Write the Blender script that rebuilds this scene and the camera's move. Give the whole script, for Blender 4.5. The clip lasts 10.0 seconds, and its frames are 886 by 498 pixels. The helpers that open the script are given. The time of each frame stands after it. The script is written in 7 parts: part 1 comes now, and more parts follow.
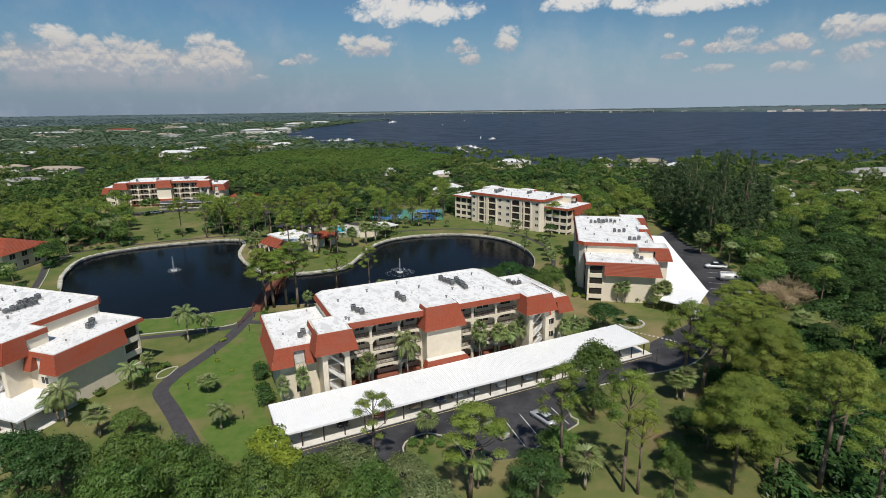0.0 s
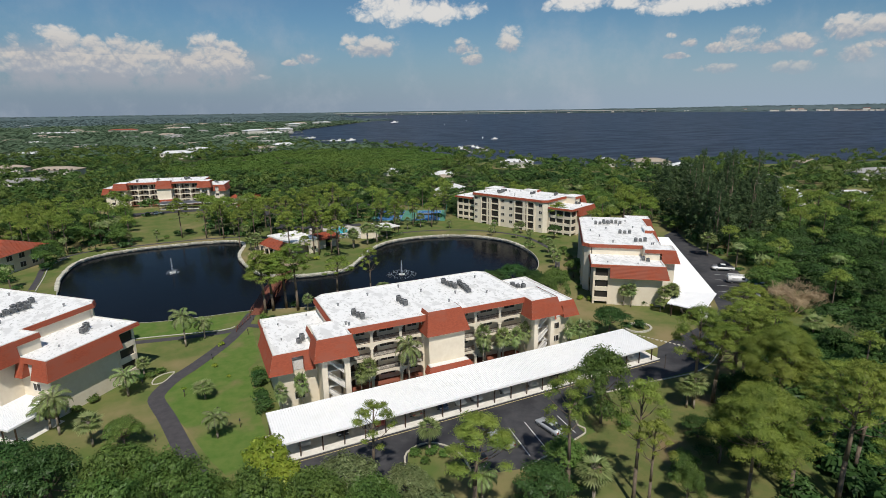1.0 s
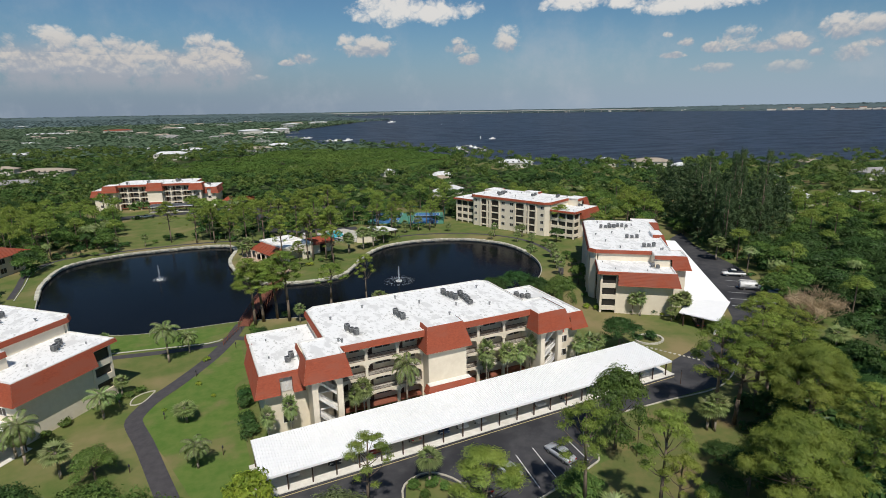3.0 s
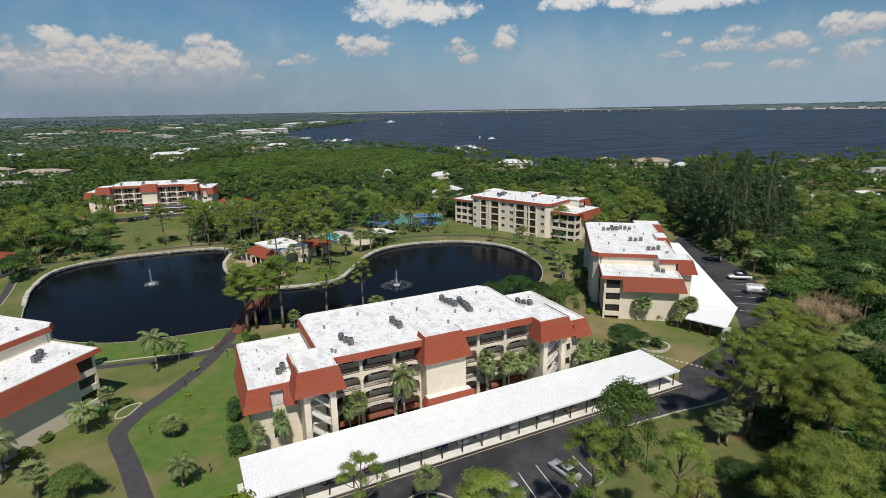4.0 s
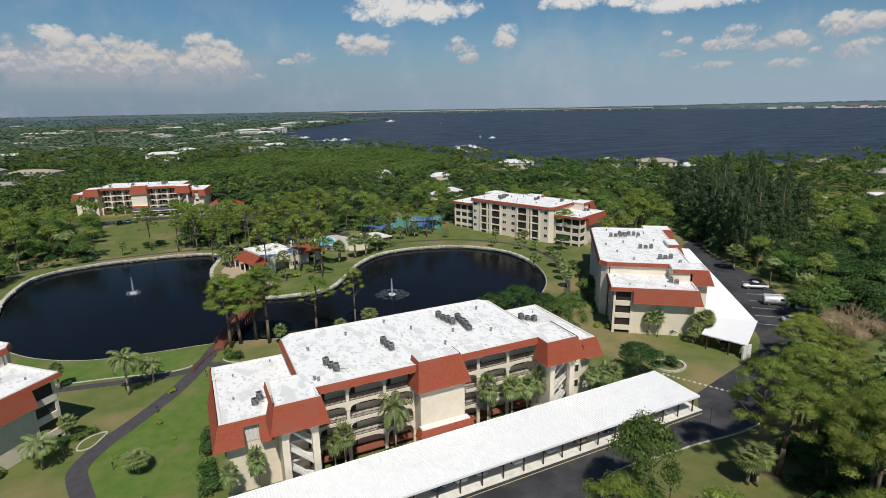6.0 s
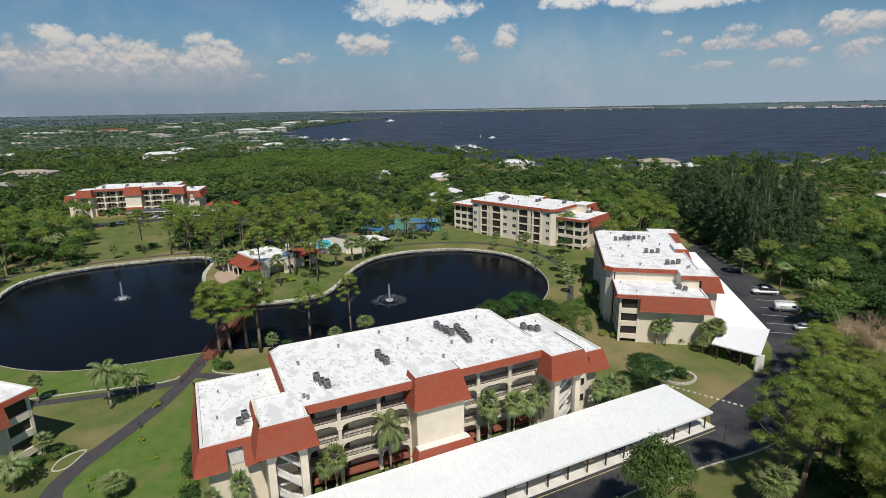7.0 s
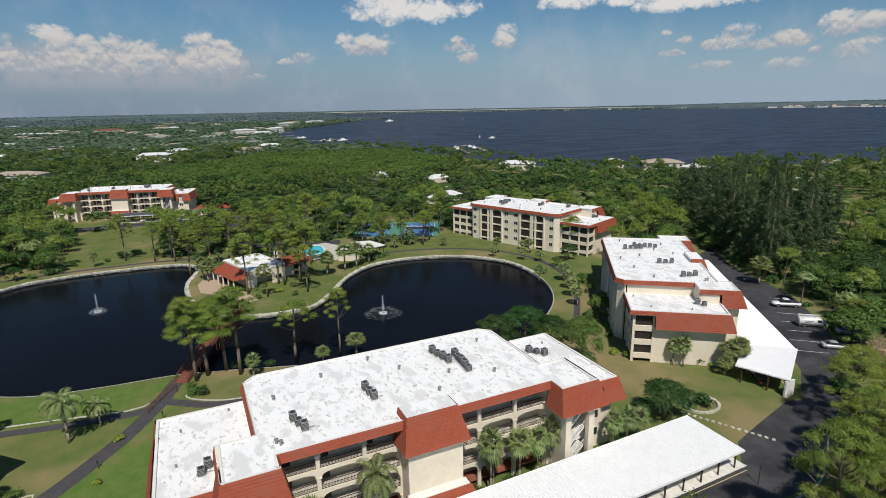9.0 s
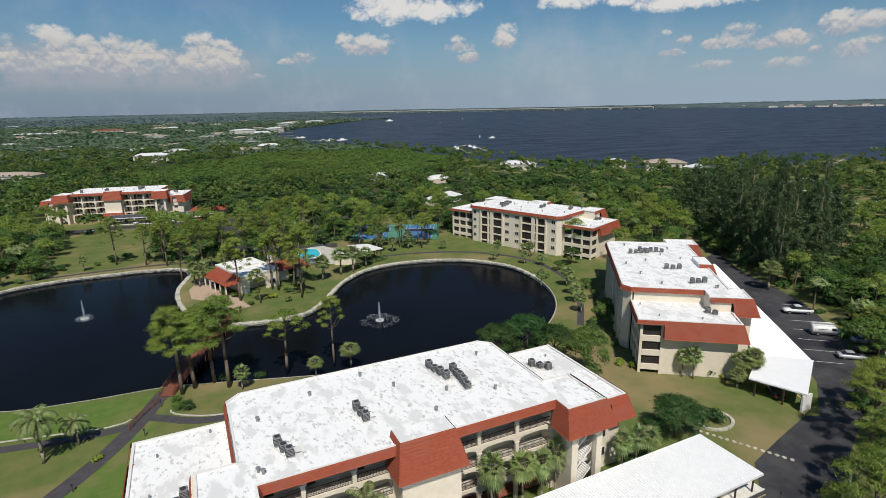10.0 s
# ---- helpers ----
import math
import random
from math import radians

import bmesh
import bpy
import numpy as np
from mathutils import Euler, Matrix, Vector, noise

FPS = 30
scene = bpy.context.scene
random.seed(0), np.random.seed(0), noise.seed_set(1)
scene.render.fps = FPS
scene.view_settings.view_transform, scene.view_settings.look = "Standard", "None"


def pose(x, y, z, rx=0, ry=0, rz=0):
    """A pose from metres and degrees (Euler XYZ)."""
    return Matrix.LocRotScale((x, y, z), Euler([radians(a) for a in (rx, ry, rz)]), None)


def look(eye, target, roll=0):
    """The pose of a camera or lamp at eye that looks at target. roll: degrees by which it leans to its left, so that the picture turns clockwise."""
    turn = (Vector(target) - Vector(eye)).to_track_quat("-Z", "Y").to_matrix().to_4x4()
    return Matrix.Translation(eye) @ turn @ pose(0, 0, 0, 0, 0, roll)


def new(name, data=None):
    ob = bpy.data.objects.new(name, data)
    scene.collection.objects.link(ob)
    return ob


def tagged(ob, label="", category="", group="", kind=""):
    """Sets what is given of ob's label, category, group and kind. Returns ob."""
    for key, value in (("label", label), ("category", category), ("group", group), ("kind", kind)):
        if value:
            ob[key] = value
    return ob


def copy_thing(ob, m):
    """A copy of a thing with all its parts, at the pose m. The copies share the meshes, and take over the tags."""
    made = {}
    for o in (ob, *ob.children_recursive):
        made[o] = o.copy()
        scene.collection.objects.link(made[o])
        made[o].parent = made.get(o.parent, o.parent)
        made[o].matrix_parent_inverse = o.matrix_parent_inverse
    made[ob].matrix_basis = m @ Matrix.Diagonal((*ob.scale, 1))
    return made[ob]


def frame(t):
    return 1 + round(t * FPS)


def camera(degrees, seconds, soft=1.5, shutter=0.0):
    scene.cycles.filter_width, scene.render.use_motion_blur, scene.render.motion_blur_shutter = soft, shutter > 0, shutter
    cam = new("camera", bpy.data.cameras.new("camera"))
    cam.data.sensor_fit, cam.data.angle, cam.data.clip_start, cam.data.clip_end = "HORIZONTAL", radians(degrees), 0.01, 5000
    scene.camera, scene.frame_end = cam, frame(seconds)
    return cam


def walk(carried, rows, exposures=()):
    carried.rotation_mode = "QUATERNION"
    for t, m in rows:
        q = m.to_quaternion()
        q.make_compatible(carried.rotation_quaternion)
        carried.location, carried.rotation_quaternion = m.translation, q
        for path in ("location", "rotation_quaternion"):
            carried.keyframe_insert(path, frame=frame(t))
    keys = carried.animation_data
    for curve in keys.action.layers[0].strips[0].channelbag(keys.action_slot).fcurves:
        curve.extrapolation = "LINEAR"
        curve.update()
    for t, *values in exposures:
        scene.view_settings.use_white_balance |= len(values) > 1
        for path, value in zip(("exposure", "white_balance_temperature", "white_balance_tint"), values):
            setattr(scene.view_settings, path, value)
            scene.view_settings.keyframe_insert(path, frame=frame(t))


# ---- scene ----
cam = camera(78.00, 10.0, soft=0.6)
PATH = [
    (0, (-2.548, -0.479, 47.137), (5.640, 17.078, 42.168), -0.70),
    (0.5, (-2.042, 0.571, 47.040), (6.091, 18.155, 42.073), -0.74),
    (1, (-1.549, 1.914, 46.982), (6.573, 19.502, 42.016), -0.77),
    (1.5, (-1.021, 3.425, 46.947), (7.115, 21.007, 41.979), -0.79),
    (2, (-0.426, 5.027, 46.922), (7.733, 22.597, 41.953), -0.82),
    (2.5, (0.252, 6.677, 46.904), (8.436, 24.236, 41.932), -0.85),
    (4, (2.816, 11.820, 46.866), (11.038, 29.357, 41.881), -0.96),
    (4.5, (3.821, 13.622, 46.859), (12.043, 31.157, 41.868), -0.98),
    (5, (4.880, 15.485, 46.854), (13.097, 33.021, 41.855), -1.00),
    (5.5, (5.976, 17.417, 46.848), (14.186, 34.953, 41.842), -1.00),
    (7, (9.354, 23.581, 46.797), (17.555, 41.117, 41.773), -0.98),
    (7.5, (10.481, 25.713, 46.757), (18.685, 43.246, 41.731), -0.98),
    (8, (11.605, 27.849, 46.704), (19.814, 45.380, 41.677), -0.99),
    (8.5, (12.732, 29.970, 46.640), (20.946, 47.499, 41.614), -1.01),
    (9, (13.874, 32.066, 46.575), (22.092, 49.593, 41.550), -1.04),
    (9.5, (15.050, 34.140, 46.527), (23.266, 51.668, 41.501), -1.07),
    (10, (16.285, 36.221, 46.523), (24.491, 53.752, 41.490), -1.10),
]
walk(cam, [(t, look(eye, target, roll)) for t, eye, target, roll in PATH])

# ---- world and sun ----
SUN_AZ, SUN_EL = 196.0, 54.0
world = bpy.data.worlds.new("sky")
scene.world = world
world.use_nodes = True


class Nodes:
    """Short hand for building node trees."""

    def __init__(self, tree):
        self.t = tree

    def add(self, kind, **props):
        n = self.t.nodes.new(kind)
        for k, v in props.items():
            setattr(n, k, v)
        return n

    def put(self, sock, v):
        if isinstance(v, bpy.types.NodeSocket):
            self.t.links.new(v, sock)
        elif v is not None:
            sock.default_value = v

    def math(self, op, a, b=None, c=None, clamp=False):
        n = self.add("ShaderNodeMath", operation=op, use_clamp=clamp)
        for s, v in zip(n.inputs, (a, b, c)):
            self.put(s, v)
        return n.outputs[0]

    def noise(self, vec, scale, detail=4.0, rough=0.55, dims="3D"):
        n = self.add("ShaderNodeTexNoise", noise_dimensions=dims)
        self.put(n.inputs["Vector"], vec)
        n.inputs["Scale"].default_value, n.inputs["Detail"].default_value, n.inputs["Roughness"].default_value = scale, detail, rough
        return n.outputs["Fac"]

    def ramp(self, v, lo, hi, a=0.0, b=1.0):
        n = self.add("ShaderNodeMapRange", interpolation_type="SMOOTHSTEP")
        for s, x in zip(n.inputs, (v, lo, hi, a, b)):
            self.put(s, x)
        return n.outputs[0]

    def mix(self, f, a, b):
        n = self.add("ShaderNodeMix", data_type="RGBA")
        self.put(n.inputs[0], f)
        self.put(n.inputs[6], a)
        self.put(n.inputs[7], b)
        return n.outputs[2]


# heaps of fair-weather cloud: azimuth from north clockwise, height over the horizon, half width, half height (degrees)
CLOUDS_WEST = [
    (-11.5, 5.7, 0.9, 0.7),
    (-8.3, 6.0, 1.7, 1.0),
    (-6.2, 5.7, 1.0, 0.7),
    (-3.7, 5.5, 2.0, 0.8),
    (-2.2, 5.7, 1.7, 0.7),
    (-0.6, 4.8, 1.4, 0.7),
    (3.0, 5.5, 1.5, 1.3),
    (4.4, 5.1, 1.5, 1.3),
    (1.3, 4.5, 1.0, 0.6),
    (-9.0, 3.8, 4.2, 0.8),
    (-2.5, 3.8, 4.1, 0.8),
    (3.6, 3.6, 2.6, 0.7),
    (5.8, 3.8, 1.2, 0.7),
    (7.3, 3.1, 0.9, 0.3),
    (11.8, 4.7, 1.2, 0.5),
    (10.3, 4.4, 0.8, 0.3),
    (19.9, 9.3, 3.4, 1.5),
    (25.4, 9.1, 3.1, 1.3),
    (17.4, 8.6, 1.4, 0.9),
]
CLOUDS_WEST += [(-12.0, 4.7, 2.2, 1.0), (-8.8, 4.8, 3.2, 1.0), (-3.2, 4.6, 3.2, 1.0), (2.6, 4.3, 2.4, 1.0), (5.0, 4.0, 2.0, 0.9)]
CLOUDS_EAST = [
    (17.8, 5.9, 2.5, 1.0),
    (16.1, 6.6, 0.8, 0.8),
    (27.0, 5.8, 1.7, 0.8),
    (28.0, 4.6, 1.1, 0.6),
    (31.6, 6.3, 1.4, 1.3),
    (38.0, 9.5, 3.0, 0.9),
    (42.4, 9.2, 1.3, 0.7),
    (48.2, 8.7, 5.0, 0.9),
    (46.5, 6.2, 0.6, 0.3),
    (48.0, 5.5, 0.7, 0.4),
    (52.3, 5.6, 1.6, 1.1),
    (56.2, 5.0, 1.7, 0.8),
    (53.9, 4.8, 2.3, 0.6),
    (50.4, 4.9, 1.0, 0.5),
    (59.8, 5.8, 1.5, 1.0),
    (61.7, 6.0, 1.5, 0.8),
    (60.6, 3.7, 1.4, 0.8),
    (58.2, 4.0, 0.6, 0.4),
    (62.0, 4.5, 0.9, 0.5),
    (50.8, 3.1, 1.9, 0.5),
    (46.9, 4.4, 1.1, 0.3),
    (56.4, 2.9, 1.7, 0.6),
]


def build_sky():
    w = Nodes(world.node_tree)
    world.node_tree.nodes.clear()
    out = w.add("ShaderNodeOutputWorld")
    back = w.add("ShaderNodeBackground")
    sky = w.add("ShaderNodeTexSky", sky_type="NISHITA", sun_disc=False, sun_elevation=radians(SUN_EL), sun_rotation=radians(SUN_AZ),
                altitude=20.0, air_density=1.0, dust_density=0.5, ozone_density=2.6)
    geo = w.add("ShaderNodeTexCoord").outputs["Generated"]
    sep = w.add("ShaderNodeSeparateXYZ")
    w.put(sep.inputs[0], geo)
    az = w.math("MULTIPLY", w.math("ARCTAN2", sep.outputs[0], sep.outputs[1]), 180 / math.pi)
    el = w.math("MULTIPLY", w.math("ARCSINE", sep.outputs[2]), 180 / math.pi)
    field, inner = None, None
    for a, e, dx, dy in CLOUDS_WEST + CLOUDS_EAST:
        u = w.math("DIVIDE", w.math("SUBTRACT", az, a), dx * 1.12)
        v = w.math("SUBTRACT", el, e)
        v = w.math("MAXIMUM", w.math("DIVIDE", v, dy * 1.15), w.math("DIVIDE", v, -dy * 0.95))
        f = w.math("SUBTRACT", 1.0, w.math("ADD", w.math("MULTIPLY", u, u), w.math("MULTIPLY", v, v)))
        field = f if field is None else w.math("MAXIMUM", field, f)
        tall = w.math("SUBTRACT", w.math("DIVIDE", w.math("SUBTRACT", el, e), dy), w.math("MULTIPLY", w.math("LESS_THAN", f, -0.6), 9.0))
        inner = tall if inner is None else w.math("MAXIMUM", inner, tall)

    def heaps(shift):
        """Rounded billows at three sizes; shift moves the sample upwards."""
        mp = w.add("ShaderNodeMapping")
        mp.inputs["Location"].default_value = (0.0, 0.0, shift)
        mp.inputs["Scale"].default_value = (1, 1, 1.25)
        w.put(mp.inputs["Vector"], geo)
        wobble = w.add("ShaderNodeTexNoise", noise_dimensions="3D")
        w.put(wobble.inputs["Vector"], mp.outputs[0])
        wobble.inputs["Scale"].default_value, wobble.inputs["Detail"].default_value = 30.0, 4.0
        bent = w.add("ShaderNodeVectorMath", operation="MULTIPLY_ADD")
        w.put(bent.inputs[0], wobble.outputs["Color"])
        bent.inputs[1].default_value = (0.035, 0.035, 0.035)
        w.put(bent.inputs[2], mp.outputs[0])
        total = w.math("MULTIPLY", w.math("SUBTRACT", w.noise(mp.outputs[0], 13.0, 2.0, 0.5), 0.5), 2.2)
        for size, weight in ((32.0, 1.35), (75.0, 0.85), (170.0, 0.5)):
            vo = w.add("ShaderNodeTexVoronoi", feature="SMOOTH_F1", distance="EUCLIDEAN")
            w.put(vo.inputs["Vector"], bent.outputs[0])
            vo.inputs["Scale"].default_value, vo.inputs["Smoothness"].default_value = size, 0.35
            total = w.math("ADD", total, w.math("MULTIPLY", w.math("SUBTRACT", 0.42, vo.outputs["Distance"]), weight))
        return w.math("ADD", total, w.math("MULTIPLY", w.math("SUBTRACT", w.noise(mp.outputs[0], 190.0, 6.0, 0.6), 0.5), 0.7))

    here, above = heaps(0.0), heaps(0.0075)
    dense = w.math("ADD", field, w.math("ADD", w.math("MULTIPLY", here, 0.78), 0.10))
    cover = w.ramp(dense, -0.15, 0.85)
    relief = w.math("SUBTRACT", here, above)
    lit = w.math("ADD", w.math("MULTIPLY", inner, 0.42), w.math("ADD", w.math("MULTIPLY", relief, 0.62), w.math("MULTIPLY", here, 0.16)))
    lit = w.ramp(lit, -0.5, 0.8)
    crest = w.mix(w.ramp(el, 5.0, 9.0), (0.60, 0.565, 0.53, 1), (0.76, 0.735, 0.70, 1))
    white = w.mix(lit, (0.335, 0.375, 0.44, 1), crest)
    # thin veil low over the horizon and faint shreds of cloud in it
    veil = w.mix(w.ramp(az, -10.0, 60.0), (0.215, 0.275, 0.360, 1), (0.315, 0.40, 0.50, 1))
    haze = w.math("MULTIPLY", w.ramp(el, 9.0, -0.6), 0.95)
    shreds = w.math("MULTIPLY", w.ramp(w.noise(geo, 9.0, 9.0, 0.62), 0.47, 0.75), w.ramp(el, 13.0, 4.0, 0.0, 0.42))
    tone = w.add("ShaderNodeVectorMath", operation="MULTIPLY")
    w.put(tone.inputs[0], sky.outputs[0])
    tone.inputs[1].default_value = (SKY * 0.66, SKY * 0.91, SKY * 1.03)
    base = w.mix(haze, tone.outputs[0], veil)
    base = w.mix(shreds, base, (0.42, 0.46, 0.52, 1))
    # the flat grey underside of the western bank of cloud
    bank = w.math("MULTIPLY", w.math("MULTIPLY", w.ramp(el, 1.2, 3.0), w.ramp(el, 6.0, 4.3)), w.math("MULTIPLY", w.ramp(az, 9.5, 4.0), w.ramp(w.noise(geo, 16.0, 7.0, 0.62), 0.30, 0.52)))
    base = w.mix(w.math("MULTIPLY", bank, 0.85), base, (0.355, 0.375, 0.425, 1))
    fade = w.ramp(el, 1.4, 4.6, 0.10, 0.90)
    w.put(back.inputs[0], w.mix(w.math("MULTIPLY", cover, fade), base, white))
    back.inputs[1].default_value = 1.0
    w.t.links.new(back.outputs[0], out.inputs[0])


SKY = 0.064
build_sky()
sun = new("sun", bpy.data.lights.new("sun", "SUN"))
sun.data.energy, sun.data.angle, sun.data.color = 3.95, radians(0.53), (1.0, 0.95, 0.87)
_a, _e = radians(SUN_AZ), radians(SUN_EL)
sun.matrix_world = look((0, 0, 300), Vector((0, 0, 300)) - Vector((math.sin(_a) * math.cos(_e), math.cos(_a) * math.cos(_e), math.sin(_e))))
scene.view_settings.exposure = 0.0

# ---- materials ----
def material(name, c1, c2=None, scale=1.0, rough=0.8, bump=0.0, bump_scale=None, c3=None, big=0.05, metal=0.0, spec=0.4, stretch=None, random=0.0, patch=(0.45, 0.62), lo_hi=(0.3, 0.7)):
    """A two-scale procedural surface: grain between c1 and c2 at `scale` per metre, patches of c3 at `big`."""
    m = bpy.data.materials.new(name)
    m.use_nodes = True
    n = Nodes(m.node_tree)
    p = m.node_tree.nodes["Principled BSDF"]
    pos = n.add("ShaderNodeNewGeometry").outputs["Position"]
    if stretch:
        mp = n.add("ShaderNodeMapping")
        mp.inputs["Scale"].default_value = stretch
        n.put(mp.inputs["Vector"], pos)
        pos = mp.outputs[0]
    col = (*c1, 1)
    if c2:
        col = n.mix(n.ramp(n.noise(pos, scale, 6.0, 0.62), *lo_hi), (*c1, 1), (*c2, 1))
    if c3:
        col = n.mix(n.ramp(n.noise(pos, big, 5.0, 0.55), *patch), col, (*c3, 1))
    if random:
        r = n.add("ShaderNodeObjectInfo").outputs["Random"]
        hsv = n.add("ShaderNodeHueSaturation")
        n.put(hsv.inputs["Value"], n.math("ADD", 1.0 - random / 2, n.math("MULTIPLY", r, random)))
        n.put(hsv.inputs["Hue"], n.math("ADD", 0.488, n.math("MULTIPLY", n.math("FRACT", n.math("MULTIPLY", r, 7.31)), 0.024)))
        n.put(hsv.inputs["Color"], col)
        col = hsv.outputs[0]
    n.put(p.inputs["Base Color"], col)
    p.inputs["Roughness"].default_value, p.inputs["Metallic"].default_value = rough, metal
    p.inputs["Specular IOR Level"].default_value = spec
    if bump:
        b = n.add("ShaderNodeBump")
        b.inputs["Strength"].default_value, b.inputs["Distance"].default_value = bump, 0.05
        n.put(b.inputs["Height"], n.noise(pos, bump_scale or scale * 3, 5.0, 0.6))
        n.put(p.inputs["Normal"], b.outputs[0])
    return m


def foliage(name, c1, c2, c3, glow=0.2, scale=0.35, spread=0.55):
    """Leaves: colour varies from leaf to leaf, over the crown and from tree to tree; light comes through them."""
    m = bpy.data.materials.new(name)
    m.use_nodes = True
    n = Nodes(m.node_tree)
    m.node_tree.nodes.clear()
    geo = n.add("ShaderNodeNewGeometry")
    isl, pos = geo.outputs["Random Per Island"], geo.outputs["Position"]
    col = n.mix(isl, (*c1, 1), (*c2, 1))
    col = n.mix(n.math("MULTIPLY", n.ramp(n.noise(pos, scale, 3.0), 0.42, 0.72), 0.75), col, (*c3, 1))
    hsv = n.add("ShaderNodeHueSaturation")
    r = n.add("ShaderNodeObjectInfo").outputs["Random"]
    stand_ = n.noise(pos, scale * 0.28, 2.0)
    spark = n.math("MULTIPLY", n.math("POWER", n.math("FRACT", n.math("MULTIPLY", isl, 13.7)), 4.0), spread)
    n.put(hsv.inputs["Value"], n.math("ADD", n.math("ADD", 0.40 + (0.55 - spread) * 0.2, spark), n.math("ADD", n.math("MULTIPLY", r, 0.30), n.math("MULTIPLY", stand_, 0.80))))
    n.put(hsv.inputs["Hue"], n.math("ADD", 0.462, n.math("ADD", n.math("MULTIPLY", n.math("FRACT", n.math("MULTIPLY", r, 5.77)), 0.025), n.math("MULTIPLY", n.noise(pos, scale * 0.19, 2.0), 0.055))))
    hsv.inputs["Saturation"].default_value = 1.0
    n.put(hsv.inputs["Color"], col)
    d, t, g = n.add("ShaderNodeBsdfDiffuse"), n.add("ShaderNodeBsdfTranslucent"), n.add("ShaderNodeBsdfGlossy")
    g.inputs["Roughness"].default_value = 0.4
    g.inputs["Color"].default_value = (0.6, 0.6, 0.6, 1)
    n.put(d.inputs["Color"], hsv.outputs[0])
    n.put(t.inputs["Color"], hsv.outputs[0])
    a, b = n.add("ShaderNodeMixShader"), n.add("ShaderNodeMixShader")
    a.inputs[0].default_value, b.inputs[0].default_value = glow, 0.018
    for s, x in ((a.inputs[1], d), (a.inputs[2], t), (b.inputs[2], g)):
        n.put(s, x.outputs[0])
    n.put(b.inputs[1], a.outputs[0])
    n.put(n.add("ShaderNodeOutputMaterial").inputs[0], b.outputs[0])
    return m


def water(name, colour, rough, bump, scale, stretch=(1, 1, 1), spec=0.5, streak=0.0):
    m = bpy.data.materials.new(name)
    m.use_nodes = True
    n = Nodes(m.node_tree)
    p = m.node_tree.nodes["Principled BSDF"]
    p.inputs["Roughness"].default_value, p.inputs["IOR"].default_value = rough, 1.333
    p.inputs["Specular IOR Level"].default_value = spec
    pos = n.add("ShaderNodeNewGeometry").outputs["Position"]
    mp = n.add("ShaderNodeMapping")
    mp.inputs["Scale"].default_value = stretch
    n.put(mp.inputs["Vector"], pos)
    col = n.mix(n.ramp(n.noise(mp.outputs[0], scale * 0.03, 5.0), 0.35, 0.7), (*colour, 1), tuple(c * 1.45 for c in colour) + (1,))
    if streak:
        # lines of small breaking waves
        col = n.mix(n.math("MULTIPLY", n.ramp(n.noise(mp.outputs[0], scale * 0.16, 9.0, 0.78), 0.5, 0.74), streak), col, tuple(c * 3.2 for c in colour) + (1,))
    n.put(p.inputs["Base Color"], col)
    if streak:
        n.put(p.inputs["Specular IOR Level"], n.ramp(n.noise(mp.outputs[0], scale * 0.11, 9.0, 0.8), 0.42, 0.68, spec * 0.4, spec * 4.5))
    b = n.add("ShaderNodeBump")
    b.inputs["Strength"].default_value, b.inputs["Distance"].default_value = bump, 0.3
    n.put(b.inputs["Height"], n.noise(mp.outputs[0], scale, 5.0, 0.6))
    n.put(p.inputs["Normal"], b.outputs[0])
    return m


STUCCO = material("cream_stucco", (0.78, 0.70, 0.565), (0.73, 0.645, 0.51), 1.3, 0.9, 0.25, 14, c3=(0.66, 0.575, 0.45), big=0.16, patch=(0.5, 0.8), spec=0.2)
WHITE = material("white_paint", (0.80, 0.78, 0.74), (0.70, 0.68, 0.64), 2.0, 0.7, spec=0.3)
TILE = material("red_roof_tile", (0.355, 0.085, 0.042), (0.27, 0.062, 0.032), 2.4, 0.75, 0.3, 9, c3=(0.30, 0.085, 0.05), big=0.3, spec=0.25, stretch=(1, 1, 2.2))
ROOF = material("white_roof_membrane", (0.87, 0.86, 0.84), (0.50, 0.49, 0.46), 2.1, 0.75, 0.15, 3, c3=(0.70, 0.69, 0.67), big=0.55, patch=(0.50, 0.62), spec=0.25, lo_hi=(0.53, 0.68), stretch=(1.0, 0.55, 1.0))
METAL_WHITE = material("white_sheet_metal", (0.87, 0.87, 0.87), (0.84, 0.84, 0.84), 0.9, 0.5, c3=(0.80, 0.80, 0.79), big=0.35, patch=(0.55, 0.8), spec=0.4)
CONCRETE = material("pale_concrete", (0.58, 0.55, 0.48), (0.44, 0.41, 0.36), 0.9, 0.9, 0.2, 8)
LIGHT_CONCRETE = material("bleached_concrete", (0.78, 0.75, 0.69), (0.66, 0.63, 0.57), 0.9, 0.9, 0.2, 8, c3=(0.56, 0.53, 0.48), big=0.3, patch=(0.55, 0.75))
SLATE_METAL = material("slate_grey_sheet_metal", (0.13, 0.14, 0.155), (0.10, 0.11, 0.125), 0.9, 0.6, spec=0.3)
DRY_LAWN = material("dry_lawn", (0.160, 0.155, 0.058), (0.108, 0.135, 0.042), 0.45, 0.95, 0.7, 6, c3=(0.215, 0.155, 0.080), big=0.13, patch=(0.52, 0.70), spec=0.1)
KERB = material("kerb_concrete", (0.56, 0.52, 0.43), (0.42, 0.38, 0.30), 0.7, 0.9, 0.2, 8)
ASPHALT = material("asphalt", (0.045, 0.045, 0.05), (0.07, 0.068, 0.07), 0.5, 0.85, 0.3, 9, c3=(0.032, 0.032, 0.036), big=0.11, spec=0.35)
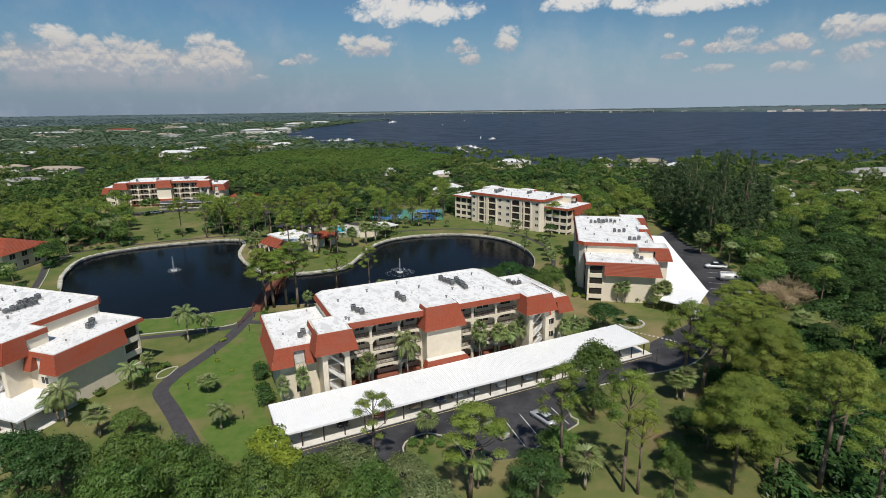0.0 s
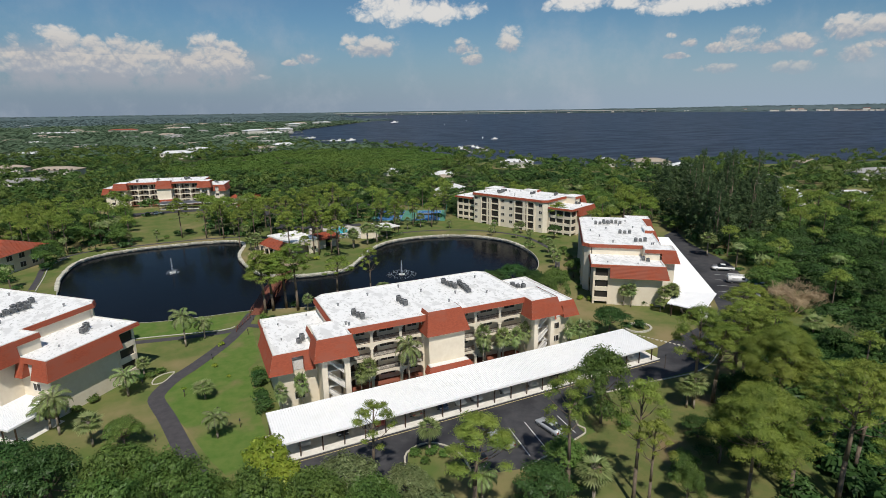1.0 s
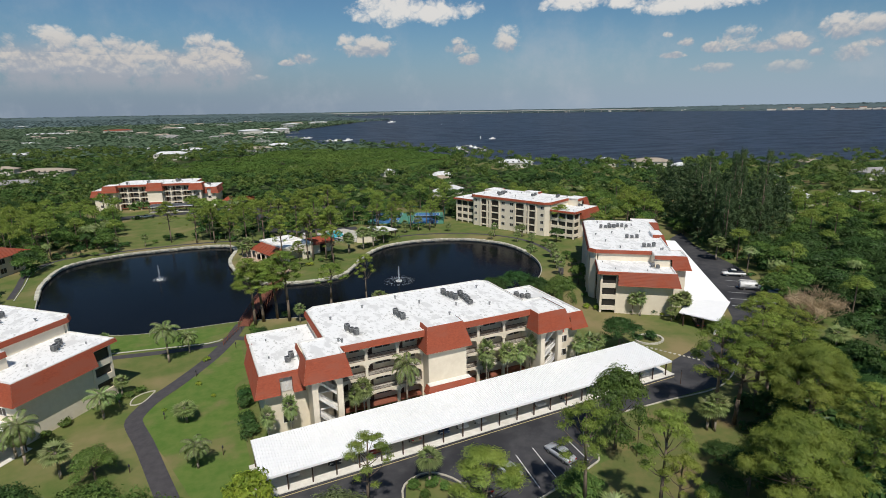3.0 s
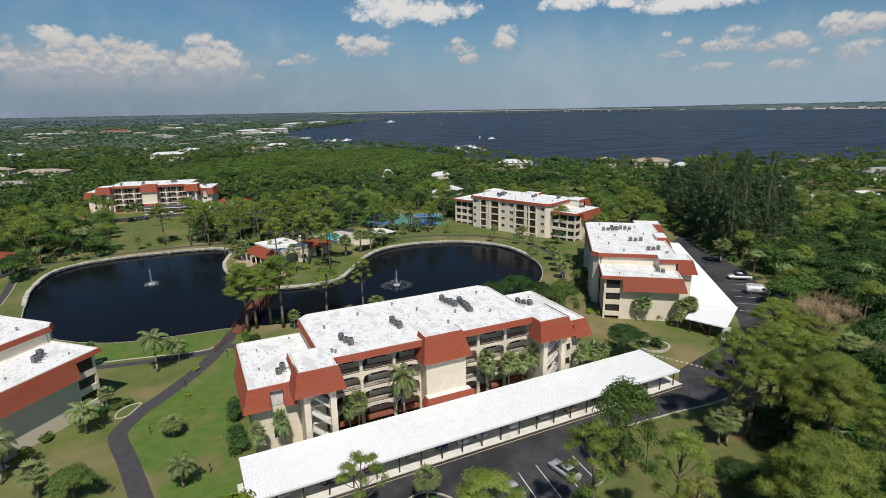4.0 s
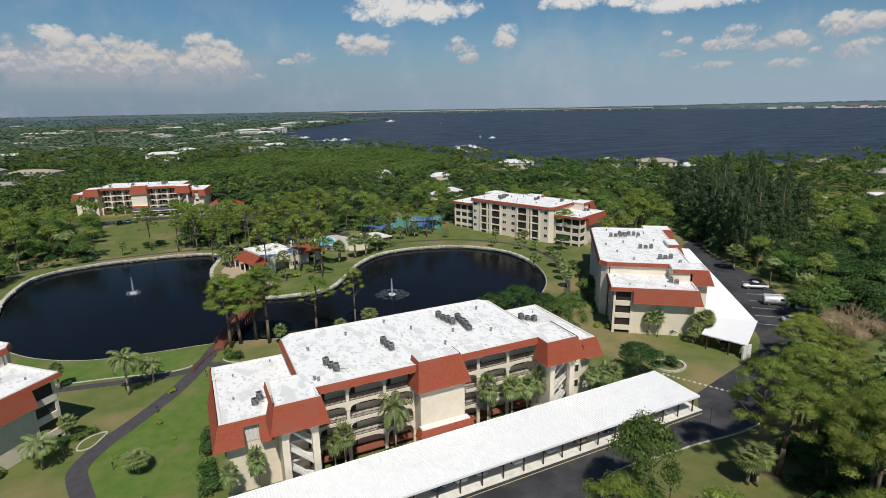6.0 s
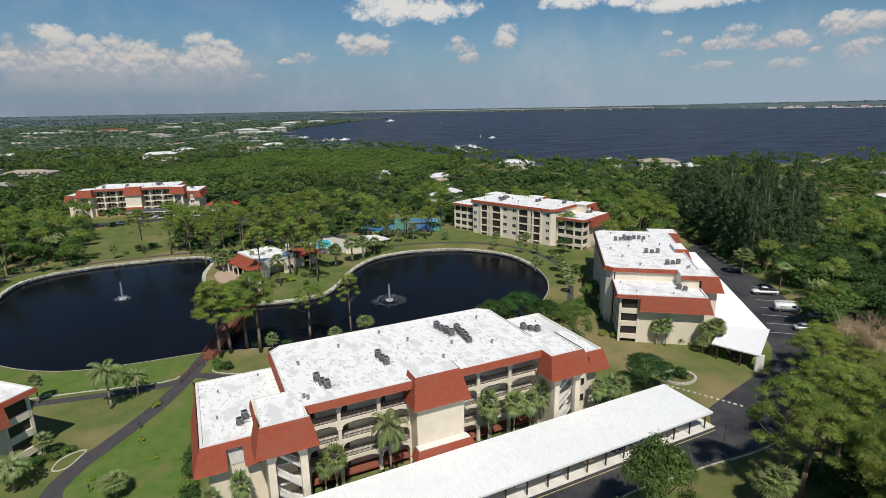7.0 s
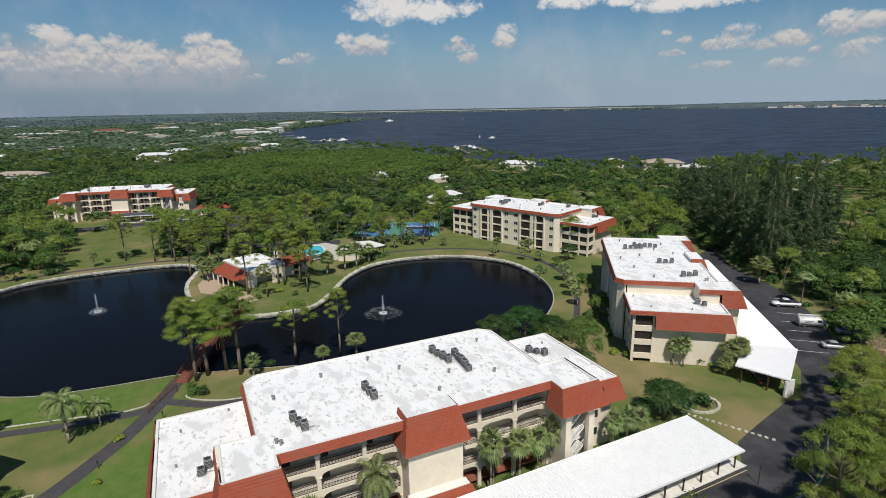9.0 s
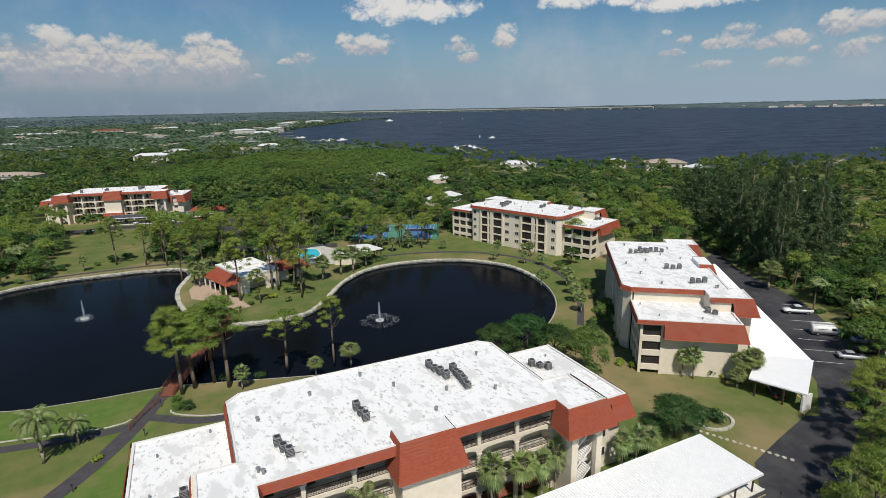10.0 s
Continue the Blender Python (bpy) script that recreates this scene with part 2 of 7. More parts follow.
PATHMAT = material("path_asphalt", (0.055, 0.05, 0.055), (0.075, 0.07, 0.072), 0.8, 0.9, 0.3, 9)
PAVER = material("tan_pavers", (0.50, 0.38, 0.27), (0.40, 0.29, 0.20), 1.6, 0.9, 0.2, 8)
BRICKRED = material("brick_floor", (0.30, 0.10, 0.06), (0.22, 0.075, 0.045), 3.0, 0.85)
LINE = material("parking_line_paint", (0.72, 0.72, 0.70), (0.55, 0.55, 0.53), 1.5, 0.7)
YELLOW = material("kerb_yellow_paint", (0.50, 0.40, 0.20), (0.40, 0.33, 0.18), 1.0, 0.8)
# near-black for panes, screens and openings, the shade behind them put into the colour
DARK = material("dark_screen_and_shade", (0.022, 0.020, 0.019), (0.038, 0.034, 0.031), 0.9, 0.45, spec=0.5)
# darker wall tone, shade under a roof mixed into the colour
DARKWALL = material("inner_wall_painted_shade", (0.40, 0.30, 0.22), (0.33, 0.25, 0.18), 0.8, 0.9)
BROWN = material("brown_railing_metal", (0.085, 0.05, 0.035), (0.06, 0.035, 0.025), 3.0, 0.6)
GREY = material("air_unit_grey", (0.34, 0.345, 0.34), (0.24, 0.245, 0.24), 5.0, 0.6, metal=0.3)
BLACK = material("black_louvre", (0.03, 0.032, 0.035), (0.05, 0.05, 0.055), 6.0, 0.6)
BARK = material("grey_brown_bark", (0.20, 0.155, 0.115), (0.12, 0.09, 0.065), 5.0, 0.95, 0.6, 12, stretch=(1, 1, 0.25))
PALMBARK = material("palm_bark", (0.33, 0.28, 0.22), (0.24, 0.20, 0.155), 4.0, 0.95, 0.5, 14, stretch=(1, 1, 3))
GRASS = material("mown_lawn", (0.094, 0.140, 0.036), (0.158, 0.166, 0.058), 0.22, 0.95, 0.6, 6, c3=(0.255, 0.205, 0.100), big=0.042, patch=(0.47, 0.67), spec=0.1)
LAWN = material("watered_lawn", (0.086, 0.155, 0.030), (0.132, 0.182, 0.046), 0.5, 0.95, 0.7, 7, c3=(0.200, 0.175, 0.078), big=0.11, patch=(0.49, 0.70), spec=0.1)
STONE = material("shore_stone", (0.55, 0.52, 0.43), (0.40, 0.38, 0.31), 1.2, 0.9, 0.5, 5, random=0.4)
POOLBLUE = material("pool_water", (0.06, 0.52, 0.62), (0.08, 0.58, 0.66), 0.6, 0.12, 0.2, 2, spec=0.5)
COURTBLUE = material("court_blue", (0.045, 0.15, 0.34), (0.06, 0.18, 0.38), 0.4, 0.8)
COURTGREEN = material("court_green", (0.07, 0.22, 0.15), (0.09, 0.26, 0.18), 0.4, 0.8)
WOOD = material("red_brown_boards", (0.24, 0.085, 0.05), (0.17, 0.06, 0.038), 2.5, 0.8, 0.3, 10)
POND = water("pond_water", (0.0045, 0.0055, 0.0075), 0.06, 0.14, 1.1, spec=0.06)
RIVER = water("river_water", (0.016, 0.020, 0.034), 0.35, 1.0, 0.22, (0.5, 1.6, 1), 0.05, 0.9)
FOAM = material("water_spray", (0.60, 0.63, 0.66), (0.42, 0.45, 0.49), 8.0, 0.5)
LEAF_PINE = foliage("pine_needles", (0.175, 0.235, 0.042), (0.275, 0.325, 0.072), (0.115, 0.175, 0.034), 0.3)
LEAF_OAK = foliage("oak_leaves", (0.086, 0.150, 0.032), (0.152, 0.225, 0.056), (0.060, 0.113, 0.028), 0.25)
LEAF_DARK = foliage("dark_leaves", (0.042, 0.090, 0.025), (0.076, 0.140, 0.040), (0.032, 0.070, 0.022), 0.25)
LEAF_OLIVE = foliage("olive_leaves", (0.13, 0.165, 0.065), (0.19, 0.22, 0.10), (0.10, 0.14, 0.055))
LEAF_LIME = foliage("yellow_green_leaves", (0.19, 0.25, 0.028), (0.28, 0.31, 0.045), (0.13, 0.20, 0.03))
LEAF_PALM = foliage("palm_leaves", (0.170, 0.240, 0.075), (0.270, 0.330, 0.130), (0.26, 0.27, 0.13), 0.35)
LEAF_BRUSH = foliage("dry_brush", (0.48, 0.375, 0.235), (0.40, 0.30, 0.18), (0.34, 0.27, 0.16), 0.1)
LEAF_MANGROVE = foliage("mangrove_leaves", (0.092, 0.148, 0.033), (0.138, 0.196, 0.046), (0.070, 0.122, 0.031), 0.25, 0.03, 0.15)
# far leaves: distance haze is painted in as paler, bluer colour
LEAF_FAR_HAZED = foliage("hazed_distant_leaves", (0.085, 0.135, 0.080), (0.115, 0.165, 0.100), (0.070, 0.115, 0.072), 0.3, 0.006, 0.1)
LEAF_SHORE_HAZED = foliage("hazed_shore_leaves", (0.115, 0.160, 0.165), (0.135, 0.180, 0.180), (0.100, 0.145, 0.150), 0.3, 0.003, 0.1)
LEAF_CAS = foliage("casuarina_needles", (0.064, 0.108, 0.045), (0.102, 0.146, 0.062), (0.051, 0.089, 0.037), 0.25)
FAR_OAK_LEAF = foliage("far_oak_leaves", (0.084, 0.142, 0.036), (0.132, 0.195, 0.056), (0.063, 0.113, 0.031), 0.25, 0.08, 0.12)
FAR_DARK_LEAF = foliage("far_dark_leaves", (0.040, 0.080, 0.026), (0.066, 0.118, 0.036), (0.032, 0.064, 0.022), 0.2, 0.08, 0.12)
FAR_PINE_LEAF = foliage("far_pine_leaves", (0.100, 0.155, 0.036), (0.150, 0.205, 0.052), (0.072, 0.122, 0.030), 0.2, 0.08, 0.15)

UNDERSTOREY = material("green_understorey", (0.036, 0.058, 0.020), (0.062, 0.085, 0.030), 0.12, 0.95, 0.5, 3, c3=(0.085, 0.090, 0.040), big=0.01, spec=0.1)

# ---- mesh helpers ----
class MB:
    """Collects vertices and faces of one mesh."""

    def __init__(self):
        self.v, self.f = [], []

    def face(self, *pts):
        n = len(self.v)
        self.v.extend(tuple(p) for p in pts)
        self.f.append(tuple(range(n, n + len(pts))))

    def box(self, x0, y0, z0, x1, y1, z1):
        n = len(self.v)
        self.v += [(x0, y0, z0), (x1, y0, z0), (x1, y1, z0), (x0, y1, z0), (x0, y0, z1), (x1, y0, z1), (x1, y1, z1), (x0, y1, z1)]
        self.f += [tuple(n + i for i in q) for q in ((0, 3, 2, 1), (4, 5, 6, 7), (0, 1, 5, 4), (1, 2, 6, 5), (2, 3, 7, 6), (3, 0, 4, 7))]
        return self

    def bar(self, a, b, r, r2=None, sides=6):
        """A round or tapered rod from a to b."""
        a, b = Vector(a), Vector(b)
        d = (b - a).normalized()
        u = d.orthogonal().normalized()
        w = d.cross(u)
        n = len(self.v)
        for p, q in ((a, r), (b, r if r2 is None else r2)):
            for i in range(sides):
                t = 2 * math.pi * i / sides
                self.v.append(tuple(p + (u * math.cos(t) + w * math.sin(t)) * q))
        for i in range(sides):
            j = (i + 1) % sides
            self.f.append((n + i, n + j, n + sides + j, n + sides + i))
        self.f.append(tuple(n + sides + i for i in range(sides)))
        self.f.append(tuple(n + i for i in reversed(range(sides))))
        return self

    def prism(self, poly, z0, z1):
        n, k = len(self.v), len(poly)
        self.v += [(x, y, z0) for x, y in poly] + [(x, y, z1) for x, y in poly]
        self.f.append(tuple(range(n + k - 1, n - 1, -1)))
        self.f.append(tuple(range(n + k, n + 2 * k)))
        self.f += [(n + i, n + (i + 1) % k, n + k + (i + 1) % k, n + k + i) for i in range(k)]
        return self

    def courses(self, a, b, c, d, n):
        """A sloped tile face, a-b its upper edge and d-c its lower one, laid in n overlapping courses."""
        a, b, c, d = (Vector(p) for p in (a, b, c, d))
        nor = (d - a).cross(b - a).normalized()
        base, lip = len(self.v), []
        for i in range(n + 1):
            p, q = a.lerp(d, i / n), b.lerp(c, i / n)
            self.v += [tuple(p + nor * 0.01), tuple(q + nor * 0.01), tuple(p + nor * 0.075), tuple(q + nor * 0.075)]
        for i in range(n):
            k = base + 4 * i
            self.f += [(k + 6, k + 7, k + 1, k), (k + 4, k + 5, k + 7, k + 6), (k, k + 4, k + 6), (k + 1, k + 7, k + 5)]
        return self

    def arch(self, x0, x1, z0, z1, spring, crown, y0, y1, n=12):
        """A wall panel from z0 to z1 with an arched opening reaching the full width; spring and crown: the arch's heights."""
        xs = [x0 + (x1 - x0) * i / n for i in range(n + 1)]
        zs = [spring + (crown - spring) * (1 - abs(2 * i / n - 1) ** 2.6) ** (1 / 2.2) for i in range(n + 1)]
        for i in range(n):
            p, q, s, t = xs[i], xs[i + 1], zs[i], zs[i + 1]
            self.face((p, y0, s), (q, y0, t), (q, y0, z1), (p, y0, z1))
            self.face((q, y1, t), (p, y1, s), (p, y1, z1), (q, y1, z1))
            self.face((p, y1, s), (q, y1, t), (q, y0, t), (p, y0, s))
        self.face((x0, y0, z1), (x1, y0, z1), (x1, y1, z1), (x0, y1, z1))
        return self

    def mesh(self, name, mat, smooth=False):
        me = bpy.data.meshes.new(name)
        me.from_pydata(self.v, [], self.f)
        me.materials.append(mat)
        if smooth:
            me.shade_smooth()
        me.update()
        return me


def thing(name, label, category, m=None, group="", kind=""):
    """An empty top-level thing; its parts hang below it."""
    ob = new(name)
    ob.empty_display_size = 0.5
    if m is not None:
        ob.matrix_world = m
    return tagged(ob, label, category, group, kind)


def part(name, mb, mat, parent, label="", smooth=False):
    ob = new(name, mb if isinstance(mb, bpy.types.Mesh) else mb.mesh(name, mat, smooth))
    ob.parent = parent
    return tagged(ob, label) if label else ob


def solid(name, mb, mat, label, category, kind="", group="", smooth=False):
    return tagged(new(name, mb.mesh(name, mat, smooth)), label, category, group, kind)


def fill(name, outer, holes, z, mat, label, category, kind="structure"):
    """A flat sheet inside `outer`, with holes."""
    bm = bmesh.new()
    edges = []
    for loop in (outer, *holes):
        vs = [bm.verts.new((x, y, z)) for x, y in loop]
        edges += [bm.edges.new((vs[i], vs[(i + 1) % len(vs)])) for i in range(len(vs))]
    bmesh.ops.triangle_fill(bm, edges=edges, use_beauty=True, use_dissolve=False, normal=(0, 0, 1))
    me = bpy.data.meshes.new(name)
    bm.to_mesh(me)
    bm.free()
    me.materials.append(mat)
    return tagged(new(name, me), label, category, kind=kind)


def spline(pts, closed=False, step=2.0):
    """A smooth line through the points."""
    out, n = [], len(pts)
    for i in range(n if closed else n - 1):
        if closed:
            p = [Vector(pts[(i + k) % n]) for k in (-1, 0, 1, 2)]
        else:
            p = [Vector(pts[min(max(i + k, 0), n - 1)]) for k in (-1, 0, 1, 2)]
        m = max(2, int((p[2] - p[1]).length / step))
        for j in range(m):
            t = j / m
            out.append(tuple(0.5 * (2 * p[1] + (p[2] - p[0]) * t + (2 * p[0] - 5 * p[1] + 4 * p[2] - p[3]) * t * t + (3 * p[1] - p[0] - 3 * p[2] + p[3]) * t ** 3)))
    if not closed:
        out.append(tuple(pts[-1]))
    return out


def ribbon(line, width, z0, z1, closed=False, offset=0.0):
    """A band of the given width along a line, from z0 up to z1."""
    mb = MB()
    n = len(line)
    rows = []
    for i, p in enumerate(line):
        a, b = (line[(i - 1) % n], line[(i + 1) % n]) if closed else (line[max(i - 1, 0)], line[min(i + 1, n - 1)])
        d = (Vector(b) - Vector(a)).normalized()
        nor = Vector((-d.y, d.x))
        c = Vector(p) + nor * offset
        l, r = c + nor * width / 2, c - nor * width / 2
        rows.append([(l.x, l.y, z0), (l.x, l.y, z1), (r.x, r.y, z1), (r.x, r.y, z0)])
    for i in range(n if closed else n - 1):
        a, b = rows[i], rows[(i + 1) % n]
        for k in range(3):
            mb.face(a[k], a[k + 1], b[k + 1], b[k])
    return mb


def inside(x, y, poly):
    hit = False
    for i in range(len(poly)):
        (x0, y0), (x1, y1) = poly[i - 1], poly[i]
        if (y0 > y) != (y1 > y) and x < (x1 - x0) * (y - y0) / (y1 - y0) + x0:
            hit = not hit
    return hit


# ---- ground, pond, river ----
POND_LINE = spline([(-38, 176), (-39.6, 191), (-38, 208), (-32, 216), (-22, 219.5), (-10, 220), (4, 219), (12, 215.5), (14, 208), (11, 194), (11, 184), (12.5, 175), (15.5, 166),
                    (22, 161), (31, 159), (39, 160.5), (45, 168), (53, 180), (63, 188), (76, 189.5), (91, 184), (100.5, 172), (101.5, 158), (98, 145), (91, 134), (80, 125),
                    (66, 120), (50, 122), (38, 126), (26, 130), (17, 133), (8, 135.5), (-4, 136.5), (-16, 139), (-27, 147), (-35, 160)], True, 1.6)
RIVER_LINE = [(212, 690), (236, 600), (252, 520), (262, 450), (268, 395), (300, 352), (345, 326), (400, 306), (500, 276), (620, 250), (900, 150), (1500, -60), (3300, -600), (4600, -1000),
              (4280, 1390), (4010, 2043), (3585, 2800), (3430, 3400), (2910, 3860), (2050, 4370), (1255, 4650), (1060, 4450), (900, 3300), (800, 2700), (885, 2430), (760, 2300), (663, 2183), (560, 1990), (480, 1841), (305, 1526), (197, 1264), (176, 1130), (150, 960), (146, 830), (166, 740)]
HORIZON = [(5200 * math.cos(2 * math.pi * i / 96), 5200 * math.sin(2 * math.pi * i / 96)) for i in range(96)]
fill("ground", HORIZON, [POND_LINE, RIVER_LINE], 0.0, GRASS, "mown green and sun-browned lawn round the buildings", "ground")
fill("pond", spline(POND_LINE[::4], True, 3.0), [], -0.75, POND, "still dark pond with a stone rim", "water")
solid("pond_bank", ribbon(POND_LINE, 0.5, -1.6, -0.02, True, 0.0), STONE, "pale stone bank wall round the pond", "pond bank", "structure")
cx, cy = 1500, 1200
fill("river", [(cx + (x - cx) * 1.008, cy + (y - cy) * 1.008) for x, y in RIVER_LINE], [], -0.9, RIVER, "wide wind-ruffled dark blue river", "water")

# ---- apartment building, built once ----
FLOORS = (1.0, 3.7, 6.4, 9.1)
BAYS = ((-17.0, -12.8), (-12.8, -7.6), (-7.6, -3.3), (3.5, 7.0), (7.0, 12.1), (12.1, 17.0))


def railing(x0, x1, z):
    """An open railing of bars along x, its foot at z."""
    mb = MB()
    mb.box(x0, -0.03, z + 0.92, x1, 0.03, z + 1.0).box(x0, -0.02, z + 0.08, x1, 0.02, z + 0.13).box(x0, -0.02, z + 0.5, x1, 0.02, z + 0.54)
    n = int((x1 - x0) / 0.16)
    for i in range(n):
        x = x0 + (i + 0.5) * (x1 - x0) / n
        mb.box(x - 0.012, -0.012, z + 0.1, x + 0.012, 0.012, z + 0.95)
    return mb


def mansard(mb, ring_top, ring_bot, z1, z0, n=9):
    """Tile courses between two open lines of the same count, from z1 down to z0."""
    for i in range(len(ring_top) - 1):
        (a, b), (c, d) = (ring_top[i], ring_top[i + 1]), (ring_bot[i + 1], ring_bot[i])
        mb.courses((*a, z1), (*b, z1), (*c, z0), (*d, z0), n)
    return mb


def window(parent, x0, x1, z0, z1, y, face=-1, along="x"):
    """A framed window let into a wall; face: the way it looks."""
    w = MB()
    t = 0.06

    def bx(mb, a, b, c, d, e, f):
        if along == "x":
            mb.box(a, min(y + c, y + d), e, b, max(y + c, y + d), f)
        else:
            mb.box(min(y + c, y + d), a, e, max(y + c, y + d), b, f)
    for a, b, e, f in ((x0, x1, z0, z0 + t), (x0, x1, z1 - t, z1), (x0, x0 + t, z0, z1), (x1 - t, x1, z0, z1), ((x0 + x1) / 2 - t / 2, (x0 + x1) / 2 + t / 2, z0, z1)):
        bx(w, a, b, 0.0, face * 0.07, e, f)
    p = part("window", w, WHITE, parent)
    g = MB()
    bx(g, x0 + t, x1 - t, 0.0, face * 0.035, z0 + t, z1 - t)
    part("pane", g, DARK, p)
    return p


def flight(mb, edge, y0, y1):
    """A stair flight: a stepped outline (x, z) drawn out from y0 to y1."""
    n, k = len(mb.v), len(edge)
    mb.v += [(x, y0, z) for x, z in edge] + [(x, y1, z) for x, z in edge]
    mb.f += [tuple(range(n + k - 1, n - 1, -1)), tuple(range(n + k, n + 2 * k))]
    mb.f += [(n + i, n + (i + 1) % k, n + k + (i + 1) % k, n + k + i) for i in range(k)]


def shutter(parent, x0, x1, z0, z1, y):
    """A cream louvred shutter over a window."""
    w = MB().box(x0 - 0.08, y - 0.05, z0, x0, y, z1).box(x1, y - 0.05, z0, x1 + 0.08, y, z1)
    sh = part("shutter", w, WHITE, parent, "cream louvred shutter")
    n = int((z1 - z0) / 0.14)
    for i in range(n):
        z = z0 + i * (z1 - z0) / n
        part("slat", MB().box(x0, y - 0.10, z, x1, y - 0.04, z + 0.10), WHITE, sh)


def rooftop_units(gx, gy, n, dx, dy):
    """A row of air-conditioning condensers on a rail frame, on the roof of the building."""
    z = 12.55 if abs(gx) < 18 else 10.02
    u = thing("air_conditioner", "row of dark grey rooftop condensers on a low frame", "air conditioner", None, "rooftop air conditioners")
    for i in range(n):
        x, y, h, s = gx + dx * i, gy + dy * i, 1.0 - 0.25 * ((i * 7) % 3 == 1), 0.76
        c = part("condenser", MB().box(x - s / 2, y - s / 2, z + 0.15, x + s / 2, y + s / 2, z + 0.15 + h), GREY, u)
        lv = MB()
        for k in range(5):
            zz = z + 0.28 + k * 0.16
            if zz + 0.07 < z + 0.15 + h:
                lv.box(x - s / 2 - 0.015, y - s / 2 - 0.015, zz, x + s / 2 + 0.015, y + s / 2 + 0.015, zz + 0.07)
        lv.prism([(x + 0.3 * math.cos(j * math.pi / 5), y + 0.3 * math.sin(j * math.pi / 5)) for j in range(10)], z + 0.15 + h, z + 0.19 + h)
        part("louvre", lv, BLACK, c)
        part("pipe", MB().bar((x + 0.38, y, z + 0.3), (x + 1.2, y + 0.2, z + 0.06), 0.04), GREY, u)
    fr = MB()
    for o in (-0.55, 0.55):
        fr.bar((gx - dx * 0.5 + o, gy - dy * 0.5, z + 0.1), (gx + dx * (n - 0.5) + o, gy + dy * (n - 0.5), z + 0.1), 0.05)
    for i in range(n):
        fr.bar((gx + dx * i - 0.55, gy + dy * i + 0.3, z + 0.1), (gx + dx * i + 0.55, gy + dy * i + 0.3, z + 0.1), 0.04)
    part("frame", fr, WHITE, u)
    return u


def condo():
    ob = thing("apartment_building", "four-storey cream stucco apartment building with red tile mansards, white roof", "building")
    # main block walls
    m = MB()
    m.box(-18.3, -5.8, 0, 18.3, -5.5, 12.3)
    m.box(-18.3, -5.5, 0, -18.0, 8.4, 12.3).box(18.0, -5.5, 0, 18.3, 8.4, 12.3)
    m.box(-18.0, -7.9, 0, -17.0, -5.8, 12.0).box(17.0, -7.9, 0, 18.0, -5.8, 12.0)
    part("main_wall", m, STUCCO, ob)
    # walkway slabs
    for z in FLOORS:
        s = MB()
        s.box(-17.0, -7.55, z - 0.2, -3.3, -5.8, z).box(3.5, -7.55, z - 0.2, 17.0, -5.8, z)
        part("walkway", s, BRICKRED if z == 1.0 else CONCRETE, ob)
    # arcades
    for bays in (BAYS[:3], BAYS[3:]):
        a = MB()
        for i, (x0, x1) in enumerate(bays):
            for z in FLOORS:
                a.arch(x0 + 0.22, x1 - 0.22, 0, z + 2.7, z + 1.65, z + 2.3, -7.9, -7.55)
                if z > 1:
                    a.box(x0 + 0.22, -7.9, z - 0.42, x1 - 0.22, -7.55, z + 0.02)
        for x in sorted({b for bay in bays for b in bay}):
            a.box(x - 0.22, -7.93, 0, x + 0.22, -7.52, 11.8)
            for z in FLOORS:
                a.box(x - 0.34, -7.99, z + 1.55, x + 0.34, -7.5, z + 1.7)
        part("arcade_wall", a, STUCCO, ob)
    for i, (x0, x1) in enumerate(BAYS):
        for z in FLOORS[1:]:
            r = part("railing", railing(x0 + 0.22, x1 - 0.22, z), BROWN, ob)
            r.location = (0, -7.74, 0)
        for z in FLOORS:
            d = MB().box(x0 + 0.7, -5.86, z, x0 + 1.6, -5.8, z + 2.05)
            part("door", d, BROWN, ob)
            window(ob, x0 + 2.0, x1 - 0.5, z + 0.8, z + 2.0, -5.8)
    # fascia along the main roof
    f = MB()
    f.courses((-17, -8.65, 12.72), (17, -8.65, 12.72), (17, -8.95, 11.75), (-17, -8.95, 11.75), 4)
    f.face((-17, -8.95, 11.75), (17, -8.95, 11.75), (17, -7.5, 11.75), (-17, -7.5, 11.75))
    part("front_fascia", f, TILE, ob)
    rear_top = [(-18.5, -4.0), (-18.5, 9.0), (-16.9, 10.6), (16.9, 10.6), (18.5, 9.0), (18.5, -4.0)]
    rear_bot = [(-18.75, -4.0), (-18.75, 9.1), (-17.0, 10.85), (17.0, 10.85), (18.75, 9.1), (18.75, -4.0)]
    part("rear_fascia", mansard(MB(), rear_top[::-1], rear_bot[::-1], 12.72, 11.85, 4), TILE, ob)
    roof = [(-18.4, -4.0), (-18.4, 9.0), (-16.85, 10.5), (16.85, 10.5), (18.4, 9.0), (18.4, -4.0), (22.3, -4.0), (22.3, -11.0), (17.0, -11.0), (17.0, -8.6), (-17.0, -8.6), (-17.0, -11.0), (-22.3, -11.0), (-22.3, -4.0)]
    part("main_roof", MB().prism(roof[::-1], 12.1, 12.55), ROOF, ob)
    k = MB()
    for i, p in enumerate(roof):
        q = roof[(i + 1) % len(roof)]
        d = (Vector(q) - Vector(p)).normalized() * 0.12
        nor = Vector((d.y, -d.x))
        k.prism([(p[0] - d.x, p[1] - d.y), (q[0] + d.x, q[1] + d.y), (q[0] + d.x + 2 * nor.x, q[1] + d.y + 2 * nor.y), (p[0] - d.x + 2 * nor.x, p[1] - d.y + 2 * nor.y)][::-1], 12.5, 12.73)
    part("roof_kerb", k, WHITE, ob)
    # rear facade, with screened balconies between piers
    r = MB()
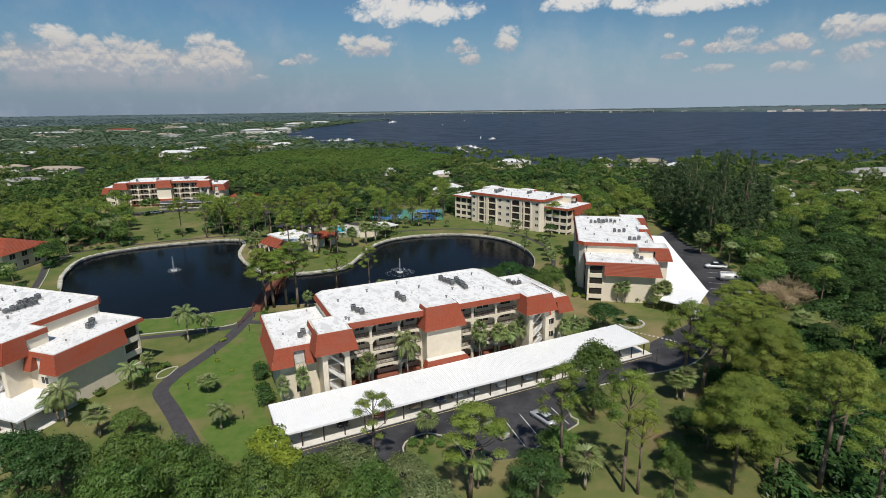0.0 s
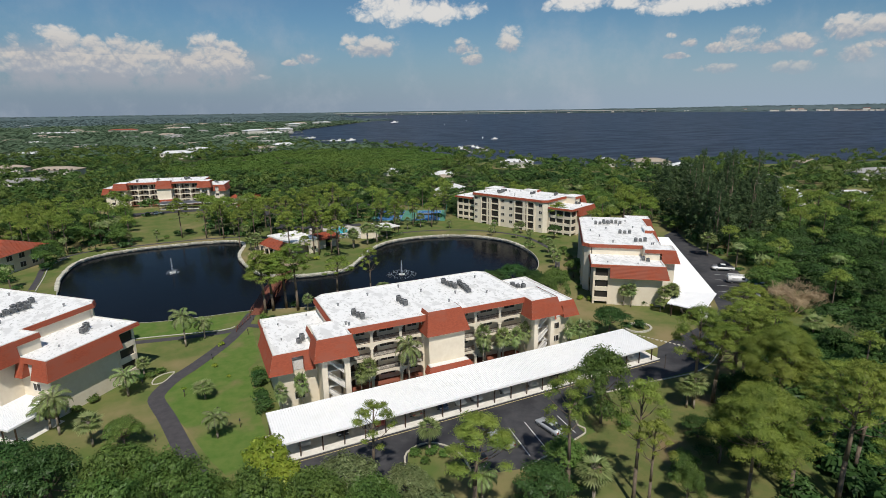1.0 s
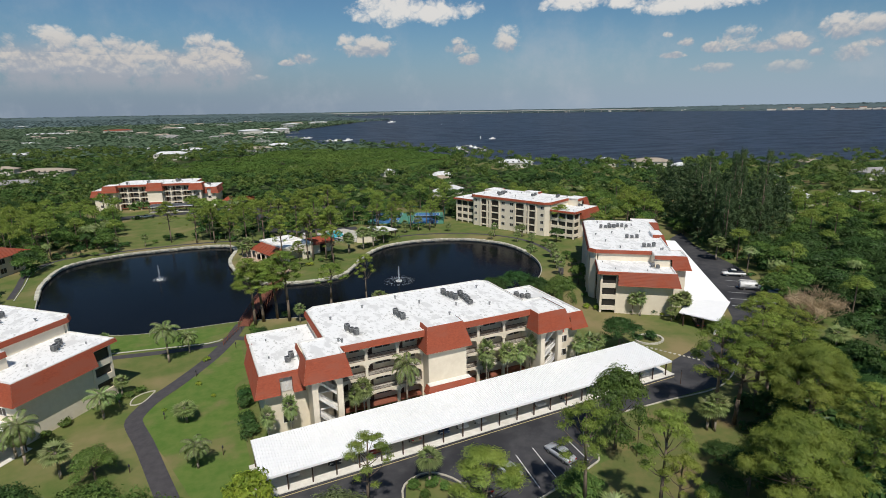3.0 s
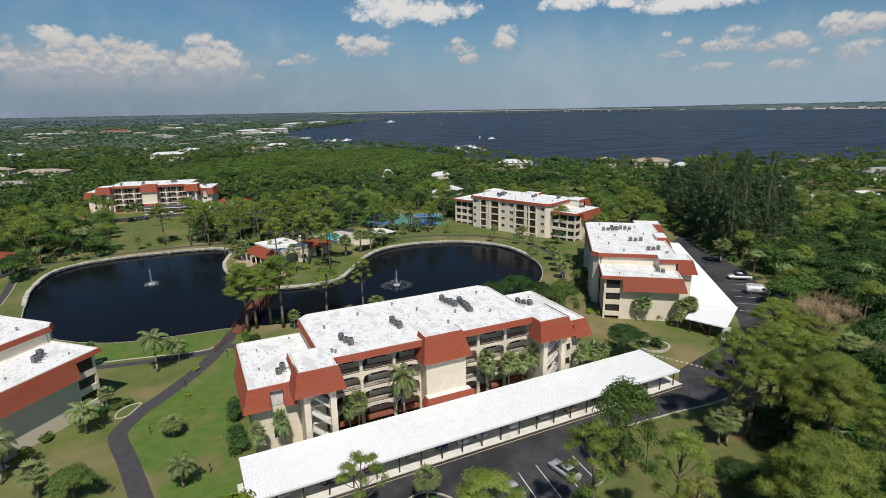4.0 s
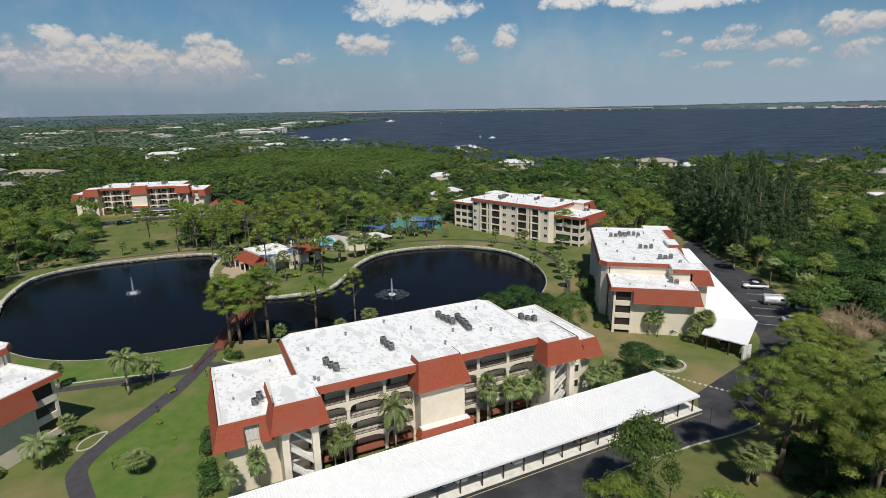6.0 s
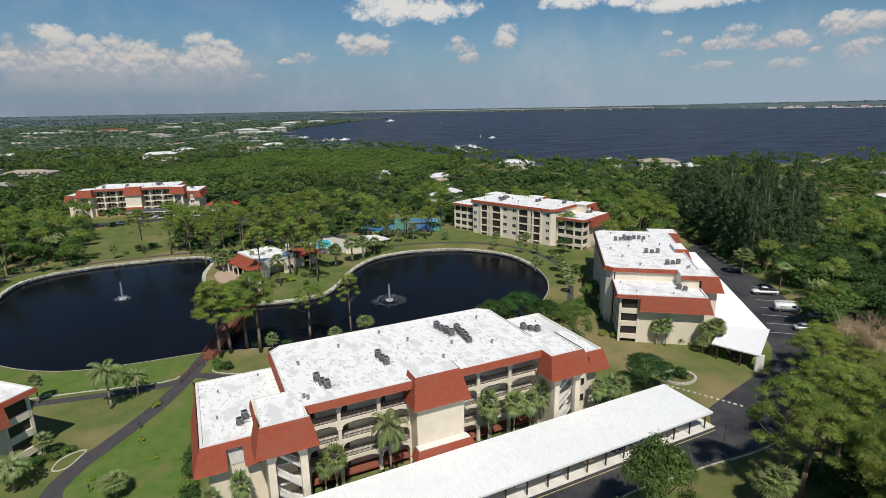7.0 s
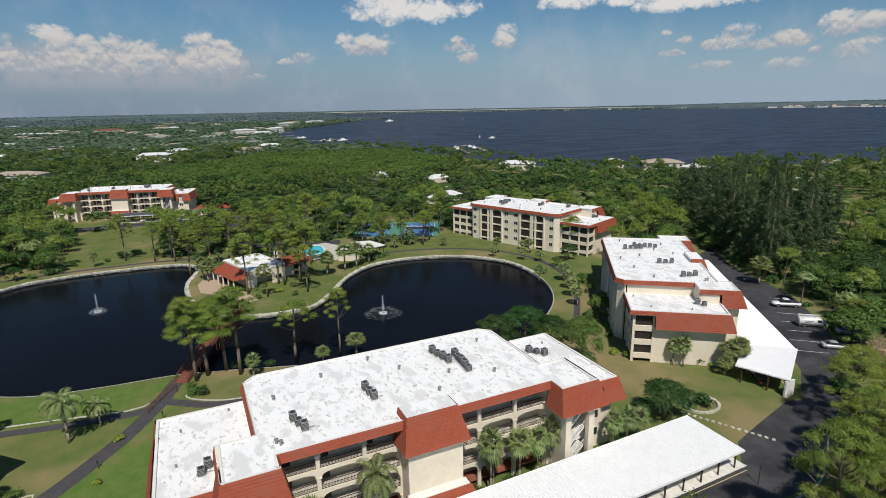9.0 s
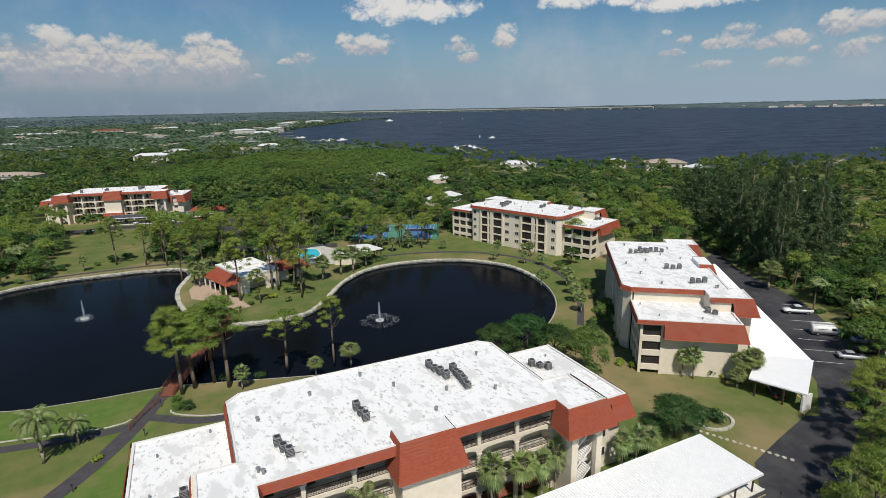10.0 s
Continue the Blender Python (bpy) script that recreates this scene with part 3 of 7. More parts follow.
    for x0, x1 in ((-17.0, -13.4), (-3.6, 3.6), (13.4, 17.0)):
        r.box(x0, 9.9, 0, x1, 10.2, 12.3)
    for x in (-13.2, -9.9, -8.7, -8.1, -3.8, 3.8, 8.1, 8.7, 9.9, 13.2):
        r.box(x - 0.25, 9.7, 0, x + 0.25, 10.6, 12.3)
    for z in (*FLOORS, 12.1):
        for x0, x1 in ((-13.0, -9.0), (-8.0, -4.0), (4.0, 8.0), (9.0, 13.0)):
            r.box(x0, 9.75, z - 0.3, x1, 10.35, z + 0.12)
    for s in (-1, 1):
        r.prism([(s * 17.0, 9.9), (s * 17.0, 10.2), (s * 18.35, 8.9), (s * 18.1, 8.6)][::s], 0, 12.3)
    part("rear_wall", r, STUCCO, ob)
    for x0, x1 in ((-13.0, -9.0), (-8.0, -4.0), (4.0, 8.0), (9.0, 13.0)):
        for i, z in enumerate(FLOORS):
            # opaque panel: the screen, with the recess's shade in its near-black colour
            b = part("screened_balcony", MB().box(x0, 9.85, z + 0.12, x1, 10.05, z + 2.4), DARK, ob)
            c = MB()
            for j in range(5):
                x = x0 + (x1 - x0) * j / 4
                c.box(x - 0.03, 10.05, z + 0.12, x + 0.03, 10.12, z + 2.4)
            c.box(x0, 10.05, z + 0.95, x1, 10.12, z + 1.02)
            part("screen_frame", c, BROWN, b)
            if i == 3:
                part("balcony_arch", MB().arch(x0, x1, 0, z + 2.72, z + 1.4, z + 2.2, 10.12, 10.32), STUCCO, ob)
    for z in FLOORS:
        for x0, x1 in ((-16.6, -15.2), (-2.8, -1.2), (1.2, 2.8), (15.2, 16.6)):
            window(ob, x0, x1, z + 0.85, z + 2.0, 10.2, 1)
    # wings
    for s in (-1, 1):
        xa, xb = sorted((s * 18.3, s * 28.2))
        xo = s * 28.2
        part("wing_front_wall", MB().box(xa, -7.6, 0, xb, -7.3, 9.8), STUCCO, ob)
        part("wing_end_wall", MB().box(min(xo, xo - s * 0.3), -7.3, 0, max(xo, xo - s * 0.3), 4.6, 9.8), STUCCO, ob)
        for z in (1.0, 3.7, 6.4, 9.4):
            zt = z + 0.75 if z < 9 else 9.9
            part("balcony_parapet", MB().box(min(s * 18.3, s * 28.25), 7.95, z - 0.3, max(s * 18.3, s * 28.25), 8.3, zt), STUCCO, ob)
            part("balcony_parapet", MB().box(min(s * 27.9, s * 28.3), 4.9, z - 0.3, max(s * 27.9, s * 28.3), 7.95, zt), STUCCO, ob)
        for x in (18.5, 21.6, 24.9, 27.95):
            part("balcony_pier", MB().box(s * x - 0.25, 7.93, 0, s * x + 0.25, 8.4, 9.8), STUCCO, ob)
        part("balcony_pier", MB().box(min(s * 27.8, s * 28.35), 4.5, 0, max(s * 27.8, s * 28.35), 4.9, 9.8), STUCCO, ob)
        # wing balcony screens, the dimness behind them painted as near-black slabs
        dk = MB()
        for z in (1.0, 3.7, 6.4):
            dk.box(min(s * 18.4, s * 28.0), 7.8, z + 0.7, max(s * 18.4, s * 28.0), 7.98, z + 2.5)
            dk.box(min(s * 27.7, s * 28.0), 4.8, z + 0.7, max(s * 27.7, s * 28.0), 7.9, z + 2.5)
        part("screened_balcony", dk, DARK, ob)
        top = [(s * 18.3, -8.0), (s * 28.8, -8.0), (s * 28.8, 9.0), (s * 18.3, 9.0)]
        fr = [(s * 22.5, -8.0), (s * 28.8, -8.0), (s * 28.8, 4.6)]
        fb = [(s * 22.5, -8.95), (s * 29.7, -8.95), (s * 29.7, 4.6)]
        re = [(s * 28.8, 4.6), (s * 28.8, 9.0), (s * 18.5, 9.0)]
        rb = [(s * 29.0, 4.6), (s * 29.0, 9.2), (s * 18.5, 9.2)]
        o = 1 if s > 0 else -1
        mm = MB()
        t2, b2 = fr[1:][::o], fb[1:][::o]
        mansard(mm, t2, b2, 10.2, 7.1, 10)
        mansard(mm, re[::o], rb[::o], 10.2, 9.5, 3)
        # front of the wing, with a gap for the upper window
        for xa1, xb1 in ((22.5, 24.2), (26.0, 28.8)):
            xs = [(s * xa1, s * xb1), (s * (xa1 + (0.0 if xa1 < 25 else 0.05)), s * (xb1 + (0.0 if xb1 < 25 else 0.9)))]
            a, b = sorted(xs[0])
            c, d = sorted(xs[1])
            mm.courses((a, -8.0, 10.2), (b, -8.0, 10.2), (d, -8.95, 7.1), (c, -8.95, 7.1), 10)
        a, b = sorted((s * 24.2, s * 26.0))
        mm.courses((a, -8.0, 10.2), (b, -8.0, 10.2), (b, -8.25, 9.4), (a, -8.25, 9.4), 3)
        mm.face((s * 29.7, 4.6, 7.1), (s * 28.8, 4.6, 10.2), (s * 28.2, 4.6, 10.2), (s * 28.2, 4.6, 7.1))
        for x in (24.2, 26.0):
            mm.face((s * x, -8.95, 7.1), (s * x, -8.0, 10.2), (s * x, -7.5, 10.2), (s * x, -7.5, 7.1))
        part("wing_mansard", mm, TILE, ob)
        so = MB()
        so.face(*[(x, y, 7.12) for x, y in ((s * 22.5, -8.9), (s * 24.2, -8.9), (s * 24.2, -7.5), (s * 22.5, -7.5))])
        so.face(*[(x, y, 7.12) for x, y in ((s * 26.0, -8.9), (s * 29.65, -8.9), (s * 28.1, -7.5), (s * 26.0, -7.5))])
        so.face(*[(x, y, 7.12) for x, y in ((s * 29.65, -8.9), (s * 29.65, 4.6), (s * 28.1, 4.6), (s * 28.1, -7.5))])
        part("soffit", so, STUCCO, ob)
        part("wing_roof", MB().prism([(min(s * 18.3, s * 28.7), -7.9), (max(s * 18.3, s * 28.7), -7.9), (max(s * 18.3, s * 28.7), 8.9), (min(s * 18.3, s * 28.7), 8.9)], 9.7, 10.02), ROOF, ob)
        kb = MB()
        e = s * 28.65
        kb.box(min(e, e - s * 0.3), -7.95, 10.0, max(e, e - s * 0.3), 8.95, 10.24)
        kb.box(min(s * 18.4, s * 28.35), 8.65, 10.0, max(s * 18.4, s * 28.35), 8.95, 10.24).box(min(s * 22.4, s * 28.35), -7.95, 10.0, max(s * 22.4, s * 28.35), -7.65, 10.24)
        part("wing_kerb", kb, WHITE, ob)
        for z in (1.0, 3.7):
            window(ob, *sorted((s * 24.3, s * 25.9)), z + 0.8, z + 2.1, -7.6)
        shutter(ob, *sorted((s * 24.1, s * 26.0)), 7.0, 9.2, -7.62)
        # stair towers
        t = MB()
        xa, xb = sorted((s * 17.5, s * 22.0))
        t.arch(xa + 0.85, xb - 0.85, 0, 9.8, 7.9, 9.1, -11.3, -10.9)
        t.box(xa, -11.3, 0, xa + 0.85, -10.6, 9.8).box(xb - 0.85, -11.3, 0, xb, -10.6, 9.8)
        t.box(xa, -10.6, 0, xa + 0.3, -7.6, 9.8).box(xb - 0.3, -10.6, 0, xb, -7.6, 9.8)
        part("stair_tower_wall", t, STUCCO, ob)
        tt = [(s * 16.9, -8.7), (s * 16.9, -11.1), (s * 22.5, -11.1), (s * 22.5, -7.9)]
        tb = [(s * 16.2, -8.7), (s * 16.2, -12.3), (s * 23.3, -12.3), (s * 23.3, -7.9)]
        part("stair_tower_mansard", mansard(MB(), tt[::o], tb[::o], 12.74, 9.5, 10), TILE, ob)
        ts = MB()
        ts.face(*[(x, y, 9.52) for x, y in ((s * 16.3, -12.2), (s * 23.2, -12.2), (s * 23.2, -7.9), (s * 16.3, -7.9))])
        part("soffit", ts, STUCCO, ob)
        side = MB()
        side.box(min(s * 22.5, s * 22.2), -7.6, 10.0, max(s * 22.5, s * 22.2), -4.0, 12.5).box(min(s * 18.3, s * 22.2), -4.3, 10.0, max(s * 18.3, s * 22.2), -4.0, 12.5)
        part("tower_parapet", side, STUCCO, ob)
        sf = MB()
        sf.courses(*((s * 22.55, -4.0, 12.72), (s * 22.55, -7.9, 12.72), (s * 22.75, -7.9, 11.85), (s * 22.75, -4.0, 11.85))[::1], 4) if s < 0 else sf.courses((s * 22.55, -7.9, 12.72), (s * 22.55, -4.0, 12.72), (s * 22.75, -4.0, 11.85), (s * 22.75, -7.9, 11.85), 4)
        part("tower_fascia", sf, TILE, ob)
        for i, z in enumerate(FLOORS[:3]):
            st = MB()
            edge = []
            for kk in range(14):
                edge += [(18.3 + kk * 0.19, z + kk * 0.18), (18.3 + kk * 0.19, z + (kk + 1) * 0.18)]
            edge += [(18.3 + 14 * 0.19, z + 14 * 0.18), (18.3 + 14 * 0.19, z + 14 * 0.18 - 0.32), (18.3, z - 0.32)]
            flight(st, [(s * x, h) for x, h in edge][::int(s)], -10.6, -9.4)
            st.box(min(s * 17.8, s * 21.7), -9.4, z - 0.2, max(s * 17.8, s * 21.7), -7.6, z)
            part("stair_flight", st, WHITE, ob, "white concrete stair flight")
            ra = MB()
            ra.bar((s * 18.4, -10.65, z + 0.1), (s * 20.95, -10.65, z + 0.1 + 2.36), 0.03)
            for kk in range(15):
                x = s * (18.4 + kk * 0.18)
                ra.box(x - 0.015, -10.67, z + kk * 0.167 + 0.08, x + 0.015, -10.63, z + kk * 0.167 + 0.97)
            ra.bar((s * 18.4, -10.65, z + 0.95), (s * 20.95, -10.65, z + 0.95 + 2.36), 0.03)
            part("stair_rail", ra, WHITE, ob)
    # lift tower in the middle
    t = MB().box(-3.3, -10.2, 0, 3.5, -5.8, 10.2)
    part("lift_tower_wall", t, STUCCO, ob)
    tt = [(-3.0, -6.6), (-3.0, -9.3), (3.3, -9.3), (3.3, -6.6)]
    tb = [(-3.9, -6.9), (-3.9, -10.95), (4.2, -10.95), (4.2, -6.9)]
    part("lift_tower_mansard", mansard(MB(), tt, tb, 13.35, 9.5, 11), TILE, ob)
    part("soffit", MB().prism([(-3.85, -10.9), (4.15, -10.9), (4.15, -7.0), (-3.85, -7.0)], 9.5, 9.53), STUCCO, ob)
    part("lift_tower_roof", MB().prism([(-2.95, -9.2), (3.25, -9.2), (3.25, -6.6), (-2.95, -6.6)], 12.4, 13.3), ROOF, ob)
    part("ledge", MB().prism([(-3.6, -11.4), (3.8, -11.4), (3.8, -10.2), (-3.6, -10.2)], 3.9, 4.15), WHITE, ob)
    st = [(-3.7, -10.2), (-3.7, -11.5), (3.9, -11.5), (3.9, -10.2)]
    sb = [(-4.2, -10.2), (-4.2, -12.1), (4.4, -12.1), (4.4, -10.2)]
    part("entrance_mansard", mansard(MB(), st, sb, 4.15, 2.85, 5), TILE, ob)
    for x, y in ((3.4, -4.2), (-15.5, 3), (-9, 6), (12, -3), (1, 3.5), (14.5, 6.5), (-2, 8), (6.5, -0.5), (-16.6, -6.4), (-16.2, -6.9)):
        part("roof_vent", MB().bar((x, y, 12.5), (x, y, 13.0), 0.14, sides=8).bar((x, y, 13.0), (x, y, 13.12), 0.24, sides=8), GREY, ob)
    for x, y in ((-26, 5), (-26.5, -2), (25, -3), (26, 6), (-20.5, 7.5)):
        part("roof_vent", MB().bar((x, y, 10.0), (x, y, 10.4), 0.12, sides=8), GREY, ob)
    return ob


CONDO = condo()
SITES = [pose(35.8, 92.0, 0)] + [pose(x, y, 0, 0, 0, a) for x, y, a in ((108.6, 119.9, 53.4), (122.8, 192.6, 112.2), (-11.4, 323.0, -13.9), (-40.2, 123.1, -43.2))]
CONDO.matrix_world = SITES[0]
for m in SITES[1:]:
    copy_thing(CONDO, m)
UNITS = [rooftop_units(*a) for a in ((-14.2, -2.8, 3, 0.4, -1.2), (-4.8, 0.2, 3, 0.15, -1.3), (7.0, 6.0, 4, 0.25, -1.25), (9.4, 3.6, 5, -0.1, -1.2), (-23.4, -3.6, 2, -0.7, -1.0), (22.3, 4.2, 3, 0.75, -0.95))]
for m in SITES[1:]:
    for u in UNITS:
        copy_thing(u, m)
for u in UNITS:
    u.matrix_world = SITES[0]

# ---- roads, paths, car parks ----
def sheet(name, poly, z, mat, label, category, kind="structure"):
    return fill(name, poly, [], z, mat, label, category, kind)


LOT = [(-1, 66), (3, 71.6), (76, 72.4), (80, 76), (88, 78), (97, 80), (99, 79), (109.0, 85.5), (121.5, 99), (133, 115), (145.5, 133), (157, 148), (168, 153), (156, 136), (146, 112), (133, 95), (112, 79), (92, 71), (80, 65.5), (66, 66.2), (52, 66.3),
       (47.6, 60.5), (47.4, 58.6), (34.6, 55.5), (27.8, 57.2), (28.2, 62.6), (25.6, 66.2), (22.0, 65.6), (20.5, 62), (19.3, 57.6), (5, 63.5), (-2, 58), (-5, 60)]
sheet("car_park", LOT, 0.02, ASPHALT, "dark asphalt car park and drive", "road")
PATH_LINE = spline([(-2.6, 62), (-3.6, 67), (-6.2, 78), (-9.0, 90.5), (-10.6, 96.5), (-10.9, 99.2), (-9.7, 102.2), (-7.9, 105.2), (-4.4, 109.4), (1.1, 117.1), (5.3, 125), (7.3, 130.4), (8.6, 133.5)], False, 1.5)
solid("garden_path", ribbon(PATH_LINE, 2.6, 0.0, 0.03), PATHMAT, "winding dark asphalt path across the lawn", "path", "structure")
SHORE_PATH = spline([(-30, 129.5), (-20, 127.4), (-12.5, 125.9), (-5, 124.6), (1.8, 124.0), (4.5, 124.6)], False, 2)
solid("shore_path", ribbon(SHORE_PATH, 1.8, 0.0, 0.034), PATHMAT, "asphalt path along the pond", "path", "structure")
SHORE_PATH2 = spline([(4.6, 127.2), (9.2, 124.0), (14, 121.0), (24, 119.5), (40, 117.5), (60, 113)], False, 2)
solid("rear_path", ribbon(SHORE_PATH2, 1.8, 0.0, 0.038), PATHMAT, "asphalt path behind the apartment building", "path", "structure")
POND_WALK = spline([(-44.5, 180), (-45.2, 192), (-46.2, 204), (-45.2, 212), (-42.2, 218.6), (-36, 223), (-22, 224.5), (-8, 225), (6, 224), (18, 220), (24, 212), (22, 200), (20, 190)], False, 2)
solid("pond_walk", ribbon(POND_WALK, 1.6, 0.0, 0.03), PATHMAT, "path round the far side of the pond", "path", "structure")
EAST_WALK = spline([(60, 197), (75, 199), (92, 194), (104, 184), (110, 170), (108, 152), (101, 138), (90, 124)], False, 2)
solid("east_walk", ribbon(EAST_WALK, 1.5, 0.0, 0.03), PATHMAT, "dark path between pond and buildings", "path", "structure")
for ln, nm in ((spline([(-43.2, 178), (-43.9, 192), (-44.8, 204), (-43.8, 211.4), (-41.2, 217.2)], False, 1.2), "path_kerb"), (spline([(-29, 131), (-12, 128), (1.0, 125.4), (4.0, 126.4)], False, 1.2), "path_kerb"), (spline([(9.6, 126.6), (10.3, 124.9), (15.6, 121.8), (24, 120.6), (34, 119.4)], False, 1.2), "path_kerb")):
    solid(nm, ribbon(ln, 0.22, 0.0, 0.13), CONCRETE, "low pale concrete kerb beside the path", "kerb", "structure")
CLUB_PAVE = [(14, 184), (13.5, 192), (17, 202), (20.5, 207), (22, 200), (21.5, 190), (25.4, 177), (27, 171), (23.5, 169.6), (19.5, 178)]
sheet("club_terrace", CLUB_PAVE, 0.03, PAVER, "tan paved terrace by the clubhouse", "pavement")
D_ROAD = spline([(-110, 282), (-70, 290), (-35, 296.5), (-10, 296), (15, 293), (50, 285), (90, 262)], False, 4)
solid("back_road", ribbon(D_ROAD, 7.0, 0.0, 0.03), ASPHALT, "asphalt service road behind the pond", "road", "structure")
solid("club_road", ribbon(spline([(24, 292), (30, 262), (30, 235), (44, 226), (62, 222)], False, 3), 6.0, 0.0, 0.034), ASPHALT, "asphalt drive to the clubhouse", "road", "structure")
ISLAND_KERB = spline([(28.0, 57.4), (28.4, 62.8), (25.6, 66.4), (21.8, 65.6), (20.3, 62), (19.1, 57.6)], False, 1.0)
solid("island_kerb", ribbon(ISLAND_KERB, 0.25, 0.0, 0.16), KERB, "curved concrete kerb round the planted island", "kerb", "structure")
solid("lot_kerb", ribbon(spline([(34.4, 55.4), (47.5, 58.5), (47.8, 60.6), (52, 66.1), (66, 66.0), (80, 65.3), (92, 70.8)], False, 1.0), 0.22, 0.0, 0.14), KERB, "concrete kerb at the edge of the car park", "kerb", "structure")
solid("drive_kerb", ribbon(spline([(97, 80.4), (100.5, 81.6), (101.8, 84.4)], False, 0.5), 0.35, 0.0, 0.15), YELLOW, "yellowish kerb at the carport corner", "kerb", "structure")
for x0, y0, x1, y1 in ((38.0, 64.6, 37.0, 57.4), (41.0, 64.9, 40.1, 58.2), (43.9, 64.8, 43.2, 58.8), (46.6, 64.2, 46.2, 59.2), (6.0, 68.4, 6.6, 63.4), (9.2, 68.0, 9.8, 62.3), (12.4, 67.0, 13.0, 61.0), (15.6, 65.6, 16.2, 60.0), (31.2, 63.0, 30.6, 57.4)):
    solid("parking_line", ribbon([(x0, y0), (x1, y1)], 0.13, 0.02, 0.028), LINE, "white painted parking bay line", "road marking", "structure", "parking lines")
for k in range(7):
    x, y = 129.5 - k * 3.9 + 10, 108.4 - k * 3.55 + 4
    solid("parking_line", ribbon([(x, y), (x + 4.2, y - 3.7)], 0.13, 0.02, 0.028), LINE, "white painted parking bay line", "road marking", "structure", "parking lines")
solid("edge_line", ribbon([(3.6, 70.3), (75.5, 71.3)], 0.14, 0.02, 0.03), YELLOW, "faded yellow line along the carport kerb", "road marking", "structure")
solid("wheel_stop", MB().box(13.2, 59.6, 0.02, 15.0, 59.85, 0.16), CONCRETE, "pale concrete wheel stop", "wheel stop")
solid("wheel_stop", MB().box(28.4, 57.9, 0.02, 30.1, 58.15, 0.16), CONCRETE, "pale concrete wheel stop", "wheel stop")


# ---- carports ----
def carport(length, depth, rear, front, bays, apron=0.0, sheet_metal=None):
    """A long open carport: ribbed sheet roof on posts; x runs along it, y from the front to the rear."""
    ob = thing("carport", "long open carport with a white ribbed metal roof on dark posts", "carport")
    r = MB()
    n = int(length / 0.36)
    dx = length / n
    for i in range(n):
        x = i * dx
        for xa, xb, za, zb in ((x, x + dx * 0.72, 0, 0), (x + dx * 0.72, x + dx * 0.80, 0, 0.09), (x + dx * 0.80, x + dx * 0.92, 0.09, 0.09), (x + dx * 0.92, x + dx, 0.09, 0)):
            r.face((xa, 0, front + za), (xb, 0, front + zb), (xb, depth, rear + zb), (xa, depth, rear + za))
    r.face((0, 0, front - 0.1), (0, depth, rear - 0.1), (length, depth, rear - 0.1), (length, 0, front - 0.1))
    part("ribbed_roof", r, sheet_metal or METAL_WHITE, ob)
    e = MB()
    e.box(-0.03, -0.06, front - 0.22, length + 0.03, 0.0, front + 0.05).box(-0.03, depth, rear - 0.22, length + 0.03, depth + 0.06, rear + 0.05)
    for x in (-0.05, length):
        e.face((x, 0, front - 0.22), (x, depth, rear - 0.22), (x, depth, rear + 0.05), (x, 0, front + 0.05))
        e.face((x + 0.05, 0, front - 0.22), (x + 0.05, 0, front + 0.05), (x + 0.05, depth, rear + 0.05), (x + 0.05, depth, rear - 0.22))
    part("fascia", e, METAL_WHITE, ob)
    for i in range(bays + 1):
        x = 0.15 + (length - 0.3) * i / bays
        part("post", MB().box(x - 0.08, 0.9, 0, x + 0.08, 1.06, front - 0.12), BROWN, ob)
        part("post", MB().box(x - 0.08, depth - 1.4, 0, x + 0.08, depth - 1.24, rear - 0.12), BROWN, ob)
    part("slab", MB().box(-apron * 0.4, 0.65, 0.0, length + apron, depth - 0.6, 0.06), LIGHT_CONCRETE, ob, "pale concrete carport floor")
    return ob


def kerb_strip(length):
    return MB().box(-0.6, 0.48, 0.0, length + 1.6, 0.65, 0.14)


CARPORT_A = carport(69.7, 8.95, 3.36, 3.2, 22, 1.6)
CARPORT_A.matrix_world = pose(4.9, 70.4, 0, 0, 0, 0.8)
part("front_kerb", kerb_strip(69.7), LIGHT_CONCRETE, CARPORT_A)
CARPORT_B = carport(60.0, 8.4, 3.36, 3.2, 17)
CARPORT_B.matrix_world = pose(109.4, 87.0, 0, 0, 0, 53.4)
CARPORT_E = carport(50.0, 8.6, 3.36, 3.2, 17)
CARPORT_E.matrix_world = pose(-29.2 - 50 * math.cos(radians(43.2)), 91.2 + 50 * math.sin(radians(43.2)), 0, 0, 0, -43.2)
CARPORT_D = carport(44.0, 7.0, 3.3, 3.1, 14, 0.0, SLATE_METAL)
tagged(CARPORT_D, "long open carport with a slate-grey ribbed metal roof", "carport")
CARPORT_D.matrix_world = pose(-17.0, 303.8, 0, 0, 0, -13.9)
# the lean-to at the end of the second carport
lean = thing("carport_lean_to", "sloping white ribbed roof over parked cars at the carport's end", "carport")
lr = MB()
P = [(103.2, 92.6), (109.6, 86.9), (98.0, 80.6), (94.9, 88.2)]
for i in range(34):
    s, t = i / 34, (i + 0.8) / 34
    a, b = Vector(P[0]).lerp(Vector(P[1]), s), Vector(P[0]).lerp(Vector(P[1]), t)
    c, d = Vector(P[3]).lerp(Vector(P[2]), t), Vector(P[3]).lerp(Vector(P[2]), s)
    e, f = Vector(P[0]).lerp(Vector(P[1]), (i + 1) / 34), Vector(P[3]).lerp(Vector(P[2]), (i + 1) / 34)
    lr.face((*a, 3.42), (*d, 2.95), (*c, 2.95), (*b, 3.42))
    lr.face((*b, 3.42), (*c, 2.95), (*c, 3.0), (*b, 3.47))
    lr.face((*b, 3.47), (*c, 3.0), (*f, 3.0), (*e, 3.47))
    lr.face((*e, 3.47), (*f, 3.0), (*f, 2.95), (*e, 3.42))
lr.face(*[(*p, z) for p, z in zip(P, (3.3, 3.3, 2.8, 2.8))])
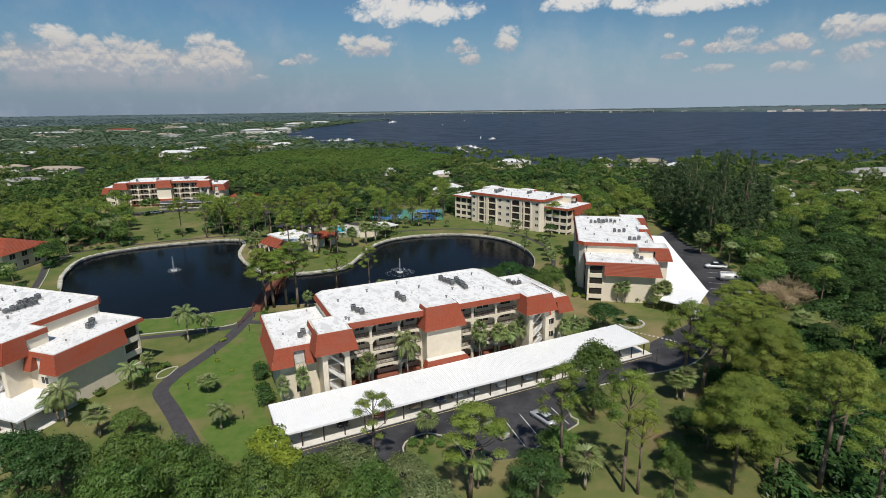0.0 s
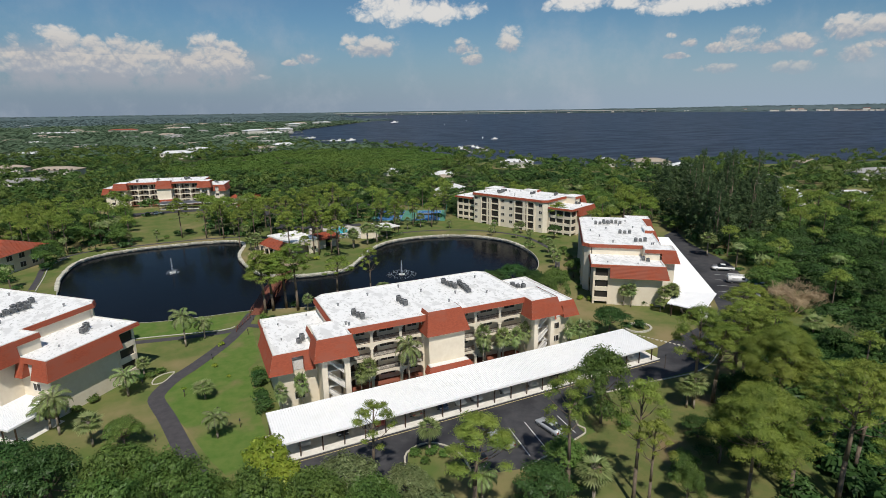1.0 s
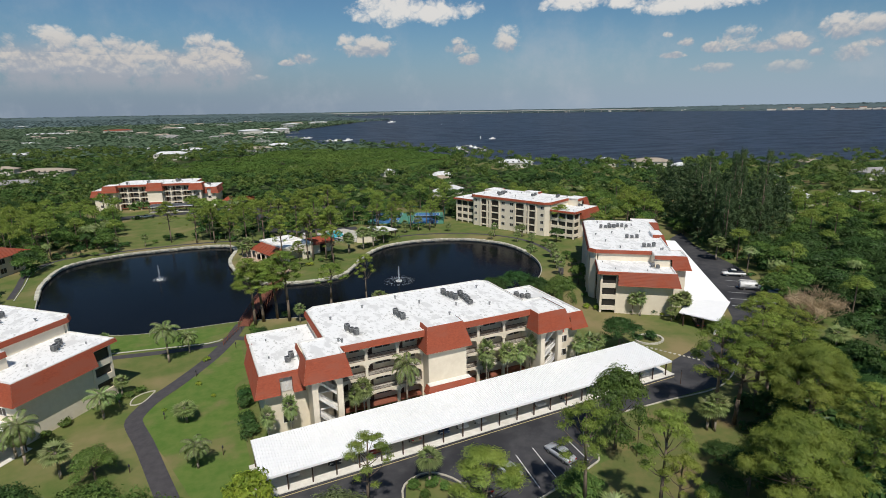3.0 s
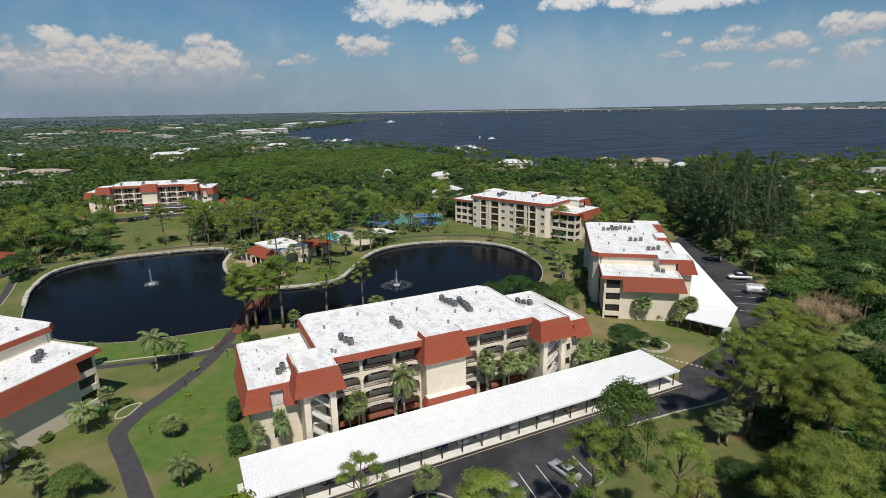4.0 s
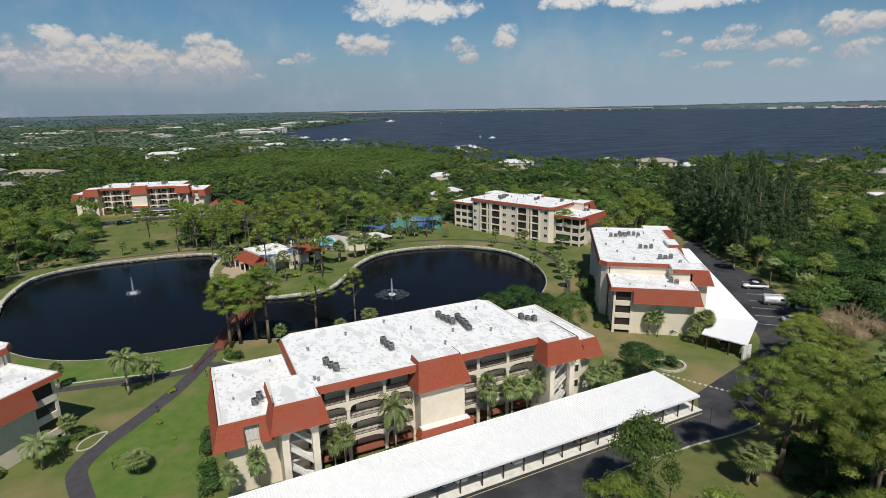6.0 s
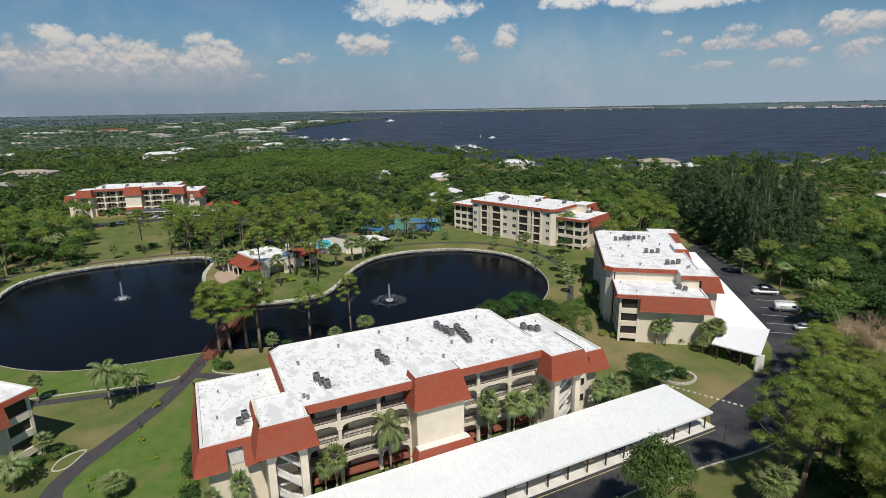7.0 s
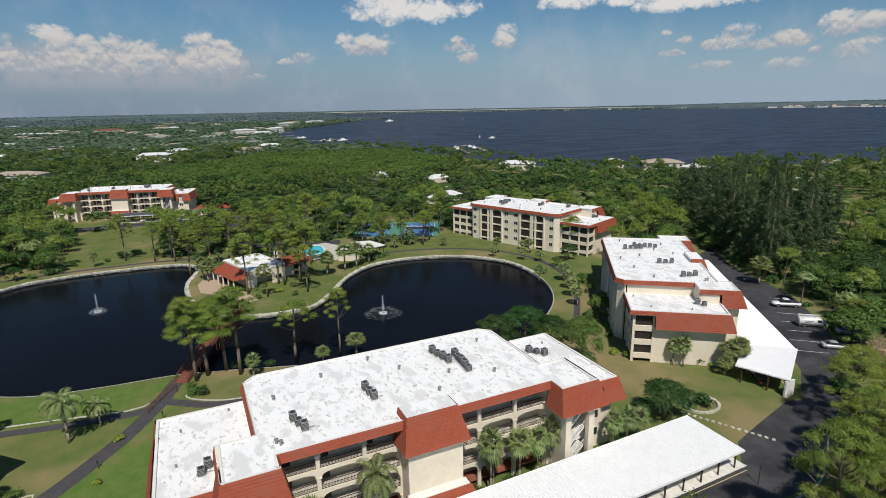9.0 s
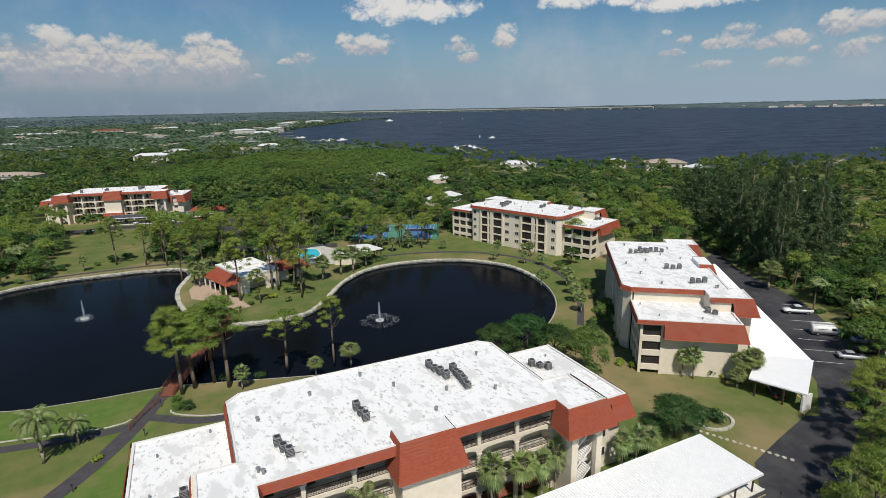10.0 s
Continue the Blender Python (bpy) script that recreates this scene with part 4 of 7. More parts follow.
part("ribbed_roof", lr, METAL_WHITE, lean)
for p in ((95.6, 87.4), (97.0, 83.6), (98.4, 81.6)):
    part("post", MB().box(p[0] - 0.1, p[1] - 0.1, 0, p[0] + 0.1, p[1] + 0.1, 2.9), BROWN, lean)
part("end_wall", MB().box(97.4, 80.8, 0, 99.6, 81.1, 2.7), WHITE, lean)

# ---- plants ----
RNG = np.random.default_rng(7)


def leaf_mesh(name, centres, normals, sizes, mat, shape=(1.0, 0.55), droop=0.0):
    """Many small leaf blades: at each centre one lozenge lying across its normal."""
    n = len(centres)
    rnd = RNG.normal(size=(n, 3))
    u = np.cross(normals, rnd)
    u /= np.linalg.norm(u, axis=1, keepdims=True) + 1e-9
    w = np.cross(normals, u)
    w /= np.linalg.norm(w, axis=1, keepdims=True) + 1e-9
    a, b = (u * (sizes * shape[0])[:, None]), (w * (sizes * shape[1])[:, None])
    v = np.stack([centres - a * 0.8 - b, centres + a * 1.2, centres - a * 0.8 + b], axis=1)
    v[:, 1, 2] -= droop * sizes
    return loose_faces(name, v.reshape(-1, 3), mat, 3)


def loose_faces(name, v, mat, k=4):
    """One mesh of loose faces with k corners each."""
    n = len(v) // k
    me = bpy.data.meshes.new(name)
    me.vertices.add(k * n)
    me.vertices.foreach_set("co", v.astype(np.float32).ravel())
    me.loops.add(k * n)
    me.loops.foreach_set("vertex_index", np.arange(k * n, dtype=np.int32))
    me.polygons.add(n)
    me.polygons.foreach_set("loop_start", np.arange(0, k * n, k, dtype=np.int32))
    me.polygons.foreach_set("loop_total", np.full(n, k, dtype=np.int32))
    me.materials.append(mat)
    me.update(calc_edges=True)
    return me


def shell(blobs, per, size, spread=0.35, up=0.5):
    """Points, normals and sizes over the outer parts of uneven clumps (x, y, z, rx, rz)."""
    cs, ns, ss = [], [], []
    for (x, y, z, rx, rz) in blobs:
        k = max(4, int(per * rx * rx))
        d = RNG.normal(size=(k, 3))
        d /= np.linalg.norm(d, axis=1, keepdims=True)
        d[:, 2] = np.where(d[:, 2] < -0.45, -d[:, 2] * 0.6, d[:, 2])
        ph = RNG.random(6) * 6.28
        bumpy = 1.0 + 0.16 * np.sin(d[:, 0] * 5 + ph[0]) * np.sin(d[:, 1] * 5 + ph[1]) + 0.13 * np.sin(d[:, 2] * 7 + ph[2] + d[:, 0] * 6)
        r = bumpy * (1.0 - spread * RNG.random(k) ** 1.4) + 0.10 * np.abs(RNG.normal(size=k)) * (RNG.random(k) < 0.25)
        cs.append(np.array([x, y, z]) + d * r[:, None] * np.array([rx, rx, rz]))
        nn = d + RNG.normal(size=(k, 3)) * 0.34 + np.array([0, 0, up])
        ns.append(nn / np.linalg.norm(nn, axis=1, keepdims=True))
        ss.append(size * (0.5 + 1.0 * RNG.random(k)))
    return np.concatenate(cs), np.concatenate(ns), np.concatenate(ss)


def tree(kind, label, category, trunk, crown, bark, tall=10.0, wide=4.0):
    ob = thing(kind, label, category)
    ob["tall"], ob["wide"] = tall, wide
    part("trunk", trunk, bark, ob, smooth=True)
    part("crown", crown, None, ob)
    return ob


def limbs(mb, base, ends, r):
    for e in ends:
        b, e = Vector(base), Vector(e)
        mid = b.lerp(e, 0.5) + Vector((0, 0, -0.08 * (e - b).length))
        mb.bar(b, mid, r, r * 0.65, 5).bar(mid, e, r * 0.65, r * 0.25, 5)


def pine(h, rx, seed, dense, size, clumps=26, low=0.50):
    """A tall slash pine: bare trunk, domed open crown of needle tufts on upturned limbs."""
    rs = random.Random(seed)
    mb = MB()
    lean = (rs.uniform(-0.7, 0.7), rs.uniform(-0.7, 0.7))
    pts = [Vector((lean[0] * (t ** 1.5), lean[1] * (t ** 1.5), h * t)) for t in (0, 0.3, 0.55, 0.75, 0.93)]
    for i in range(4):
        mb.bar(pts[i], pts[i + 1], 0.27 * (1 - i * 0.19), 0.27 * (1 - (i + 1) * 0.19), 7)
    blobs = []
    for i in range(clumps):
        t = (i + 0.5) / clumps
        a = i * 2.4 + rs.uniform(-0.5, 0.5)
        k = rx * math.sqrt(t) * rs.uniform(0.62, 0.92)
        z = h * (0.95 - (0.95 - low) * t ** 1.25 * rs.uniform(0.6, 1.15))
        e = Vector((lean[0] + math.cos(a) * k, lean[1] + math.sin(a) * k, z))
        if i % 2:
            limbs(mb, (lean[0] * 0.6, lean[1] * 0.6, max(z - 0.16 * h, 0.5 * h)), [e - Vector((0, 0, 0.2))], 0.07)
        q = rx * rs.uniform(0.15, 0.26)
        blobs.append((e.x, e.y, e.z, q, q * rs.uniform(0.5, 0.72)))
    c, nn, s = shell(blobs, dense, size, 0.75, 0.35)
    ob = tree("pine_tree", "tall slash pine with a bare trunk and open needle crown", "pine tree", mb, leaf_mesh("crown", c, nn, s, LEAF_PINE, (1.0, 0.19), 0.12), BARK)
    ob["tall"], ob["wide"] = h, rx
    return ob


def oak(h, rx, seed, dense, size, mat, name="broadleaf_tree", label="round-crowned broadleaf tree with dense green leaves", low=0.3):
    rs = random.Random(seed)
    mb = MB()
    mb.bar((0, 0, 0), (0.2, 0.1, h * 0.4), 0.28, 0.2, 7)
    blobs, ends = [], []
    n = 21
    for i in range(n):
        a = i * 2.4 + rs.uniform(-0.4, 0.4)
        t = (i + 0.5) / n
        k = rx * math.sqrt(t) * 0.82
        z = h * (0.80 - 0.42 * t * rs.uniform(0.5, 1.1)) + (0.1 - low) * h * (t > 0.85)
        blobs.append((math.cos(a) * k, math.sin(a) * k, z, rx * rs.uniform(0.23, 0.38), h * rs.uniform(0.09, 0.15)))
        ends.append((math.cos(a) * k * 0.8, math.sin(a) * k * 0.8, z - 0.1 * h))
    limbs(mb, (0.2, 0.1, h * 0.38), ends[::2], 0.11)
    c, nn, s = shell(blobs, dense, size, 0.5, 0.5)
    ob = tree(name, label, "tree", mb, leaf_mesh("crown", c, nn, s, mat, (1.0, 0.55)), BARK)
    ob["tall"], ob["wide"] = h * 0.96, rx
    return ob


def casuarina(h, rx, seed, dense, size):
    """A tall dark feathery whistling pine."""
    rs = random.Random(seed)
    mb = MB().bar((0, 0, 0), (0, 0, h * 0.92), 0.3, 0.06, 6)
    blobs = []
    for i in range(34):
        t = 0.14 + 0.84 * i / 33
        a = i * 2.4
        k = rx * (1.12 - t) ** 0.8 * rs.uniform(0.35, 1.05)
        blobs.append((math.cos(a) * k, math.sin(a) * k, h * t, rx * rs.uniform(0.16, 0.3) * (1.25 - 0.6 * t), h * rs.uniform(0.05, 0.08)))
    c, nn, s = shell(blobs, dense, size, 0.6, 0.1)
    return tree("casuarina_tree", "tall dark feathery whistling pine", "tree", mb, leaf_mesh("crown", c, nn, s, LEAF_CAS, (1.0, 0.42), 0.5), BARK)


def fan_palm(h, seed, blades=34, r=1.75, width=0.05):
    """A cabbage palm: a straight trunk and a ball of fan leaves."""
    rs = random.Random(seed)
    mb = MB()
    bend = rs.uniform(-0.35, 0.35)
    pts = [Vector((bend * t * t, 0.2 * bend * t, h * t)) for t in (0, 0.35, 0.7, 1.0)]
    for i in range(3):
        mb.bar(pts[i], pts[i + 1], 0.2 - i * 0.015, 0.19 - i * 0.015, 8)
    top = pts[-1]
    vs = []
    for i in range(blades):
        a = i * 2.399 + rs.uniform(-0.2, 0.2)
        el = math.asin(1 - 1.75 * (i + 0.5) / blades)
        d = Vector((math.cos(a) * math.cos(el), math.sin(a) * math.cos(el), math.sin(el)))
        side = d.cross(Vector((0, 0, 1)))
        side = side.normalized() if side.length > 0.05 else Vector((1, 0, 0))
        up = side.cross(d)
        stem = top + d * r * rs.uniform(0.34, 0.5)
        mb.bar(top, stem, 0.025, 0.015, 3)
        for k in range(-4, 5):
            g = (d * math.cos(k * 0.30) + side * math.sin(k * 0.30)).normalized()
            tip = stem + g * r * (0.66 - 0.03 * abs(k)) + Vector((0, 0, -0.16 * r * (1 + 0.12 * abs(k)))) * (1.2 - el * 0.3)
            w = g.cross(up).normalized() * width * r
            mid = stem.lerp(tip, 0.5) + up * 0.05
            vs += [stem, mid - w, tip, mid + w]
    return tree("fan_palm", "cabbage palm with a rounded head of fan leaves", "palm tree", mb, loose_faces("crown", np.array([tuple(p) for p in vs]), LEAF_PALM), PALMBARK, h + r * 0.8, r)


def feather_palm(h, seed, fronds=16, r=2.9, mat=None):
    """A palm with long arching feather leaves."""
    rs = random.Random(seed)
    mb = MB()
    for i in range(4):
        mb.bar((0, 0, h * i / 4), (0, 0, h * (i + 1) / 4), 0.2 - i * 0.02, 0.18 - i * 0.02, 8)
    vs = []
    for i in range(fronds):
        a = i * 2.399
        el = 1.35 - 1.75 * i / fronds
        out = Vector((math.cos(a), math.sin(a), 0))
        side = Vector((-math.sin(a), math.cos(a), 0))
        p, prev = Vector((0, 0, h)), None
        ang, m = el, 13
        for k in range(m):
            q = p + (out * math.cos(ang) + Vector((0, 0, math.sin(ang)))) * (r / m)
            if k:
                mb.bar(p, q, 0.022, 0.018, 3)
                ln = r * 0.24 * math.sin(math.pi * (0.12 + 0.86 * k / m)) + 0.1
                for sgn in (-1, 1):
                    for off in (0.0, 0.5):
                        b = p.lerp(q, off)
                        tip = b + side * sgn * ln * 0.86 + (q - p).normalized() * ln * 0.45 + Vector((0, 0, -0.42 * ln))
                        w = (q - p).normalized() * 0.075
                        mid = b.lerp(tip, 0.45) + Vector((0, 0, 0.05))
                        vs += [b, mid - w, tip, mid + w]
            p = q
            ang -= 0.10 + 0.014 * k
    return tree("feather_palm", "palm with long arching feather leaves", "palm tree", mb, loose_faces("crown", np.array([tuple(p) for p in vs]), mat or LEAF_PALM), PALMBARK, h + r * 0.55, r * 0.9)


def shrub(rx, h, seed, mat, size=0.15, per=170, label="rounded green garden shrub", name="shrub"):
    rs = random.Random(seed)
    blobs = [(rs.uniform(-0.5, 0.5) * rx, rs.uniform(-0.5, 0.5) * rx, h * rs.uniform(0.35, 0.62), rx * rs.uniform(0.4, 0.62), h * rs.uniform(0.3, 0.42)) for _ in range(7)]
    c, n, s = shell(blobs, per, size, 0.4, 0.5)
    c[:, 2] = np.maximum(c[:, 2], 0.03)
    mb = MB()
    for k in range(5):
        mb.bar((0.05 * k - 0.1, 0, 0), (rs.uniform(-0.4, 0.4) * rx, rs.uniform(-0.4, 0.4) * rx, h * 0.55), 0.03, 0.015, 4)
    ob = thing(name, label, "shrub")
    part("stem", mb, BARK, ob)
    part("foliage", leaf_mesh("foliage", c, n, s, mat, (1.0, 0.55)), None, ob)
    return ob


def place(ob, x, y, s=1.0, turn=None, z=0.0):
    t = RNG.random() * 360 if turn is None else turn
    m = pose(x, y, z, 0, 0, t) @ Matrix.Diagonal((s, s, s, 1))
    if not ob.get("used"):
        ob["used"] = True
        ob.matrix_world = m
        return ob
    return copy_thing(ob, m)


def stand(ob, x, y, tall, wide):
    """Place a tree of a given height and crown radius."""
    kz, kx = tall / ob["tall"], wide / ob["wide"]
    m = pose(x, y, 0, 0, 0, RNG.random() * 360) @ Matrix.Diagonal((kx, kx, kz, 1))
    if not ob.get("used"):
        ob["used"] = True
        ob.matrix_world = m
        return ob
    return copy_thing(ob, m)


PINES = [pine(16, 4.4, 1, 460, 0.165, 36), pine(18, 4.6, 2, 450, 0.165, 38), pine(14.5, 4.0, 3, 460, 0.16, 34)]
MID_PINES = [pine(16, 4.4, 51, 235, 0.2, 28), pine(18, 4.6, 52, 235, 0.2, 30), pine(14.5, 4.0, 53, 235, 0.2)]
FAR_PINES = [pine(16, 4.3, 41, 190, 0.24, 34, 0.5), pine(15, 4.0, 42, 190, 0.24, 34, 0.52)]
OPEN_PINES = [pine(14, 3.6, 31, 480, 0.165, 22, 0.60), pine(16, 3.8, 32, 480, 0.165, 24, 0.58)]
OAKS = [oak(10, 5.0, 4, 200, 0.16, LEAF_OAK), oak(8.5, 4.4, 5, 205, 0.155, LEAF_OAK), oak(9.5, 4.6, 6, 200, 0.16, LEAF_DARK)]
MID_OAKS = [oak(10, 5.0, 54, 150, 0.175, LEAF_OAK), oak(8.5, 4.4, 55, 155, 0.17, LEAF_OAK), oak(9.5, 4.6, 56, 150, 0.175, LEAF_DARK)]
FAR_OAKS = [oak(10, 5.0, 44, 75, 0.26, LEAF_OAK), oak(8.5, 4.4, 45, 75, 0.26, LEAF_OAK), oak(9.5, 4.6, 46, 75, 0.26, LEAF_DARK)]
OLIVES = [oak(7.5, 4.6, 35, 170, 0.17, LEAF_OLIVE, label="sparse broadleaf tree with grey-green leaves")]
LIMES = [oak(6.0, 3.3, 7, 170, 0.19, LEAF_LIME, label="broadleaf tree with bright yellow-green leaves")]
CASUARINAS = [casuarina(21, 3.3, 8, 420, 0.16), casuarina(19, 3.0, 9, 420, 0.16), casuarina(22, 3.0, 10, 420, 0.16)]
FANS = [fan_palm(6.0, 11, 27, 2.3, 0.062), fan_palm(6.8, 12, 29, 2.4, 0.062), fan_palm(5.2, 13, 25, 2.2, 0.062)]
FEATHERS = [feather_palm(4.6, 14, 17, 3.0), feather_palm(6.2, 15, 18, 3.4)]
SHRUBS = [shrub(1.3, 1.3, 16, LEAF_OAK), shrub(1.0, 0.9, 17, LEAF_LIME, label="low yellow-green garden shrub"), shrub(1.7, 2.2, 18, LEAF_DARK, 0.19, 110, "large dark green shrub")]
P, O, F, W = PINES, OAKS, FANS, FEATHERS
BIG_PINE = pine(18.2, 7.0, 61, 460, 0.165, 84, 0.46)
# round the car park
for k, x, y, tall, wide in ((OPEN_PINES[0], 15.3, 60.2, 12.3, 3.4), (P[0], 24.7, 50.9, 13.2, 5.0), (OPEN_PINES[1], 36.7, 48.6, 17.0, 3.9), (O[1], 37.6, 50.7, 6.8, 3.4), (O[2], 31.9, 46.9, 7.5, 3.6), (O[0], 51.2, 59.5, 13.4, 4.4), (OLIVES[0], 11.7, 58.8, 6.7, 5.0), (OLIVES[0], 18.0, 55.5, 5.6, 3.6),
                            (LIMES[0], 3.2, 67.0, 7.4, 3.3), (LIMES[0], 4.6, 61.5, 5.6, 3.2), (F[0], 24.7, 64.1, 5.5, 1.9), (F[1], 38.7, 46.2, 6.3, 2.4), (W[0], 26.6, 52.4, 5.0, 2.4),
                            (P[2], 68.1, 57.2, 17.2, 4.6), (F[1], 66.6, 57.1, 7.0, 2.2), (F[2], 67.4, 56.4, 6.2, 2.0), (P[0], 71.6, 56.4, 17.0, 4.9), (MID_PINES[0], 77.5, 57.6, 14.5, 4.6), (MID_PINES[2], 83.6, 61.6, 13.5, 4.4), (MID_PINES[1], 80.6, 53.2, 16.0, 5.0), (MID_PINES[0], 89.6, 64.6, 12.5, 4.6), (MID_PINES[1], 97.0, 71.2, 13.5, 4.6), (MID_PINES[2], 101.5, 73.4, 12.5, 4.2), (MID_PINES[0], 107.0, 75.4, 10.5, 4.2), (MID_PINES[1], 97.5, 66.0, 12.5, 4.6), (MID_OAKS[2], 75.2, 52.6, 6.5, 4.0), (MID_OAKS[2], 86.4, 57.0, 8.0, 4.6), (MID_OAKS[1], 70.2, 46.0, 5.0, 3.4), (MID_OAKS[2], 61.5, 50.5, 4.6, 3.2), (BIG_PINE, 73.8, 47.4, 16.5, 6.0), (BIG_PINE, 54.6, 37.6, 18.2, 7.0), (OPEN_PINES[1], 42.8, 43.9, 16.0, 3.6), (OPEN_PINES[0], 44.1, 42.7, 14.3, 3.0), (F[2], 52.6, 61.0, 4.6, 2.0),
                            (O[1], 51.6, 44.5, 5.6, 2.6), (P[2], 65.4, 33.5, 16.4, 4.4), (P[1], 72.2, 35.5, 15.0, 4.8), (O[2], 59.1, 45.0, 8.8, 3.8), (O[2], 63.0, 42.0, 8.0, 4.0), (O[0], 47.6, 40.2, 5.0, 2.4),
                            # the wooded corner before the path
                            (O[2], -26.5, 77.0, 11.5, 5.6), (O[2], -21.0, 72.5, 12.0, 5.6), (O[0], -12.6, 66.2, 8.4, 5.4), (O[0], -7.6, 62.6, 8.2, 5.2), (O[0], -13.0, 59.0, 9.0, 5.4), (O[2], -22.0, 62.5, 10.0, 5.4), (O[0], 0.2, 54.0, 8.8, 4.8), (O[0], 6.4, 52.6, 8.4, 4.6), (O[0], 11.6, 49.0, 8.2, 4.4), (OLIVES[0], 17.5, 48.0, 7.6, 4.4), (O[0], -4.5, 56.0, 8.6, 4.8), (O[2], -16.0, 64.0, 8.5, 4.6),
                            # lawn palms
                            (W[0], -2.1, 81.4, 5.8, 2.7), (F[2], -18.7, 87.1, 6.3, 2.3), (W[1], -23.7, 92.9, 7.8, 3.1), (W[0], -25.3, 95.4, 6.2, 3.4), (W[0], -15.2, 101.5, 6.7, 3.2), (F[2], -3.3, 94.5, 3.8, 2.3), (O[1], -14.3, 84.1, 6.4, 3.8), (W[1], -6.1, 119.4, 8.9, 3.2), (W[0], -2.4, 122.2, 6.4, 2.7), (F[0], -17.3, 127.0, 7.6, 1.9), (F[2], -13.2, 108.6, 4.4, 1.6),
                            # palms before the apartments
                            (F[0], 7.5, 82.0, 9.3, 1.6), (F[2], 10.8, 82.2, 8.5, 1.5), (F[1], 21.7, 82.0, 10.6, 1.8), (F[2], 20.4, 82.4, 7.5, 1.5), (W[1], 28.7, 81.8, 10.8, 2.7), (F[1], 43.2, 82.0, 13.4, 1.8), (F[0], 43.9, 82.6, 10.2, 1.6), (F[1], 47.5, 82.2, 11.4, 1.8), (F[0], 50.1, 82.0, 11.3, 1.8), (F[2], 52.3, 82.3, 9.7, 1.6), (F[0], 62.4, 81.9, 9.8, 1.8), (F[2], 65.1, 82.2, 7.5, 1.6), (F[1], 66.6, 81.6, 8.6, 1.7),
                            # pond side
                            (P[0], 13.4, 132.8, 17.5, 5.6), (P[1], 16.6, 133.4, 18.0, 5.8), (P[2], 18.8, 130.4, 14.4, 4.6), (P[2], 11.4, 131.4, 13.6, 4.2), (OPEN_PINES[0], 28.9, 131.6, 14.4, 4.6), (OPEN_PINES[1], 37.4, 130.6, 13.0, 3.1), (F[2], 20.8, 128.4, 5.3, 1.7), (F[0], 33.3, 127.6, 5.2, 1.9), (F[1], 40.0, 128.4, 6.4, 2.2),
                            (O[2], 75.2, 84.8, 8.5, 5.4), (O[2], 66.0, 118.5, 9.0, 5.4), (O[2], 72.5, 118.5, 10.0, 5.8), (O[2], 74.0, 112.0, 10.0, 5.6), (O[0], 75.5, 104.5, 7.5, 4.6),
                            (F[0], 90.6, 97.4, 7.6, 1.9), (F[2], 91.7, 96.0, 7.0, 1.8), (F[1], 98.2, 90.0, 9.6, 2.2), (F[0], 99.4, 90.6, 9.0, 2.1), (F[1], 97.2, 91.0, 8.4, 2.1), (F[2], 95.4, 90.4, 3.9, 1.8), (F[1], 108.7, 63.6, 8.6, 2.6), (MID_OAKS[0], 126.8, 85.6, 6.5, 3.4), (MID_PINES[2], 130.2, 89.0, 9.5, 3.6), (MID_OAKS[2], 118.5, 80.4, 4.2, 2.6)):
    stand(k, x, y, tall, wide)
for x, y, s in ((152, 122, 1.05), (157, 127, 1.15), (162, 135, 1.2), (168, 143, 1.25), (161, 125, 1.2), (168, 131, 1.28), (173, 150, 1.2), (176, 139, 1.3), (172, 125, 1.15), (180, 130, 1.25), (179, 158, 1.15), (185, 146, 1.3), (187, 137, 1.15)):
    place(CASUARINAS[int(x) % 3], x, y, s)
for x, y, s in ((166, 150, 1.1), (170, 156, 1.15), (172, 115, 1.25), (180, 118, 1.35), (188, 122, 1.3), (177, 109, 1.1)):
    place(MID_OAKS[1], x, y, s)
place(FANS[1], 146.6, 120.4, 1.25)

# ---- woods ----
def turned_box(x, y, a, x0, x1, y0, y1):
    c, s = math.cos(radians(a)), math.sin(radians(a))
    return [(x + u * c - v * s, y + u * s + v * c) for u, v in ((x0, y0), (x1, y0), (x1, y1), (x0, y1))]


